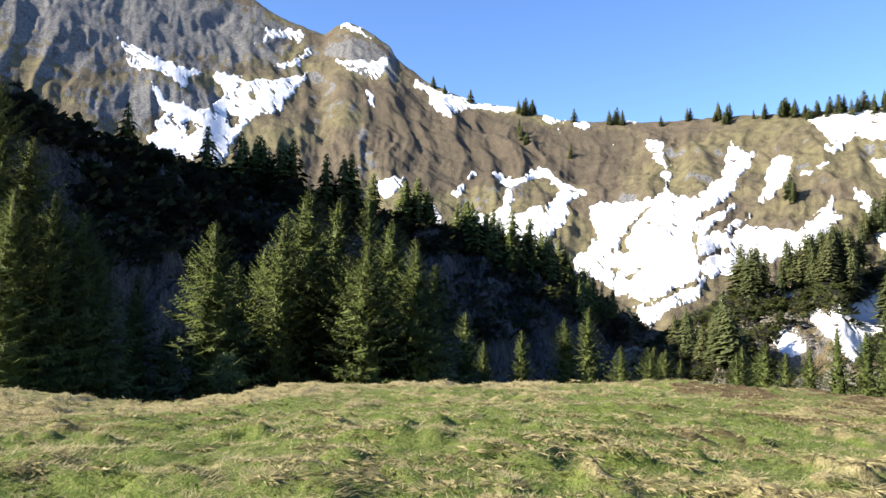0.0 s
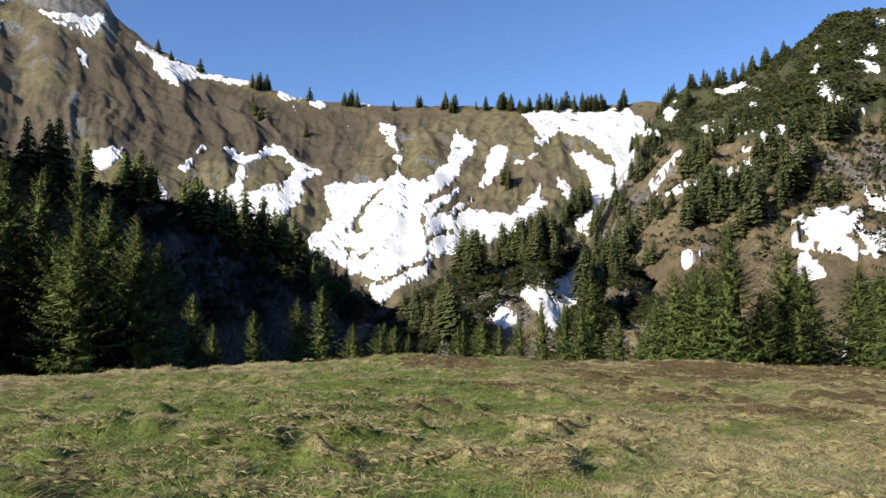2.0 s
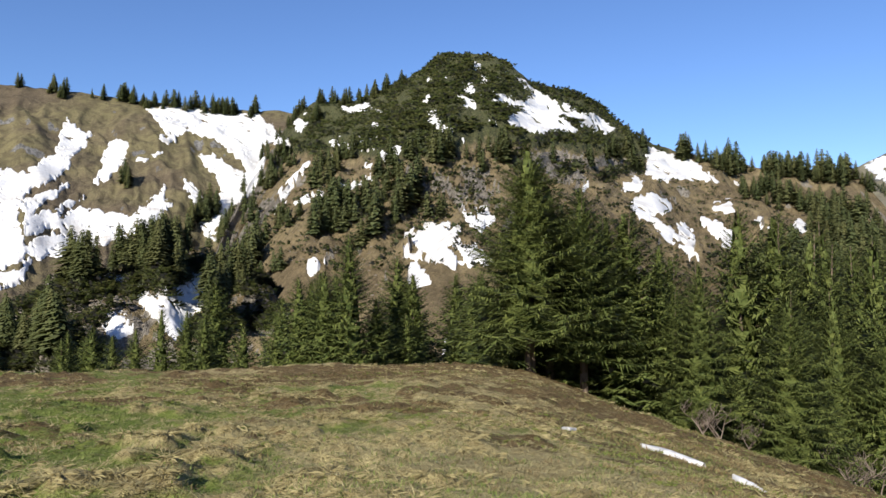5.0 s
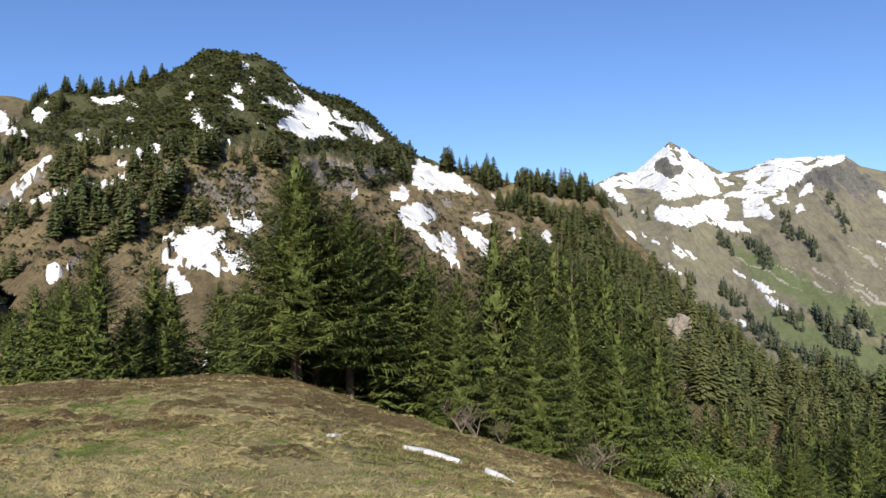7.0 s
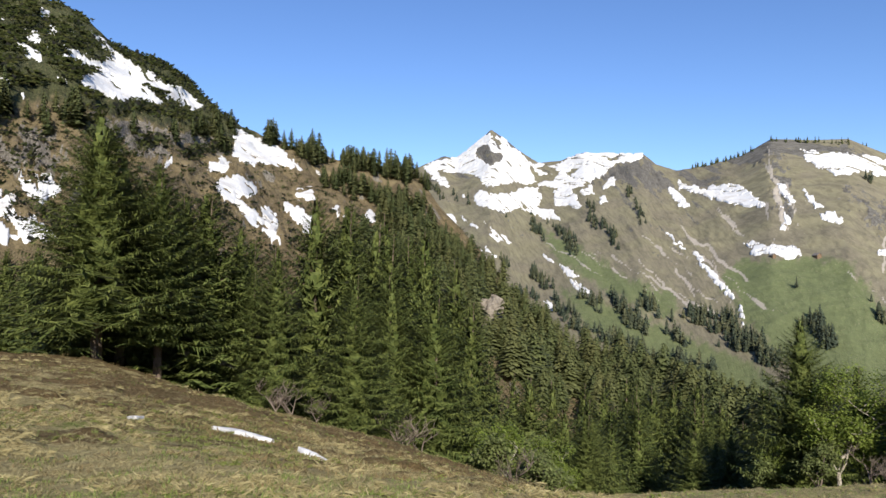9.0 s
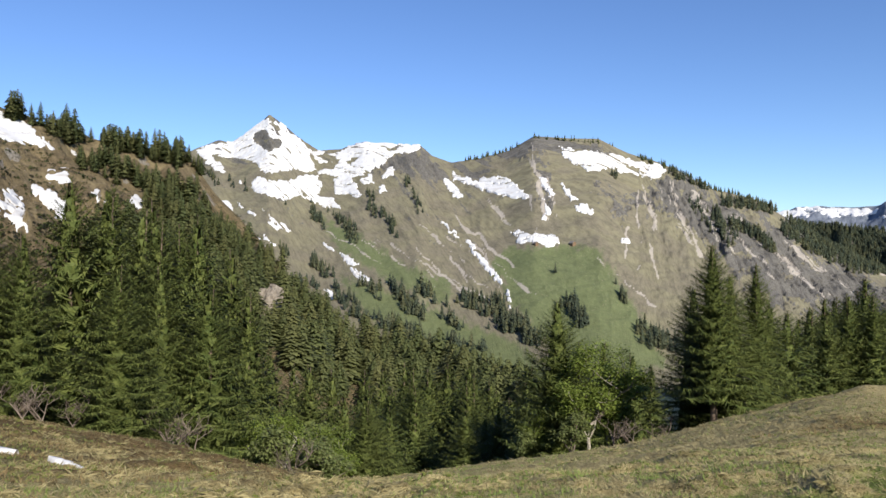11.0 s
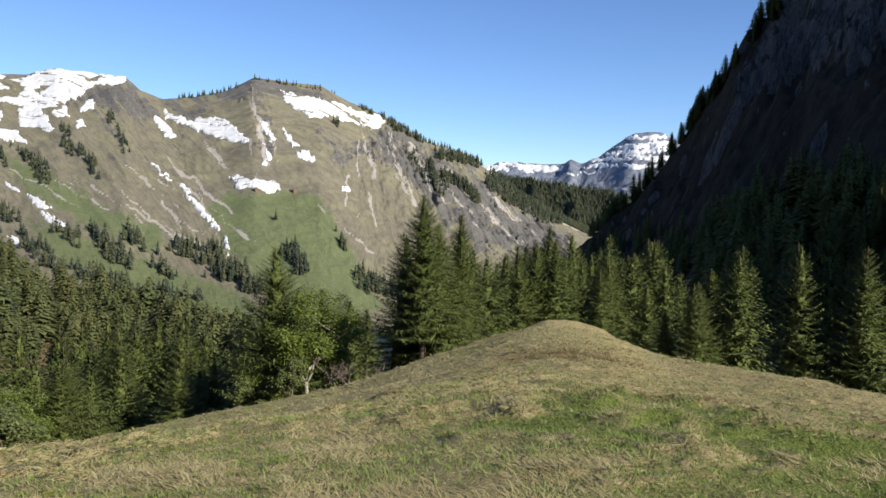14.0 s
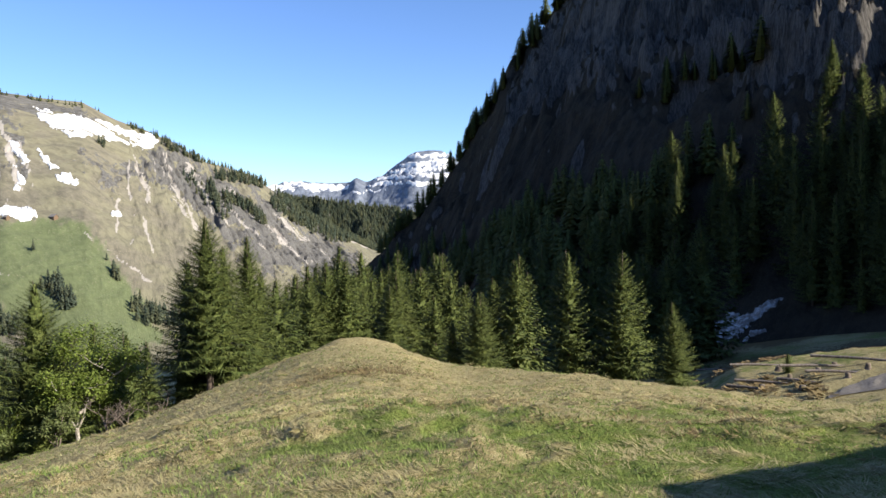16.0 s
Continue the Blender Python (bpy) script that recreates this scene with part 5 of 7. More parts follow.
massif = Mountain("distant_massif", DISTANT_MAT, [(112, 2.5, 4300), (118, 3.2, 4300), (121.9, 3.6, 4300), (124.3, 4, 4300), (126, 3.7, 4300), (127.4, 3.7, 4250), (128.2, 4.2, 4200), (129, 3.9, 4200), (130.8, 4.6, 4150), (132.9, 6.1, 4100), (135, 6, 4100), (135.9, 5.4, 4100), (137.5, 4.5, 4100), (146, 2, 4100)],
    [(112, 3000), (146, 2700)], step=0.1, rows=80, gully=(300, 16), rough=14, jag=6, seed=52, snow=DISTANT_SNOW, thick=16.0, wobble=0.12, behind=0.2, label="distant massif tinted haze-blue and streaked with snow")
# crest past bearing 168 is unseen; its heights are set to shape the shade
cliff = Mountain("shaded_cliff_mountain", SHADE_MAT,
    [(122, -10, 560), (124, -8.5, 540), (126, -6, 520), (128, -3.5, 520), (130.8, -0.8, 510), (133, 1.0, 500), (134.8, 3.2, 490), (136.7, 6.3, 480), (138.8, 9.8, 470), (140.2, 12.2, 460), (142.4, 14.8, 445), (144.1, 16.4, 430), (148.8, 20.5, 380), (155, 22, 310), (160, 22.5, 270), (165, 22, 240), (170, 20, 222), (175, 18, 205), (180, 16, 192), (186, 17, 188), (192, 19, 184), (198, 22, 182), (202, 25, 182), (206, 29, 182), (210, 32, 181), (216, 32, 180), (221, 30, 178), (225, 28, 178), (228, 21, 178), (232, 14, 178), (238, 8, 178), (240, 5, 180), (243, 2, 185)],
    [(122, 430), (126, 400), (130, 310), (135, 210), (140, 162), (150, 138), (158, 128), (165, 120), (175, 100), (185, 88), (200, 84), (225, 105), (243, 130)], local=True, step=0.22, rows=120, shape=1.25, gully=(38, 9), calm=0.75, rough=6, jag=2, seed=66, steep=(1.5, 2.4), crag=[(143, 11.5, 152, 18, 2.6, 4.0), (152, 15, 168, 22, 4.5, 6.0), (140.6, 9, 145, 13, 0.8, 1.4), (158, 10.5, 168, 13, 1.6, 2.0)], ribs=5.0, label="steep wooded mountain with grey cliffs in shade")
# crest before bearing -33 is unseen, raised to shade the spur and left grove
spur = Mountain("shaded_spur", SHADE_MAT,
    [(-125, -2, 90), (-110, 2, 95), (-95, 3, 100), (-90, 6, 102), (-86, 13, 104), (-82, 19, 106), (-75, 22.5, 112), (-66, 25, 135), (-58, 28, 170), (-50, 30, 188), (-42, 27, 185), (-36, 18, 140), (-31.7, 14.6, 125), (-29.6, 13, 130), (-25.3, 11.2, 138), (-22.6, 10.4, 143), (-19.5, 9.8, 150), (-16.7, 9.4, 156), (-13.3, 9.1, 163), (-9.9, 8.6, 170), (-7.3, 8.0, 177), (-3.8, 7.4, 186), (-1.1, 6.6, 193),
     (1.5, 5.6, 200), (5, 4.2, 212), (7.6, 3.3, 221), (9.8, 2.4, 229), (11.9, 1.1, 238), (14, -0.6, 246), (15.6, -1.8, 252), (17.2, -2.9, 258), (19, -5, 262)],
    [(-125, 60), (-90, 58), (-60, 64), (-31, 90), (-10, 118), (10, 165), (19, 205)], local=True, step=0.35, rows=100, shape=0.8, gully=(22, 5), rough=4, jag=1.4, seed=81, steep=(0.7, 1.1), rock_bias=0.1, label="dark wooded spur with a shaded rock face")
knoll = Mountain("rocky_knoll", SUMMIT_MAT,
    [(13, -5, 190), (15, -3, 190), (17, -1.8, 190), (18.5, -0.4, 190), (20.6, 0.5, 190), (23, 1.2, 190), (25.6, 2.2, 195), (28.2, 3.2, 200), (31, 3.4, 205), (34, 2, 205), (38, -2, 200)],
    [(13, 140), (25, 122), (38, 118)], local=True, step=0.2, rows=80, shape=0.9, gully=(16, 3.5), rough=3, jag=1.0, seed=93, steep=(0.8, 1.2), fields=SNOW_KNOLL, edge=0.25, thick=1.2, label="low rocky knoll with shrubs and snow hollows")

# ---- trees ----
def tube(points, radii, sides=6):
    """Vertices and triangles of a tapered tube along points."""
    pts = np.asarray(points, float)
    ring = np.linspace(0, 2 * math.pi, sides, endpoint=False)
    verts, faces = [], []
    for i, p in enumerate(pts):
        d = pts[min(i + 1, len(pts) - 1)] - pts[max(i - 1, 0)]
        d = d / (np.linalg.norm(d) + 1e-9)
        u = np.cross(d, (0.31, 0.95, 0.05) if abs(d[2]) > 0.5 else (0, 0, 1))
        u /= np.linalg.norm(u) + 1e-9
        w = np.cross(d, u)
        verts.append(p + radii[i] * (np.cos(ring)[:, None] * u + np.sin(ring)[:, None] * w))
        if i:
            a, b = (i - 1) * sides, i * sides
            for k in range(sides):
                n = (k + 1) % sides
                faces += [(a + k, a + n, b + n), (a + k, b + n, b + k)]
    return np.concatenate(verts), np.array(faces)


def sprays(base, way, length, width, droop, rng):
    """Small folded sprays of needles: two triangles each."""
    n = len(base)
    side = np.cross(way, (0, 0, 1.0))
    side /= np.linalg.norm(side, axis=1)[:, None] + 1e-9
    tip = base + way * length[:, None]
    tip[:, 2] -= droop * length
    mid = base + way * (0.45 * length)[:, None]
    mid[:, 2] -= 0.25 * droop * length
    sag = rng.uniform(-0.25, 0.1, n) * width
    a, b = mid + side * width[:, None] * 0.5, mid - side * width[:, None] * 0.5
    a[:, 2] += sag
    b[:, 2] += sag
    verts = np.stack([base, a, tip, b], 1).reshape(-1, 3)
    k = np.arange(n)[:, None] * 4
    return verts, np.concatenate([k + [0, 1, 2], k + [0, 2, 3]])


def unit(v):
    return v / (np.linalg.norm(v, axis=-1, keepdims=True) + 1e-9)


def spruce_parts(seed, height=16.0, spread=0.2, low=0.07, gap=0.34, fan=8, pairs=13, ragged=0.22, bold=1.0):
    """Trunk and crown of a spruce: whorls of flat boughs that sag and turn up at the tip, fringed with twigs."""
    rng = np.random.default_rng(seed)
    lean = rng.uniform(-0.02, 0.02, 2)
    zs = np.linspace(0, 1, 9)
    axis = np.stack([lean[0] * height * zs ** 2, lean[1] * height * zs ** 2, height * zs - 0.4 * (zs == 0)], 1)
    trunk = tube(axis, 0.014 * height * (1 - zs) ** 0.9 + 0.015, 7)
    rows = []
    z = low * height
    while z < height * 0.992:
        f = z / height
        reach = 1.24 * spread * height * (1 - f) ** 0.82 * (0.74 + 0.26 * smooth(0, 0.2, f)) + 0.07
        k_all = fan if f < 0.85 else 5
        for k in range(k_all):
            if rng.random() < 0.10 * (1 - f):
                continue
            rows.append((f, 2 * math.pi * (k + rng.uniform(-0.4, 0.4)) / k_all + z * 2.4, reach * rng.uniform(1 - ragged - 0.12, 1 + ragged * 0.6), z + rng.uniform(-0.10, 0.10)))
        z += gap * (0.5 + 0.8 * (1 - f)) * rng.uniform(0.75, 1.25)
    f, phi, L, z0 = (np.array(c)[:, None] for c in zip(*rows))
    n, up = len(f), np.array([0, 0, 1.0])
    s = np.linspace(0.1, 1, pairs)[None, :] * np.ones((n, 1))
    out = np.concatenate([np.cos(phi), np.sin(phi), 0 * phi], 1)[:, None, :]
    side = np.concatenate([-np.sin(phi), np.cos(phi), 0 * phi], 1)[:, None, :]
    rise = -0.34 + 1.0 * f ** 1.4 + rng.uniform(-0.10, 0.10, (n, 1))
    dz = L * (rise * s + 0.20 * s ** 3 - 0.16 * s * (1 - s))
    spine = out * (L * s)[..., None] + up * (z0 + dz)[..., None] + np.array([lean[0], lean[1], 0]) * (height * f * f)[..., None]
    breadth = L * 0.36 * np.minimum(s / 0.3, 1) * np.maximum(1.04 - s, 0) ** 0.7 + 0.06
    base = bold * L * 0.9 / pairs
    tris, face = [], []

    def fringe(a, b, tip, look_to):
        tris.append(np.stack([a, b, tip], 2).reshape(-1, 3, 3))
        face.append(unit(look_to + rng.normal(0, 0.34, look_to.shape)).reshape(-1, 3))

    for sign in (-1, 1):
        ang = rng.uniform(0.75, 1.2, (n, pairs))
        ln = (breadth / np.sin(ang) * rng.uniform(0.7, 1.25, (n, pairs)))[..., None]
        way = out * np.cos(ang)[..., None] + side * (sign * np.sin(ang))[..., None] + up * rng.normal(-0.22, 0.2, (n, pairs, 1))
        half = out * (0.5 * base)[..., None] + up * rng.normal(0, 0.25, (n, pairs, 1)) * base[..., None]
        fringe(spine - half, spine + half, spine + way * ln, 0.5 * up + 0.75 * out + 0.3 * sign * side + 0 * spine)
    hang = ((0.10 + 0.10 * L) * rng.uniform(0.5, 1.4, (n, pairs)) * (1.1 - 0.5 * s))[..., None]
    across = (side + 0.5 * out * rng.normal(0, 1, (n, pairs, 1))) * (0.62 * base)[..., None]
    fringe(spine - across, spine + across, spine - up * hang + out * 0.25 * hang, 0.85 * out + 0.25 * up + 0.3 * side * rng.normal(0, 1, (n, pairs, 1)))
    # filler core round the trunk, added so the crown blocks light and sight
    m = 420
    fc = low + (0.97 - low) * rng.random((m, 1)) ** 1.2
    pc = rng.uniform(0, 6.283, (m, 1))
    rc = 0.34 * spread * height * (1 - fc) ** 0.8
    o = np.concatenate([np.cos(pc), np.sin(pc), 0 * pc], 1)
    t = np.concatenate([-np.sin(pc), np.cos(pc), 0 * pc], 1)
    mid = o * rc + up * (fc * height)
    fringe(*(v[:, None, :] for v in (mid - t * 0.5 * rc + up * 0.2, mid + t * 0.5 * rc + up * 0.2, mid - up * (0.35 + 0.4 * rc), o + 0.1 * up)))
    tris, face = np.concatenate(tris), np.concatenate(face)
    return trunk, (tris.reshape(-1, 3), np.arange(len(tris) * 3).reshape(-1, 3), np.repeat(face, 3, 0))


def far_spruce(seed, tiers=11, teeth=9, slim=1.0):
    """One tall narrow spruce, 1 m high, for woods that stay far off: tiers of drooping boughs round a filler core."""
    rng = np.random.default_rng(seed)
    k = np.repeat((np.arange(tiers) + rng.uniform(-0.42, 0.42, tiers)) / tiers, teeth)
    f = np.clip(k + rng.uniform(-0.3, 0.3, len(k)) / tiers, 0, 0.985)
    a = np.tile(np.arange(teeth), tiers) * 6.283 / teeth + np.repeat(rng.uniform(0, 6.28, tiers), teeth) + rng.uniform(-0.25, 0.25, len(k))
    R = slim * (0.31 * (1 - f) ** 0.8 * (0.8 + 0.2 * smooth(0, 0.2, f)) + 0.012) * rng.uniform(0.66, 1.14, len(f))
    z = 0.05 + 0.95 * f
    h = 0.9 / tiers * (1.0 - 0.3 * f) * rng.uniform(0.5, 1.5, len(f))
    w = 1.7 * 3.14 / teeth
    r = 0.5 * R + 0.002

    def at(ang, rad, zz):
        return np.stack([np.cos(ang) * rad, np.sin(ang) * rad, zz], 1)

    tri = np.stack([at(a - w, r, z + h), at(a + w, r, z + h), at(a, R, z - 0.15 * h * rng.uniform(0, 2, len(f)))], 1)
    look_to = at(a, 0.85 + 0 * a, 0.7 + 0 * a)
    ca = np.arange(5) * 1.2566
    core = np.stack([at(ca, np.full(5, 0.1 * slim), np.full(5, 0.06)), at(ca + 1.2566, np.full(5, 0.1 * slim), np.full(5, 0.06)), at(ca, np.zeros(5), np.full(5, 0.95))], 1)
    tri = np.concatenate([tri, core])
    look_to = unit(np.concatenate([look_to, at(ca + 0.63, np.ones(5), np.zeros(5))]) + rng.normal(0, 0.12, (len(tri), 3)))
    return tri.reshape(-1, 3), np.arange(len(tri) * 3).reshape(-1, 3), np.repeat(look_to, 3, 0)


def scrub_clump(seed, n=16, size=1.0):
    rng = np.random.default_rng(seed)
    a, h = rng.uniform(0, 6.283, n), rng.uniform(0, 1, n)
    base = np.stack([np.cos(a) * 0.75 * np.sqrt(1 - h * h * 0.8), np.sin(a) * 0.75 * np.sqrt(1 - h * h * 0.8), 0.72 * h], 1) * rng.uniform(0.6, 1.05, n)[:, None]
    way = np.stack([np.cos(a), np.sin(a), rng.uniform(0.2, 1.4, n)], 1)
    ln = size * rng.uniform(0.32, 0.7, n)
    v, f = sprays(base, way, ln, ln * 1.1, rng.uniform(-0.2, 0.4, n), rng)
    return v, f, np.repeat(unit(np.stack([np.cos(a) * 0.8, np.sin(a) * 0.8, 0.35 + 0.9 * h], 1)), 4, 0)


def many(name, templates, places, mat, label, category, seed=0):
    """Woods that nobody counts: copies of a few shapes in one mesh. places: x, y, z, height, breadth."""
    rng = np.random.default_rng(seed)
    places = np.asarray(places, float)
    verts, faces, tone, facing, count = [], [], [], [], 0
    kind = rng.integers(0, len(templates), len(places))
    for k, (tv, tf, *tn) in enumerate(templates):
        p = places[kind == k]
        if not len(p):
            continue
        a = rng.uniform(0, 6.283, len(p))
        c, s = np.cos(a)[:, None], np.sin(a)[:, None]
        sx, sz = p[:, 4][:, None], p[:, 3][:, None]
        x, y = tv[None, :, 0] * sx, tv[None, :, 1] * sx
        v = np.stack([x * c - y * s + p[:, 0][:, None], x * s + y * c + p[:, 1][:, None], tv[None, :, 2] * sz + p[:, 2][:, None]], -1)
        f = tf[None] + (np.arange(len(p)) * len(tv))[:, None, None] + count
        verts.append(v.reshape(-1, 3)), faces.append(f.reshape(-1, 3))
        tone.append(np.repeat(rng.random(len(p)) ** 2, len(tv)))
        if tn:
            nx, ny, nz = tn[0][None, :, 0], tn[0][None, :, 1], tn[0][None, :, 2]
            facing.append(np.stack([nx * c - ny * s, nx * s + ny * c, nz + 0 * c], -1).reshape(-1, 3))
        count += v.shape[0] * v.shape[1]
    ob = new(name, mesh_data(name, np.concatenate(verts), np.concatenate(faces), dict({"tone": np.concatenate(tone)}, **({"facing": np.concatenate(facing)} if facing else {})), mat))
    return tagged(ob, label, category, kind="stuff")


# near and middle spruces, each a thing of its own: bearing, angle of the tip, distance
GROVE_LEFT = [(-31.5, 15.0, 50), (-30.3, 7.8, 46), (-29.5, 11.3, 52), (-27.9, 8.0, 48), (-26.1, 7.0, 50), (-24.9, 4.3, 52), (-22.5, 2.4, 75), (-20.4, -1.5, 82), (-17.2, 6.3, 62), (-15.4, 3.4, 70), (-13.6, 4.7, 72), (-12.2, 7.1, 66), (-10.6, 9.1, 70), (-9.2, 4.8, 70),
              (-8.2, 8.5, 74), (-7.2, 4.0, 66), (-5.9, 5.1, 62), (-5.8, 8.6, 74), (-4.2, 6.9, 70), (-2.0, 5.6, 64), (-0.7, 3.5, 74), (1.8, -0.2, 92), (3.2, -2.4, 86), (6.1, -1.5, 84), (9.4, -0.6, 80), (11.1, 0.3, 95), (13.5, -2.6, 92), (15.6, -3.0, 92), (21.9, -2.3, 95), (23.4, -2.0, 100)]
GROVE_BROW = [(24.7, -2.7, 90), (26.2, -2.3, 95), (27.9, -0.9, 105), (29.6, -1.1, 105), (30.9, -1.3, 95), (31.7, 1.3, 110), (33.6, -2.2, 90), (36.2, -1.2, 80), (37.7, 1.4, 75), (39.6, 1.9, 72), (41.5, 4.9, 70), (43.5, -0.2, 72), (45.2, 3.0, 80), (46.4, -0.4, 88), (49.7, 1.6, 95), (50.9, 0.5, 80), (55.3, 11.5, 46),
              (56.8, 8.5, 50), (59.3, 8.2, 48), (60.7, 4.6, 54), (61.1, 5.9, 52), (62.4, 6.1, 52), (64.6, 2.0, 56), (65.9, 0.2, 50), (67.7, 2.4, 48), (70.4, 6.2, 58), (72.8, 5.7, 60), (73.5, 0.1, 43), (75.8, 4.8, 58), (76.3, 0.0, 50)]
GROVE_DIP = [(77.6, 3.0, 60), (79.2, -3.9, 56), (79.6, -1.7, 50), (81.3, 1.2, 64), (82.4, -4.4, 60), (82.4, -2.0, 58), (84.1, -6.5, 70), (85.7, -7.4, 75), (89.6, -10.0, 62), (91.3, -9.2, 66), (93.0, -9.7, 70), (94.8, -8.8, 66), (96.1, -8.0, 72), (97.4, -7.6, 76), (99.6, -8.4, 72), (101.3, -9.7, 64), (102.4, -10.1, 56),
             (103.5, -7.5, 80), (105.9, -2.6, 46), (107.4, -3.2, 110), (109.3, -5.7, 60), (111.5, -6.5, 58), (112.8, -7.3, 60), (115.8, -1.4, 45), (117.1, 1.7, 42), (118.3, -0.6, 44), (120.0, 0.2, 46), (122.0, -3.2, 60), (123.4, -2.9, 75)]
GROVE_RIGHT = [(124.4, -3.6, 66), (125.5, -3.8, 70), (126.8, -0.8, 86), (128.5, -1.3, 92), (129.3, -3.5, 80), (130.6, -4.0, 58), (131.1, -1.4, 95), (132.9, -2.7, 75), (134.1, -4.9, 66), (135.4, -6.7, 47), (137.4, -4.6, 46), (138.5, -3.7, 80), (141.2, -3.3, 84), (141.2, 0.2, 125), (143.3, -3.4, 116), (144.4, -1.6, 52),
               (146.0, 0.9, 122), (146.3, -3.0, 112), (148.2, -1.7, 52), (150.0, -3.4, 110), (152.0, -5.5, 45), (152.1, -0.9, 118), (154.1, -0.1, 116)]


# more spruces fill the groves: bearings, distances, angles of the tips, how many
GROVE_FILL = [(36, 52, 74, 110, -2, 2, 14), (55, 64, 50, 58, 3, 7, 5), (64, 80, 52, 75, -1, 4, 14), (86, 104, 55, 100, -10, -7.5, 16), (123, 135, 68, 130, -5.2, -1.6, 34), (132, 141, 70, 100, -5, -1.6, 12), (141, 153, 104, 132, -5, 0, 10), (118, 128, 75, 120, -5.5, -2.2, 16), (-13, -3, 68, 80, 2, 5, 4), (14, 24, 90, 110, -3.5, -2.2, 7), (90, 103, 50, 58, -11.5, -9.5, 9)]


def surface_z(az, r):
    """Top of the ground or of a mountain's foot at a place."""
    z = float(ground_z(az, r))
    for m in (summit, knoll, cliff, spur):
        if m.az[0] <= az <= m.az[-1]:
            u = (az - m.az[0]) / (m.az[1] - m.az[0])
            i = min(int(u), len(m.az) - 2)
            if m.R[i, 0] <= r <= m.R[i, -1]:
                z = max(z, float(np.interp(r, m.R[i], m.Z[i]) * (i + 1 - u) + np.interp(r, m.R[i + 1], m.Z[i + 1]) * (u - i)))
    return z


def spruce_kinds():
    """Near, middle and far spruces: trunk and crown meshes that alike trees share."""
    kinds = []
    for first, count, look_of in ((100, 7, dict(gap=0.42, fan=9, pairs=22, bold=0.64)), (200, 7, dict(gap=0.46, fan=8, pairs=12, bold=0.76)), (300, 5, dict(gap=0.50, fan=7, pairs=8, bold=0.8))):
        for k in range(count):
            trunk, crown = spruce_parts(first + k, 16.0, spread=(0.215, 0.24, 0.195, 0.26, 0.225, 0.20, 0.25)[k], low=(0.11, 0.19, 0.03, 0.13, 0.21, 0.04, 0.02)[k] * (1.0 if first == 100 else 0.6), **look_of)
            kinds.append((mesh_data("trunk", *trunk, None, BARK, True), mesh_data("crown", crown[0], crown[1], {"facing": crown[2]}, NEEDLES)))
    return kinds


SPRUCES = spruce_kinds()
TREE_RNG = random.Random(5)


def tree_at(x, y, z, h, wide, label, rng, high=False):
    r = math.hypot(x, y)
    k = rng.randrange(7) if h > 9 else (2, 5, 6)[rng.randrange(3)]
    k = 1 + 3 * rng.randrange(2) if high else k
    k = 14 + k % 5 if r > 73 else k + 7 if r > 51 else k
    tree = new("spruce_tree")
    w = wide * rng.uniform(0.95, 1.2) * (h / 16) ** 0.8
    tree.matrix_world = Matrix.Translation((x, y, z - 0.15)) @ Matrix.Rotation(rng.uniform(0, 6.28), 4, "Z") @ Matrix.Diagonal((w, w, h / 16, 1))
    tagged(tree, label, "tree", "spruces round the meadow")
    part("trunk", SPRUCES[k][0], tree)
    part("crown", SPRUCES[k][1], tree)


def build_spruces():
    rng = TREE_RNG
    fill = [(rng.uniform(a0, a1), rng.uniform(e0, e1), rng.uniform(r0, r1)) for a0, a1, r0, r1, e0, e1, c in GROVE_FILL for _ in range(c)]
    for az, el, r in GROVE_LEFT + GROVE_BROW + GROVE_DIP + GROVE_RIGHT + fill:
        z = surface_z(az, r)
        h = min(max(EYE + r * math.tan(radians(el)) - z, 3.0), 30.0)
        lit = "tall dark green spruce at the meadow's edge" if h > 12 else "young green spruce growing behind the meadow's brow"
        if az > 122:
            lit = "dark spruce at the foot of the shaded mountain"
        tree_at(*polar(az, r), z, h, 1.45 if 54 < az < 64 else 1.3 if 36 < az < 80 and r > 70 else 1.15, lit, rng, 54 < az < 63)


build_spruces()

FAR_KINDS = [far_spruce(s, 22, 11, (1.0, 0.85, 1.15, 0.95, 1.05, 0.8)[s]) for s in range(6)]
TINY_KINDS = [far_spruce(20 + s, 6, 5, 0.9 + 0.07 * s) for s in range(5)]
DARK_KINDS = [far_spruce(40 + s, 16, 9, 0.9 + 0.08 * s) for s in range(5)]
SCRUB_KINDS = [scrub_clump(s) for s in range(4)]
SCRUB_FINE = [scrub_clump(10 + s, 38, 0.62) for s in range(4)]


CLEARINGS = [(83.8, -3.6)]


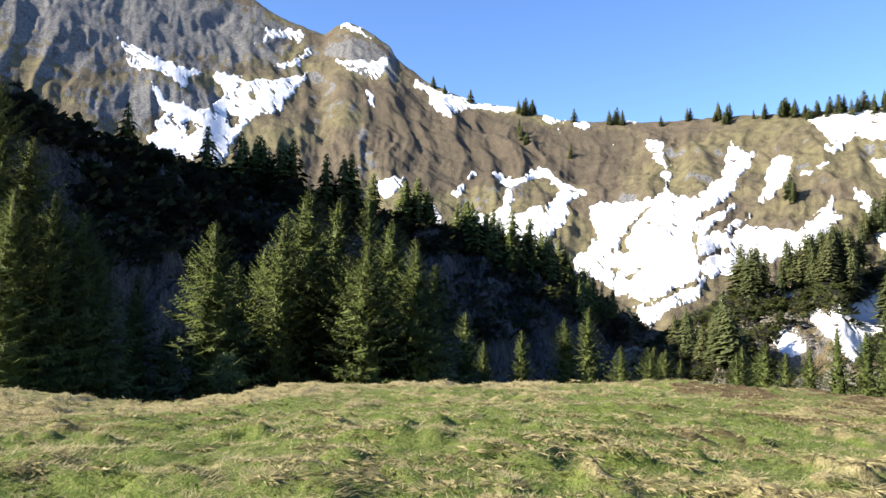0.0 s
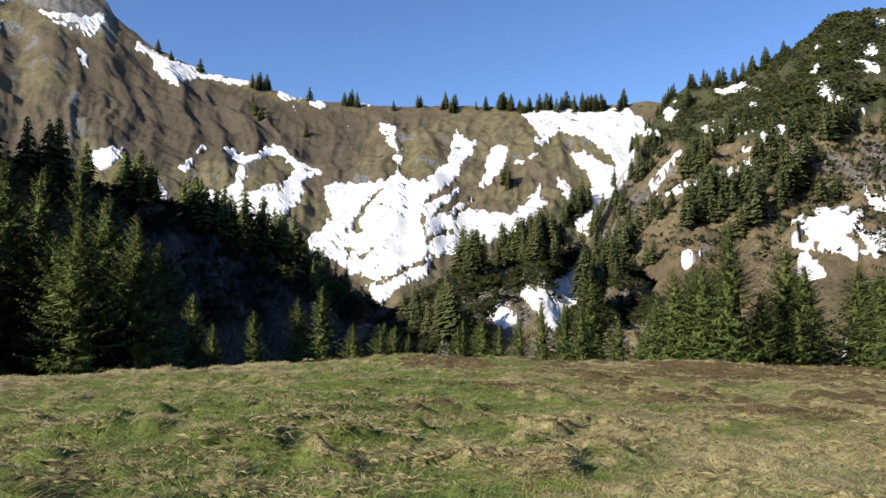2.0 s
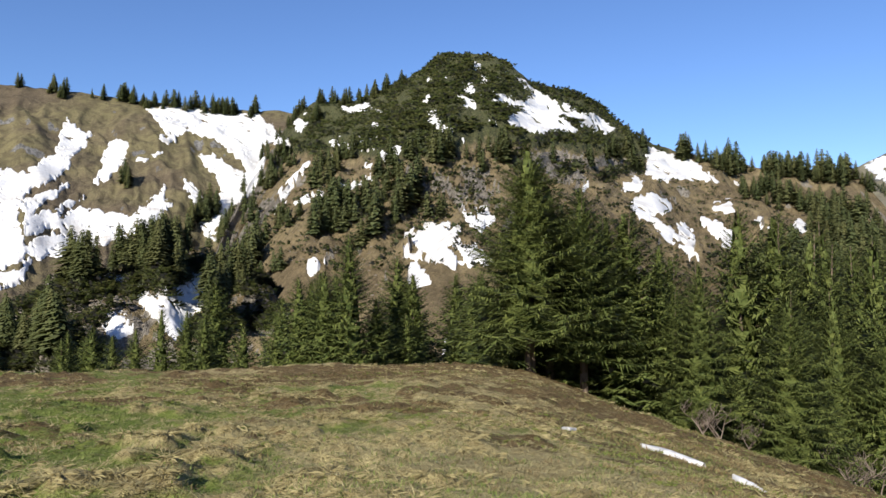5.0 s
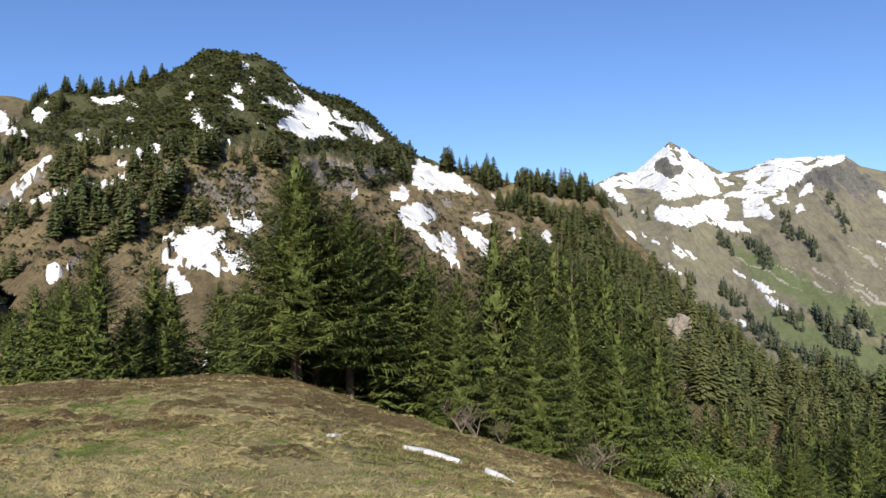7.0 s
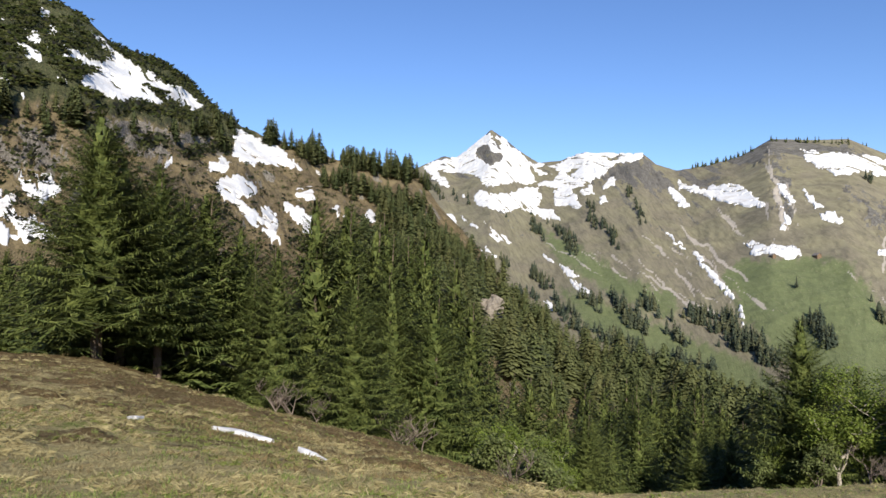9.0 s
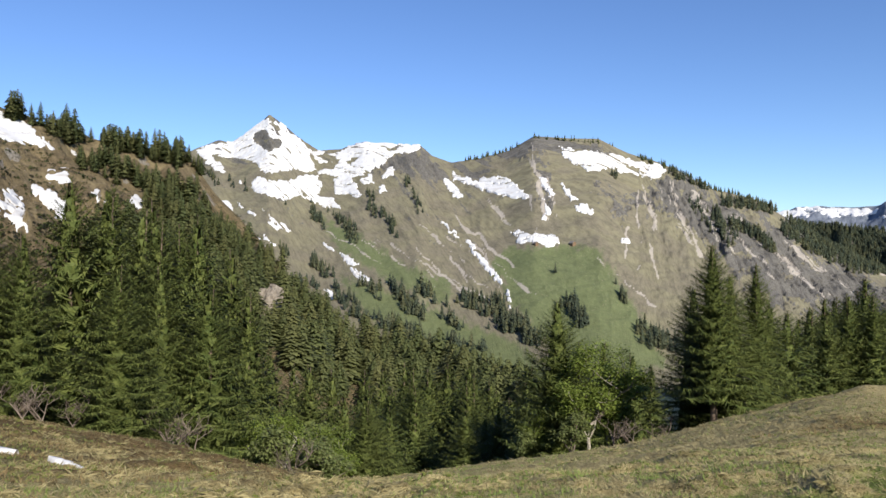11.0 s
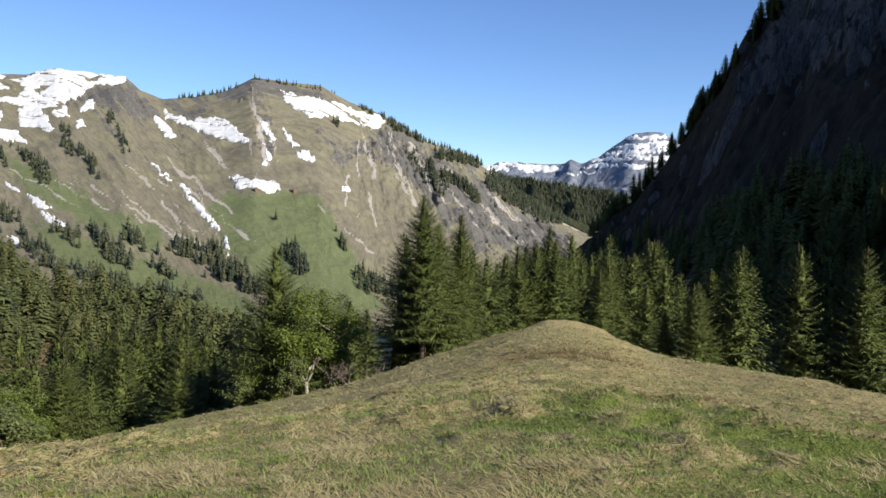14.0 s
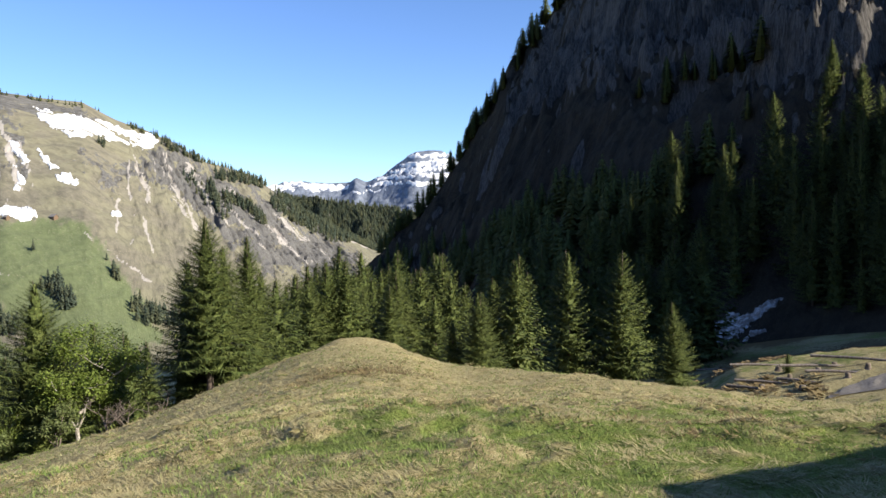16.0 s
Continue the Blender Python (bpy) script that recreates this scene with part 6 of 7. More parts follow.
def along(mountain, rows, per, height, seed, spread=1.0, bare=True):
    """Trees scattered over streaks of a mountain side: per = trees per square degree."""
    rng = random.Random(seed)
    out = []
    for a0, e0, a1, e1, w, *_ in rows:
        area = 2 * w * math.hypot(a1 - a0, e1 - e0) + 3.14 * w * w
        for _ in range(max(1, int(area * per))):
            t = rng.random()
            q, d = rng.uniform(0, 6.28), w * math.sqrt(rng.random())
            az, el = a0 + (a1 - a0) * t + d * math.cos(q), e0 + (e1 - e0) * t + d * math.sin(q)
            if not mountain.az[0] <= az <= mountain.az[-1]:
                continue
            if any(a - 1.1 < az < a + 1.2 and e - 1.7 < el < e + 1.2 for a, e in CLEARINGS):
                continue
            p, snow = mountain.at(az, el, rng)
            if bare and snow > -0.15:
                continue
            h = height * rng.uniform(0.4, 1.0) ** 0.8 * 1.25
            out.append((p.x, p.y, p.z - 0.3, h, h * rng.uniform(0.8, 1.15) * spread))
    return out


# bowl ridge and slopes
RIDGE_TREES = [(5.8, 15, 7.2, 14.9, 0.25), (10.0, 14.1, 10.2, 14.1, 0.1), (12, 13.9, 14, 13.9, 0.15), (18.2, 13.9, 18.8, 13.9, 0.2), (20.6, 13.8, 21.6, 13.5, 0.3), (24.5, 13.6, 26.5, 13.6, 0.3), (26.5, 13.5, 34.5, 13.3, 0.3), (22.5, 13.6, 24, 13.6, 0.12), (16, 13.6, 16.6, 13.6, 0.1),
               (6.0, 13.2, 6.4, 12.6, 0.3), (25.3, 7.9, 25.5, 7.6, 0.35), (9.6, 11.5, 9.8, 11.4, 0.2), (-1.2, 16.9, 0, 16.3, 0.1), (1.5, 15.8, 2.0, 15.7, 0.08), (30.0, 5.0, 31.5, 6.2, 0.5)]
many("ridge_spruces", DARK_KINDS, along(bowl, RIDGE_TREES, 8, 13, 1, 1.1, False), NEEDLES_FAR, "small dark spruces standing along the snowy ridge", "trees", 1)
# wooded summit
SUMMIT_WOODS = [(67, 9.4, 71, 8.4, 0.4), (72.5, 8.2, 79, 7.0, 0.4),
                (71, 7, 79, 4.5, 0.6), (75, 5, 84, -1, 1.0), (73, 2, 84, -4, 1.6), (63, 9, 66, 8.6, 0.3)]
FLANK_WOODS = [(78, 1, 88, -6, 1.6), (80, -3, 96, -9.5, 1.8), (84, -6, 104, -12, 1.6), (72, -1, 80, -4, 1.8), (88, -9, 104, -12.5, 1.6)]
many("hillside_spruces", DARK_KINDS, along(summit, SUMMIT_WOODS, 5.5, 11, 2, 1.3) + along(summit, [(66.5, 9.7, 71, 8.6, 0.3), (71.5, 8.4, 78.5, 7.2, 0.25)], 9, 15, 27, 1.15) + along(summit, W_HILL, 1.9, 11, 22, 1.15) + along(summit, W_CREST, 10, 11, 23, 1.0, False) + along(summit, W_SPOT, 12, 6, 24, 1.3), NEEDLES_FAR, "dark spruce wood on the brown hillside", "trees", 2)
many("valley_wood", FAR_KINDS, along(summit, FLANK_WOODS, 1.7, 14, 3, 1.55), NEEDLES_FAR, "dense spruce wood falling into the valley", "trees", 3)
SCRUB_EDGE = [(35, 12.6), (38, 11.4), (41, 11.0), (45, 10.9), (49, 11.3), (52, 12.2), (55, 11.6), (59, 11.0), (62, 10.4), (64.5, 10.0), (66, 9.6)]


def carpet(mountain, edge, per, height, seed, spread):
    """Scrub that covers a mountain's top down to an edge, thinning out in patches; snow lies between."""
    rng = np.random.default_rng(seed)
    a0, a1 = edge[0][0], edge[-1][0]
    out = []
    for _ in range(int((a1 - a0) * 8 * per)):
        az, el = rng.uniform(a0, a1), rng.uniform(9, 19)
        low = float(np.interp(az, *zip(*edge)))
        if el < low or float(fbm(az / 1.3, el / 0.7, 3, seed)) < -0.42 + 0.9 * math.exp(-(el - low) / 0.8):
            continue
        i = int(np.clip(round((az - mountain.az[0]) / (mountain.az[1] - mountain.az[0])), 0, len(mountain.az) - 1))
        if el > mountain.E[i].max() - 0.02:
            continue
        p, snow = mountain.at(az, el)
        if snow > 0.12:
            continue
        h = height * rng.uniform(0.5, 1.2)
        out.append((p.x, p.y, p.z - 0.3, h, h * spread * rng.uniform(0.8, 1.3)))
    return out


many("dwarf_pine_scrub", SCRUB_KINDS, carpet(summit, SCRUB_EDGE, 46, 1.3, 4, 1.9) + along(summit, W_SCRUB_R + [(36.7, 11.3, 39.4, 10.9, 0.57), (45.7, 11.0, 48.1, 10.8, 0.51)], 18, 2.0, 25, 1.4), PINE_SCRUB, "dark green dwarf pine scrub over the summit", "shrubs", 4)
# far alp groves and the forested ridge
many("far_groves", TINY_KINDS, along(far, FAR_GROVES + FAR_GROVES_LOW + W_FAR_LOW, 10, 14, 5, 1.1) + along(far, W_FAR_R, 40, 16, 26, 1.2), NEEDLES_HAZED, "dark groves and single spruces on the far alp", "trees", 5)
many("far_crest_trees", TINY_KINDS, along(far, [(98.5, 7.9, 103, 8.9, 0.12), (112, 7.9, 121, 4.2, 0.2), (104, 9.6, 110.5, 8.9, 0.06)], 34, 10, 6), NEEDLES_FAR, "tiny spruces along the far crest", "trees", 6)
many("ridge_forest", TINY_KINDS, along(forest_ridge, [(119, 2.6, 125, 2.2, 0.9), (124, 1.9, 133, 0.8, 0.9), (122, 1.2, 134, -0.5, 1.2)], 40, 15, 7, 1.6), NEEDLES_HAZED, "dark forest over the distant ridge", "trees", 7)
# shaded mountain: woods low down, a fringe of spruces along its edge
CLIFF_EDGE = [(127, -2.5), (130.8, 0.0), (136.5, 1.4), (140, 2.6), (143, 3.5), (147.7, 4.6), (152, 5.6), (156, 6.2), (160, 7.6), (168, 8.4)]


def wood_below(mountain, edge, floor, per, height, seed):
    """Spruces on a slope between a lower angle and an upper edge, thinner towards the edge."""
    rng = random.Random(seed)
    out = []
    a0, a1 = edge[0][0], edge[-1][0]
    for _ in range(int((a1 - a0) * 12 * per)):
        az, el = rng.uniform(a0, a1), rng.uniform(floor, floor + 14)
        top = float(np.interp(az, *zip(*edge))) - 2.2
        if el > top or (el > top - 1.5 and rng.random() < 0.4):
            continue
        p, _ = mountain.at(az, el, rng)
        h = height * rng.uniform(0.55, 1.2)
        out.append((p.x, p.y, p.z - 0.3, h, h * rng.uniform(0.85, 1.15)))
    return out


climbing = wood_below(cliff, CLIFF_EDGE, -6, 2.4, 14, 8) + along(cliff, [(130, -0.5, 136.5, 6, 0.3), (136.5, 6, 143, 15.2, 0.25), (143, 15.5, 150, 21, 0.35)], 6, 14, 28, 1.1) + along(cliff, [(158, 6, 168, 9, 1.6), (150, 9, 158, 12, 1.4)], 0.4, 10, 29, 1.2)
many("shaded_wood", FAR_KINDS, [p for p in climbing if math.hypot(p[0], p[1]) > 185], NEEDLES, "dark spruce wood climbing the shaded mountain", "trees", 8)
for x, y, z, h, b in [p for p in climbing if math.hypot(p[0], p[1]) <= 185][::5]:
    tree_at(x, y, z, h * 1.3, 0.9, "dark spruce on the lower slope of the shaded mountain", TREE_RNG)
# spur: crest trees and dark undergrowth
SPUR_WOODS = [(-23.6, 10.2, -23, 10.2, 0.2), (-18.4, 9.2, -17.8, 9.2, 0.15), (-15.2, 8.9, -11, 8.6, 0.5), (-9, 8.0, -6, 7.4, 0.5), (-3, 6.8, -1, 6.2, 0.5), (0.5, 5.6, 3, 4.6, 0.5), (2, 4.6, 8.5, 2.6, 0.7), (8, 2.6, 11, 1.2, 0.7), (10, 0, 13, -1, 0.6)]
many("spur_spruces", DARK_KINDS, along(spur, SPUR_WOODS, 3.6, 10, 9, 1.1), NEEDLES, "dark spruces along the crest of the spur", "trees", 9)
SPUR_SCRUB = [(-31, 12.5, -12, 8.5, 1.3), (-12, 8.0, 4, 4.2, 1.2), (4, 3.2, 15, -1.5, 1.2), (-26, 8, -14, 6.5, 1.5)]
many("spur_undergrowth", SCRUB_FINE, along(spur, SPUR_SCRUB, 5, 2.1, 10, 1.5) + along(spur, [(-26, 5, -6, 3, 2.2), (-6, 2, 8, -1.5, 2.0)], 2.5, 1.9, 20, 1.3), PINE_SCRUB, "dark undergrowth on the shaded spur", "shrubs", 10)
KNOLL_WOODS = [(21.5, 1, 24, 1.5, 0.5), (25, 2, 28, 3.2, 0.8), (27, 3, 29.3, 3.4, 0.7), (29, 1, 30, 0, 0.5), (17.5, -3.5, 22, -3.5, 0.5), (31, -1, 33.5, 1, 0.7)]
many("knoll_spruces", FAR_KINDS, along(knoll, KNOLL_WOODS, 4.5, 9, 11, 1.2), NEEDLES_FAR, "spruces on the rocky knoll", "trees", 11)
many("knoll_scrub", SCRUB_FINE, along(knoll, [(16, -2, 22, 0.2, 0.9), (21, 0, 27, 1.6, 1.0), (15.5, -3.4, 24, -1.6, 0.8), (14.5, -4.6, 24, -4, 0.7), (25, 0, 31, 2.5, 1.0), (28, 1, 36, 1.5, 1.6), (30, -2.5, 36, -1.5, 1.0)], 15, 1.5, 12, 1.5), PINE_SCRUB, "dark dwarf pine scrub on the knoll", "shrubs", 12)


# boulders and single low bushes over the brown slopes
def boulder(seed):
    rng = np.random.default_rng(seed)
    v = np.array([(1, 0, 0), (0.5, 0.87, 0), (-0.5, 0.87, 0), (-1, 0, 0), (-0.5, -0.87, 0), (0.5, -0.87, 0), (0.45, 0.3, 0.6), (-0.5, 0.2, 0.65), (0, -0.5, 0.55)], float) * rng.uniform(0.6, 1.15, (9, 1))
    f = [(0, 1, 6), (1, 2, 6), (2, 7, 6), (2, 3, 7), (3, 4, 7), (4, 8, 7), (4, 5, 8), (5, 0, 8), (0, 6, 8), (6, 7, 8)]
    return v, np.array(f)


def stone_material():
    s = Shader("weathered_limestone")
    n = s.noise(0.9, 5, 0.7)
    col = s.mix(s.ramp(n, 0.35, 0.65), (0.28, 0.25, 0.21), (0.14, 0.122, 0.10))
    return s.done(s.mix(s.math("MULTIPLY", s.island(), 0.5), col, (0.16, 0.14, 0.11)), 0.9, s.bump(n, 0.2, 0.8), 0.15)


STONE = stone_material()
ROCKS = [boulder(s) for s in range(5)]
ROCK_SLOPES = [(36, 8, 62, 5, 3.0), (48, 9, 56, 7, 2.0), (55, 10, 64, 9, 1.5), (60, 6, 78, 2, 2.5), (34, 4, 44, 2, 2.0)]
many("hillside_boulders", ROCKS, along(summit, ROCK_SLOPES, 4, 0.4, 41, 1.5), STONE, "grey boulders scattered over the brown hillside", "rocks", 41)
many("hillside_bushes", SCRUB_KINDS, along(summit, [(34, 6, 62, 6, 4.5), (60, 5, 84, 0, 3.5), (60, 10, 72, 7, 1.5)], 3.2, 1.3, 42, 1.3), PINE_SCRUB, "single low green bushes on the brown hillside", "shrubs", 42)
many("knoll_boulders", ROCKS, along(knoll, [(15, -3.5, 30, 1, 2.2)], 14, 0.5, 43, 1.6), STONE, "grey boulders on the rocky knoll", "rocks", 43)
# ---- grass and low growth on the near meadow ----
def blades(name, count, color_a, color_b, length, lie, seed, near, farr, label, patchy, comb=0.0):
    """Grass blades, thickest near the walker. lie: how far they bend over."""
    rng = np.random.default_rng(seed)
    az = rng.uniform(-42, 178, count)
    r = near * (farr / near) ** rng.uniform(0, 1, count) ** 0.9
    x, y = polar(az, r)
    mound = tussocks(x, y)
    keep = fbm(x / 0.55, y / 0.55, 3, 41) * patchy[0] + fbm(x / 4.5, y / 4.5, 3, 43) * patchy[1] + patchy[3] * mound + (0.35 * smooth(100, 115, az) * smooth(8, 14, r) if comb else 0) + rng.uniform(-0.25, 0.25, count) > patchy[2]
    az, r, x, y, mound = az[keep], r[keep], x[keep], y[keep], mound[keep]
    n = len(az)
    z = ground_z(az, r) - 0.01
    ln = length * rng.uniform(0.5, 1.35, n) * (1 + 0.012 * r) * (1 + 2.5 * mound)
    phi = rng.uniform(0, 6.283, n) * (1 - comb) + comb * 6.283 * fbm(x / 0.9, y / 0.9, 2, 47)
    wid = (0.0022 + 0.00052 * r) * rng.uniform(0.7, 1.4, n)
    bend = lie * rng.uniform(0.82, 1.06, n) if comb else lie * rng.uniform(0.4, 1.15, n)
    ox, oy = np.cos(phi) * ln * np.sin(bend), np.sin(phi) * ln * np.sin(bend)
    sx, sy = -np.sin(phi) * wid, np.cos(phi) * wid
    t = np.stack([x + ox, y + oy, z + ln * np.cos(bend)], 1)
    verts = np.stack([np.stack([x - sx, y - sy, z], 1), np.stack([x + sx, y + sy, z], 1), t], 1).reshape(-1, 3)
    faces = np.arange(3 * n).reshape(-1, 3)
    mat = foliage_material(name + "_blades", color_a, color_b, 0.3)
    brown = np.clip(0.9 * smooth(16, 34, az) * (1 - smooth(80, 98, az)) * smooth(4, 12, r) + 0.35 * fbm(x / 0.7, y / 0.7, 2, 49), 0, 1)
    tagged(new(name, mesh_data(name, verts, faces, {"tone": np.repeat(brown, 3)}, mat)), label, "grass", kind="stuff")


blades("green_grass", 560000, (0.15, 0.215, 0.045), (0.24, 0.305, 0.085), 0.05, 1.26, 21, 3.0, 36, "short fresh green spring grass", (0.6, 0.5, -0.02, -1.5))
blades("straw_grass", 520000, (0.50, 0.44, 0.23), (0.33, 0.275, 0.135), 0.10, 1.42, 22, 3.0, 40, "matted straw-coloured dead grass", (-0.75, -0.3, 0.14, 3.0), 0.5)

def heath_tuft(seed, n=24):
    """A low tuft of dead twigs and leaves."""
    rng = np.random.default_rng(seed)
    a, d = rng.uniform(0, 6.283, n), rng.uniform(0, 0.7, n)
    base = np.stack([np.cos(a) * d, np.sin(a) * d, np.zeros(n)], 1)
    b = a + rng.normal(0, 0.9, n)
    way = np.stack([np.cos(b), np.sin(b), rng.uniform(0.3, 2.0, n)], 1)
    ln = rng.uniform(0.2, 0.48, n)
    return sprays(base, way, ln, ln * 0.17, rng.uniform(0, 0.5, n), rng)


def grass_tussock(seed, n=26):
    """A mop of old grass whose blades fall outwards."""
    rng = np.random.default_rng(seed)
    a, d = rng.uniform(0, 6.283, n), 0.4 * np.sqrt(rng.random(n))
    base = np.stack([np.cos(a) * d, np.sin(a) * d, 0.25 * (1 - d)], 1)
    b = a + rng.normal(0, 0.5, n)
    way = np.stack([np.cos(b), np.sin(b), rng.uniform(0.3, 1.5, n)], 1)
    ln = rng.uniform(0.45, 1.0, n)
    return sprays(base, way, ln, ln * rng.uniform(0.04, 0.085, n), rng.uniform(0.3, 1.3, n), rng)


def tussock_spots(count, seed, level, tall, wide, dry):
    """Places of tussocks in drifts over the meadow: thinner and lower on the short turf beyond the dip."""
    rng = np.random.default_rng(seed)
    az, r = rng.uniform(-42, 174, count), 4.2 * (47 / 4.2) ** rng.random(count) ** 0.85
    x, y = polar(az, r)
    short = smooth(88, 105, az)
    want = fbm(x / 1.3, y / 1.3, 3, seed + 1) + 0.6 * fbm(x / 6, y / 6, 2, seed + 2) + 3.0 * dry * tussocks(x, y) + 0.12 * short
    keep = want + rng.uniform(-0.2, 0.2, count) > level
    az, r, x, y, short = az[keep], r[keep], x[keep], y[keep], short[keep]
    n = len(az)
    h = tall * rng.uniform(0.5, 1.3, n) * (1 - 0.3 * short) * np.minimum(0.5 + 0.028 * r, 1.15)
    return np.stack([x, y, ground_z(az, r) - 0.02, h, wide * rng.uniform(0.6, 1.4, n) * (1 - 0.25 * short) * np.minimum(0.42 + 0.032 * r, 1.2)], 1)


TUSSOCK_KINDS = [grass_tussock(s) for s in range(5)]
many("straw_tussocks", TUSSOCK_KINDS, tussock_spots(24000, 51, 0.52, 0.12, 0.21, 1.0), STRAW, "matted tussocks of straw-coloured dead grass", "grass", 51)
many("green_tussocks", TUSSOCK_KINDS, tussock_spots(14000, 57, 0.36, 0.10, 0.15, -0.3), TUFT_GREEN, "coarse green grass tufts in the meadow", "grass", 57)

HEATH_KINDS = [heath_tuft(s) for s in range(4)]
HEATH = foliage_material("brown_heath_twigs", (0.235, 0.168, 0.080), (0.125, 0.088, 0.042), 0.1)


def heath_spots():
    rng = random.Random(17)
    out = []
    while len(out) < 8500:
        az, r = rng.uniform(-40, 172), 5 * (48 / 5) ** (rng.random() ** 0.8)
        x, y = polar(az, r)
        want = float(fbm(x / 1.5, y / 1.5, 3, 91) + 0.5 * fbm(x / 9, y / 9, 2, 61)) + (0.42 if 20 < az < 84 and r > 6 else 0)
        if want < 0.5 + (0.75 if az > 85 else 0.08 if az < 15 else 0):
            continue
        h = rng.uniform(0.06, 0.19) * min(1.0, 0.2 + r / 26)
        out.append((x, y, float(ground_z(az, r)) - 0.03, h, h * rng.uniform(1.5, 3.0)))
    for _ in range(200):
        az, r = rng.uniform(151, 172), rng.uniform(31, 56)
        x, y = polar(az, r)
        if float(fbm(x / 3, y / 3, 2, 93)) < -0.1:
            continue
        h = rng.uniform(0.06, 0.16)
        out.append((x, y, float(ground_z(az, r)) - 0.03, h, h * rng.uniform(1.5, 3.0)))
    for a, d, wide, count in ((150.5, 9.5, 0.5, 40), (153.0, 8.2, 0.35, 30), (147.0, 10.5, 0.4, 24), (156.0, 9.0, 0.4, 30), (141.0, 15, 0.5, 24)):
        cx, cy = polar(a, d)
        for _ in range(count):
            x, y = cx + rng.gauss(0, wide), cy + rng.gauss(0, 0.5 * wide)
            h = rng.uniform(0.05, 0.11)
            out.append((x, y, float(ground_z(math.degrees(math.atan2(x, y)), math.hypot(x, y))) - 0.02, h, h * rng.uniform(1.6, 2.6)))
    for _ in range(220):
        az, r = rng.gauss(128.5, 2.6), rng.gauss(26, 1.2)
        x, y = polar(az, r)
        h = rng.uniform(0.1, 0.22)
        out.append((x, y, float(ground_z(az, r)) - 0.03, h, h * rng.uniform(1.8, 3.0)))
    return out


def brush_spots():
    rng = random.Random(23)
    out = []
    while len(out) < 420:
        az, r = rng.uniform(152, 173), rng.uniform(40, 100)
        x, y = polar(az, r)
        if float(fbm(x / 9, y / 9, 2, 95)) < -0.25:
            continue
        h = rng.uniform(0.15, 0.45)
        out.append((x, y, float(ground_z(az, r)) - 0.1, h, h * rng.uniform(1.4, 2.6)))
    return out


many("brushwood", SCRUB_FINE, brush_spots(), HEATH, "brown brushwood over the shaded ground below the mountain", "shrubs", 31)
many("heath_tufts", HEATH_KINDS, heath_spots(), HEATH, "low brown heather tufts in the meadow", "shrubs", 30)


def meadow_snow(az0, el0, az1, el1, width, seed):
    """A thin leftover streak of snow lying on the grass."""
    def spot(az, el):
        r = 10.0
        while EYE + r * math.tan(radians(el)) > float(ground_z(az, r)) and r < 60:
            r += 0.1
        return r
    rng = np.random.default_rng(seed)
    n, m = 30, 9
    u, v = np.meshgrid(np.linspace(0, 1, n), np.linspace(-1, 1, m), indexing="ij")
    r0, r1 = spot(az0, el0), spot(az1, el1)
    x0, y0 = polar(az0, r0)
    x1, y1 = polar(az1, r1)
    ln = math.hypot(x1 - x0, y1 - y0) + 1e-6
    w = width * np.sin(np.pi * np.clip(u, 0.02, 0.98)) ** 0.5 * (1 + 0.4 * vnoise(u * 7, u * 0, seed))
    x = x0 + (x1 - x0) * u - (y1 - y0) / ln * v * w
    y = y0 + (y1 - y0) * u + (x1 - x0) / ln * v * w
    top = ground_z(np.degrees(np.arctan2(x, y)), np.hypot(x, y)).max(axis=1)
    pad = np.pad(top, 4, mode="edge")
    pad = np.pad(np.maximum.reduce([pad[k:k + n] for k in range(9)]), 4, mode="edge")
    top = np.mean([pad[k:k + n] for k in range(9)], axis=0)
    z = top[:, None] + 0.05 - 0.22 * np.abs(v) ** 3
    ob = new("snow_streak", mesh_data("snow_streak", np.stack([x, y, z], -1).reshape(-1, 3), grid_faces(n, m), None, SNOW, True))
    tagged(ob, "narrow white snow remnant lying on brown grass", "snow", "snow remnants on the meadow")


meadow_snow(63.3, -11.3, 67.6, -12.5, 0.24, 1)
meadow_snow(57.5, -10.25, 58.6, -10.35, 0.10, 2)
meadow_snow(69.5, -13.1, 71.7, -14.0, 0.14, 3)
# ---- broad-leaved trees and bushes, stumps, path, huts ----
def branching(rng, height, spread, levels=3, first=5):
    """Limbs of a broad-leaved tree: list of (points, radii) and the twig ends."""
    limbs, ends = [], []

    def grow(base, way, length, radius, level):
        n = 5
        pts, p, d = [base], base.copy(), way.copy()
        for _ in range(n):
            d = d + rng.normal(0, 0.13, 3) + np.array([0, 0, 0.05])
            d /= np.linalg.norm(d)
            p = p + d * length / n
            pts.append(p.copy())
        limbs.append((np.array(pts), np.linspace(radius, radius * 0.45, n + 1)))
        if level == levels:
            ends.extend(pts[2:])
            return
        for k in range(first if level == 0 else 4):
            i = rng.integers(2, n + 1)
            a = rng.uniform(0, 6.283)
            out = np.array([math.cos(a), math.sin(a), rng.uniform(0.1, 0.9)])
            nd = d * 0.45 + out * spread
            grow(pts[i], nd / np.linalg.norm(nd), length * rng.uniform(0.45, 0.7), radius * 0.5, level + 1)

    grow(np.array([0, 0, -0.2]), np.array([0.05, 0.02, 1.0]), height * 0.5, height * 0.018 + 0.01, 0)
    return limbs, np.array(ends)


def join(pieces):
    verts, faces, n = [], [], 0
    for v, f in pieces:
        verts.append(v), faces.append(np.asarray(f) + n)
        n += len(v)
    return np.concatenate(verts), np.concatenate(faces)


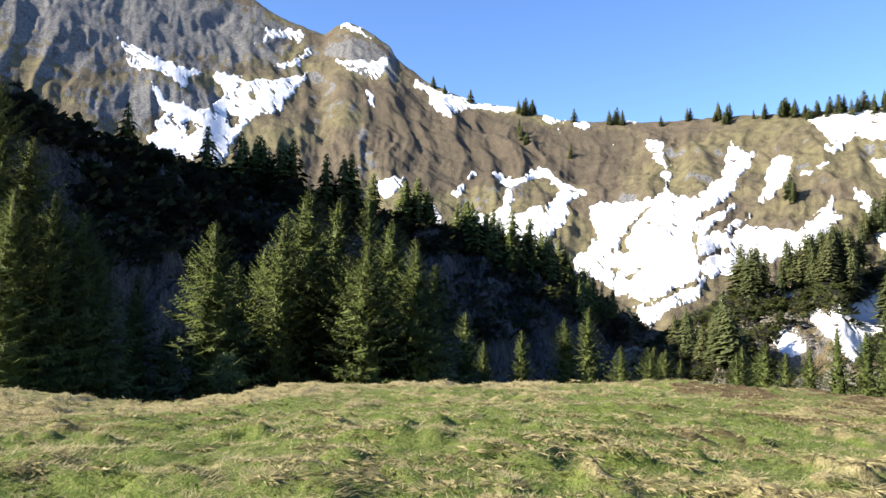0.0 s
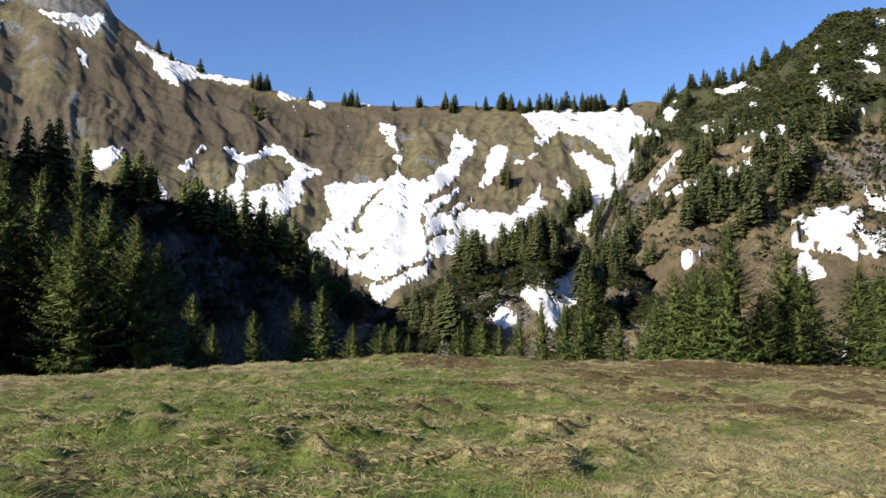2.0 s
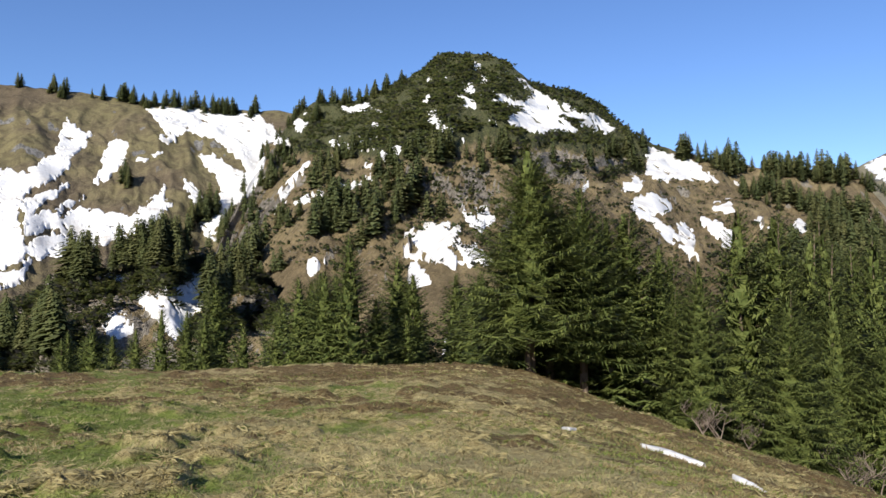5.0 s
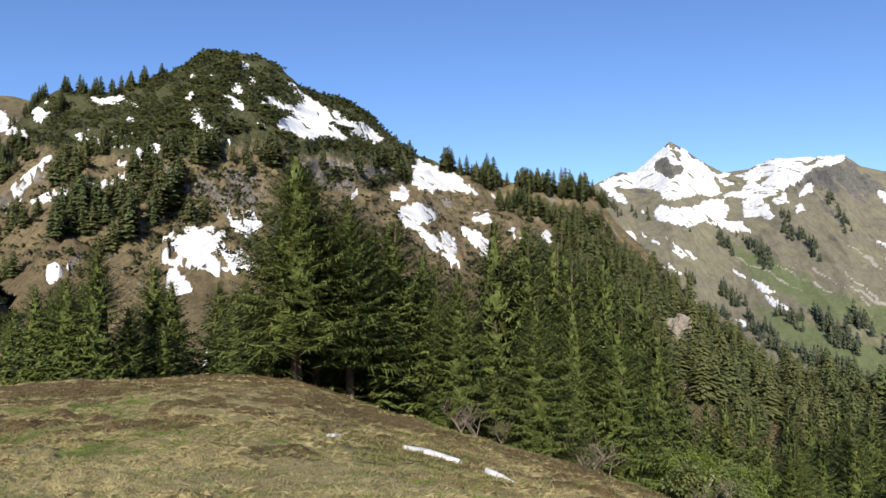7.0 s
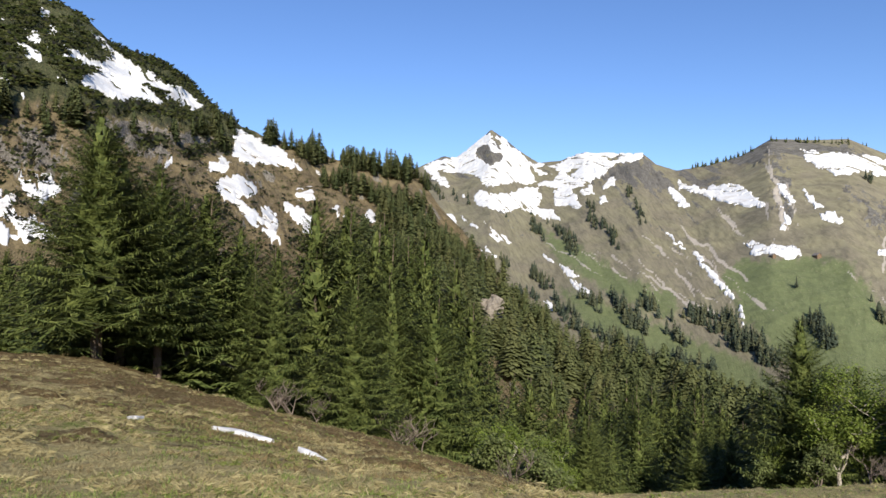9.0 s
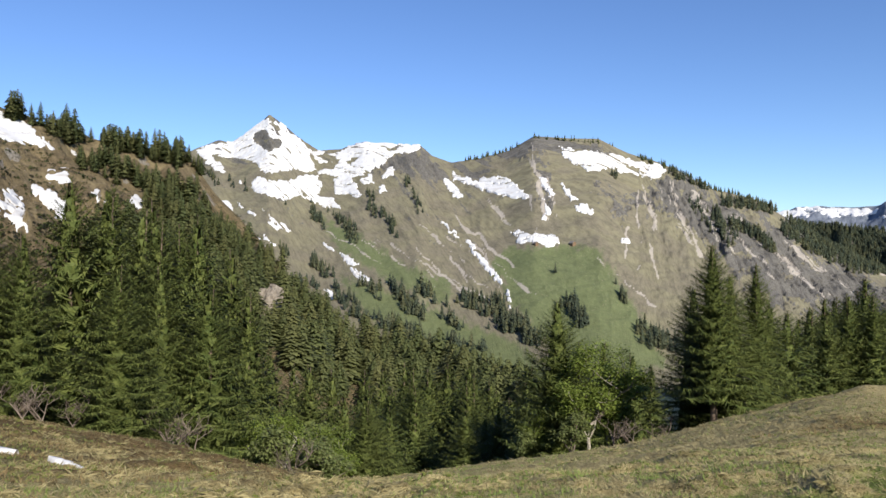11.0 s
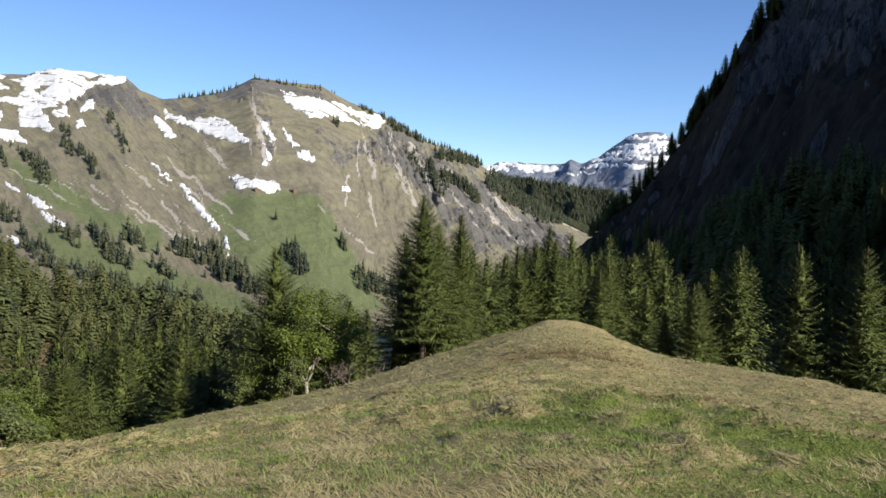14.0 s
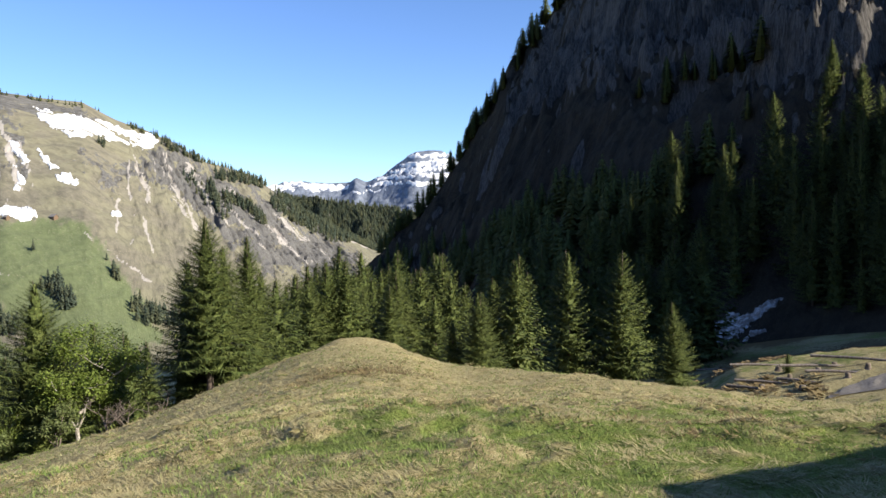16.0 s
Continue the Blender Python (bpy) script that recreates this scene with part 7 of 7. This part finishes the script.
def leafy(seed, height, spread, leaves, size):
    rng = np.random.default_rng(seed)
    limbs, ends = branching(rng, height, spread)
    wood = join([tube(p, r, 4) for p, r in limbs])
    base = ends[rng.integers(0, len(ends), leaves)] + rng.normal(0, height * 0.03, (leaves, 3))
    a = rng.uniform(0, 6.283, leaves)
    way = np.stack([np.cos(a), np.sin(a), rng.uniform(-0.6, 0.5, leaves)], 1)
    ln = rng.uniform(0.6, 1.3, leaves) * size
    return wood, sprays(base, way, ln, ln * 0.7, rng.uniform(0, 0.6, leaves), rng)


def plant(name, label, category, wood, crown, bark, leaf, spots, group, seed):
    rng = random.Random(seed)
    wood_me = mesh_data("stem", *wood, None, bark, True)
    crown_me = mesh_data("crown", *crown, None, leaf) if crown else None
    tall = float(crown[0][:, 2].max() if crown else wood[0][:, 2].max())
    for az, el, r in spots:
        z = surface_z(az, r)
        h = max(EYE + r * math.tan(radians(el)) - z, 1.2)
        x, y = polar(az, r)
        s = h / tall
        ob = new(name)
        ob.matrix_world = Matrix.Translation((x, y, z - 0.1)) @ Matrix.Rotation(rng.uniform(0, 6.28), 4, "Z") @ Matrix.Diagonal((s * rng.uniform(0.9, 1.2), s * rng.uniform(0.9, 1.2), s, 1))
        tagged(ob, label, category, group)
        part("stem", wood_me, ob)
        if crown_me:
            part("crown", crown_me, ob)


plant("rowan_tree", "slender broad-leaved tree in fresh green spring leaf", "tree", *leafy(3, 9, 0.75, 12000, 0.16), PALE_BARK, LEAVES, [(108.4, -5.2, 44), (110.2, -7.0, 47), (85.2, -10.4, 50), (87.8, -11.6, 49), (104.6, -10.4, 46)], "broad-leaved trees", 1)
def ground_reach(az, el, start=40.0):
    """How far off the ground beyond the brow shows at a bearing and angle."""
    r = start
    while r < 115 and float(ground_z(az, r)) < EYE + r * math.tan(radians(el)):
        r += 0.2
    return r


young = ground_reach(159.7, -10.5)
tree_at(*polar(159.7, young), surface_z(159.7, young), young * 0.027, 1.0, "tiny young spruce on the cleared ground", random.Random(3))
plant("leafy_bush", "light green bush in young leaf among spruces", "bush", *leafy(4, 4, 0.95, 2600, 0.16), TWIGS, BUSH_LEAVES,
      [(85.4, -11.8, 50), (87.3, -13.0, 46), (84.0, -11.3, 46), (103.2, -12.0, 45), (88.8, -12.9, 45), (106.9, -10.9, 42), (-15.9, -3.2, 52)], "bushes", 2)
plant("bare_bush", "leafless grey-brown bush at the wood's edge", "bush", leafy(6, 4, 1.1, 10, 0.1)[0], None, TWIGS, None,
      [(69.2, -7.6, 43), (70.4, -8.4, 42), (77.6, -9.9, 42), (79.0, -10.2, 44), (110.2, -10.9, 41), (111.6, -11.0, 41), (112.9, -10.9, 42), (68.0, -7.7, 45), (86.2, -12.2, 44)], "bushes", 3)


def stump(seed):
    rng = np.random.default_rng(seed)
    a = np.linspace(0, 6.283, 12, endpoint=False)
    rings = []
    for z, s in ((-0.1, 1.5), (0.08, 1.12), (0.35, 1.0), (0.5, 0.97)):
        rr = 0.26 * s * (1 + 0.12 * rng.normal(size=12) * (1 if z < 0.2 else 0.4))
        rings.append(np.stack([np.cos(a) * rr, np.sin(a) * rr, np.full(12, z) + 0.03 * rng.normal(size=12)], 1))
    verts = np.concatenate(rings + [np.array([[0, 0, 0.5]])])
    f = []
    for k in range(3):
        for j in range(12):
            n = (j + 1) % 12
            f += [(k * 12 + j, k * 12 + n, k * 12 + 12 + n), (k * 12 + j, k * 12 + 12 + n, k * 12 + 12 + j)]
    f += [(36 + j, 36 + (j + 1) % 12, 48) for j in range(12)]
    return mesh_data("tree_stump", verts, np.array(f), None, bark_material("stump_wood", (0.22, 0.18, 0.14), (0.11, 0.09, 0.07)), True)


STUMPS = [stump(k) for k in range(3)]
GREY_WOOD = bark_material("weathered_wood", (0.24, 0.21, 0.18), (0.12, 0.10, 0.085))
rng = random.Random(9)
for az, el in ((159.1, -10.4), (159.8, -10.9), (161.6, -10.4), (163.4, -10.6), (160.6, -11.6), (158.0, -11.8), (162.6, -9.9), (164.6, -9.9)):
    r = ground_reach(az, el)
    ob = new("tree_stump", STUMPS[rng.randrange(3)])
    x, y = polar(az, r)
    s = rng.uniform(0.45, 0.8)
    ob.matrix_world = Matrix.Translation((x, y, surface_z(az, r))) @ Matrix.Rotation(rng.uniform(0, 6), 4, "Z") @ Matrix.Diagonal((s, s, s * rng.uniform(0.7, 1.2), 1))
    tagged(ob, "weathered grey tree stump on cleared ground", "tree stump", "stumps")
for az, el, ln in ((155.2, -10.6, 5.5), (158.2, -10.2, 4.5), (162.0, -10.1, 5), (164.6, -9.5, 6), (158.6, -11.4, 4), (160.8, -11.2, 3), (163.2, -10.4, 4), (157.4, -11.9, 3)):
    r = ground_reach(az, el)
    v, f = tube([(-ln / 2, 0, 0.12), (-ln / 6, 0.1, 0.15), (ln / 6, 0.05, 0.14), (ln / 2, -0.1, 0.12)], [0.09, 0.085, 0.07, 0.05], 8)
    ob = new("fallen_log", mesh_data("fallen_log", v, f, None, GREY_WOOD, True))
    x, y = polar(az, r)
    ob.matrix_world = Matrix.Translation((x, y, surface_z(az, r))) @ Matrix.Rotation(radians(-az) + rng.uniform(-0.35, 0.35), 4, "Z")
    tagged(ob, "fallen grey log lying on cleared ground", "log", "logs")


def gravel_path():
    s = Shader("pale_gravel")
    n = s.noise(6, 5, 0.7)
    mat = s.done(s.mix(s.ramp(n, 0.35, 0.65), (0.22, 0.20, 0.172), (0.14, 0.127, 0.108)), 0.95, s.bump(n, 0.05, 0.8), 0.1)
    u, v = np.meshgrid(np.linspace(0, 1, 40), np.linspace(-1, 1, 7), indexing="ij")

    line = np.array([ground_reach(162.2 + 6 * k, -12.1 + 2.2 * k ** 0.8) for k in np.linspace(0, 1, 40)])
    line = np.convolve(np.pad(line, 4, mode="edge"), np.ones(9) / 9, "valid")
    az, r = 162.2 + 6 * u, line[:, None] + v * (0.5 + 2.4 * u)
    x, y = polar(az, r)
    z = ground_z(az, r) + 0.06
    ob = new("gravel_path", mesh_data("gravel_path", np.stack([x, y, z], -1).reshape(-1, 3), grid_faces(40, 7), None, mat, True))
    tagged(ob, "pale gravel track bending round the meadow", "path", kind="structure")


gravel_path()


# an unseen hut behind the walker, added so its eave shades the near grass
def near_hut():
    boards = bark_material("wall_boards", (0.20, 0.14, 0.09), (0.11, 0.075, 0.05))
    shingle = bark_material("roof_shingles", (0.24, 0.22, 0.20), (0.15, 0.14, 0.13))
    L, W, rise, over = 8.0, 5.0, 0.8, 0.45
    corner = Vector((-2.73, -6.86, 0))
    foot = float(ground_z(225, 9)) - 0.4
    eave = float(ground_z(153.1, 5.75)) + 3.14
    ob = new("alpine_hut")
    # x runs along the eave, y across the gable
    ob.matrix_world = Matrix.Translation((corner.x, corner.y, foot)) @ Matrix.Rotation(radians(-111), 4, "Z")
    H = eave - foot
    n = 16
    for k in range(n):
        for y, name in ((-over, "front_board"), (-over - W + 2 * over, "back_board")):
            x0, x1 = over + (L - 2 * over) * k / n, over + (L - 2 * over) * (k + 1) / n - 0.015
            part(name, box((x0, y - 0.03 - 0.006 * (k % 3), 0), (x1, y + 0.03, H - 0.05)), ob).data.materials.append(boards)
    for x in (over, L - over):
        v = [(x + d, y, z) for d in (-0.03, 0.03) for y, z in ((-over, 0), (-W + over, 0), (-W + over, H - 0.05), (-W / 2, H + rise - 0.2), (-over, H - 0.05))]
        f = [(0, 1, 2), (0, 2, 4), (4, 2, 3), (5, 7, 6), (5, 9, 7), (9, 8, 7)] + [t for a in range(5) for t in ((a, (a + 1) % 5, (a + 1) % 5 + 5), (a, (a + 1) % 5 + 5, a + 5))]
        part("gable_wall", mesh_data("gable_wall", np.array(v), np.array(f), None, boards), ob)
    for y0, y1 in ((0.0, -W / 2), (-W, -W / 2)):
        v = np.array([(x, y, z + d) for d in (0, -0.12) for x, y, z in ((0, y0, H), (L, y0, H), (L, y1, H + rise), (0, y1, H + rise))])
        f = [(0, 1, 2), (0, 2, 3), (4, 6, 5), (4, 7, 6)] + [t for a in range(4) for t in ((a, a + 4, (a + 1) % 4 + 4), (a, (a + 1) % 4 + 4, (a + 1) % 4))]
        part("roof_side", mesh_data("roof_side", v, np.array(f), None, shingle), ob, "grey shingle roof")
    tagged(ob, "brown wooden hut with a low grey shingle roof", "hut", "alpine huts")


def box(a, b):
    v = np.array([(x, y, z) for x in (a[0], b[0]) for y in (a[1], b[1]) for z in (a[2], b[2])])
    f = np.array([(0, 1, 3), (0, 3, 2), (4, 6, 7), (4, 7, 5), (0, 4, 5), (0, 5, 1), (2, 3, 7), (2, 7, 6), (0, 2, 6), (0, 6, 4), (1, 5, 7), (1, 7, 3)])
    return mesh_data("board", v, f)


near_hut()


def outcrop(az, el, size):
    """A bare rock standing out of the wood."""
    p, _ = summit.at(az, el)
    n, m = 26, 15
    th, ph = np.meshgrid(np.linspace(0, 2 * math.pi, n), np.linspace(-0.6, math.pi / 2, m), indexing="ij")
    d = np.stack([np.cos(th) * np.cos(ph), np.sin(th) * np.cos(ph), np.sin(ph)], -1)
    rr = size * (1 + 0.16 * ridged(np.cos(th) * 1.4 + 3, np.sin(th) * 1.4 + ph * 0.7, 3, 7) + 0.10 * fbm(np.cos(th) * 3, np.sin(th) * 3 + ph * 3, 3, 8))
    v = d * rr[..., None] * np.array([0.75, 0.75, 1.1])
    ob = new("rock_outcrop", mesh_data("rock_outcrop", v.reshape(-1, 3), grid_faces(n, m), None, STONE, False))
    ob.matrix_world = Matrix.Translation(p)
    tagged(ob, "bare grey-brown rock standing out of the wood", "rock")


outcrop(83.9, -4.0, 8.5)


def shaded_snow(rows):
    """Dirty snow left at the foot of the shaded mountain."""
    s = Shader("dirty_snow")
    n = s.noise(0.8, 6, 0.7)
    dirty = s.done(s.mix(s.ramp(n, 0.35, 0.6), (0.50, 0.49, 0.47), (0.16, 0.14, 0.12)), 0.8, s.bump(n, 0.2, 0.6), 0.2)
    az, r = np.arange(153.6, 160.6, 0.07), np.arange(108, 165, 0.3)
    A, Rr = np.meshgrid(az, r, indexing="ij")
    Z = np.array([[surface_z(a, q) for q in r] for a in az])
    E = np.degrees(np.arctan2(Z - EYE, Rr))
    field = strokes(A, E, rows, 0.2, 71, 0.7, 0.35)
    X, Y = polar(A, Rr)
    Z = Z + 0.35 * np.clip(field / 0.3, -1.5, 1.0)
    keep = np.maximum.reduce([field[:-1, :-1], field[1:, :-1], field[:-1, 1:], field[1:, 1:]]) > 0
    ob = new("snow_patch", mesh_data("snow_patch", np.stack([X, Y, Z], -1).reshape(-1, 3), grid_faces(*A.shape, keep), None, dirty, True))
    tagged(ob, "dirty snow remnant in shade at the mountain's foot", "snow", "snow on the mountains")


shaded_snow([(154.2, -8.9, 157, -7.0, 0.4, 0.5), (157, -7.0, 159.5, -5.3, 0.4, 0.15), (156.8, -8.4, 158.3, -7.6, 0.15, 0.15), (155.2, -7.4, 156.5, -6.6, 0.3, 0.2)])


def hut(az, el, size):
    """A far alpine hut: walls, gabled roof."""
    p, _ = far.at(az, el)
    wood = bark_material("hut_boards", (0.20, 0.14, 0.09), (0.11, 0.075, 0.05))
    shingle = bark_material("hut_shingles", (0.24, 0.22, 0.20), (0.15, 0.14, 0.13))
    L, W, H = size, size * 0.7, size * 0.35
    ob = new("alpine_hut")
    ob.matrix_world = Matrix.Translation(p) @ Matrix.Rotation(radians(20), 4, "Z")
    v = [(x, y, z) for z in (-2, H) for x, y in ((-L / 2, -W / 2), (L / 2, -W / 2), (L / 2, W / 2), (-L / 2, W / 2))] + [(-L / 2, 0, H * 1.9), (L / 2, 0, H * 1.9)]
    f = [(0, 1, 5), (0, 5, 4), (1, 2, 6), (1, 6, 5), (2, 3, 7), (2, 7, 6), (3, 0, 4), (3, 4, 7), (4, 7, 8), (5, 9, 6)]
    part("wall", mesh_data("wall", np.array(v, float), np.array(f), None, wood), ob)
    o, h = 0.6, 0.25
    pieces = []
    for s in (-1, 1):
        a = [(-L / 2 - o, 0, H * 1.9 + h), (L / 2 + o, 0, H * 1.9 + h), (L / 2 + o, s * (W / 2 + o), H * 0.85 + h), (-L / 2 - o, s * (W / 2 + o), H * 0.85 + h)]
        b = [(x, y, z - h) for x, y, z in a]
        pieces.append((np.array(a + b), np.array([(0, 1, 2), (0, 2, 3), (4, 6, 5), (4, 7, 6), (2, 6, 7), (2, 7, 3), (0, 3, 7), (0, 7, 4), (1, 5, 6), (1, 6, 2)])))
    part("roof", mesh_data("roof", *join(pieces), None, shingle), ob, "grey shingle roof")
    tagged(ob, "tiny brown wooden hut on the green alp", "hut", "alpine huts")


hut(107.1, 1.35, 9.0)
hut(104.3, 1.25, 7.0)
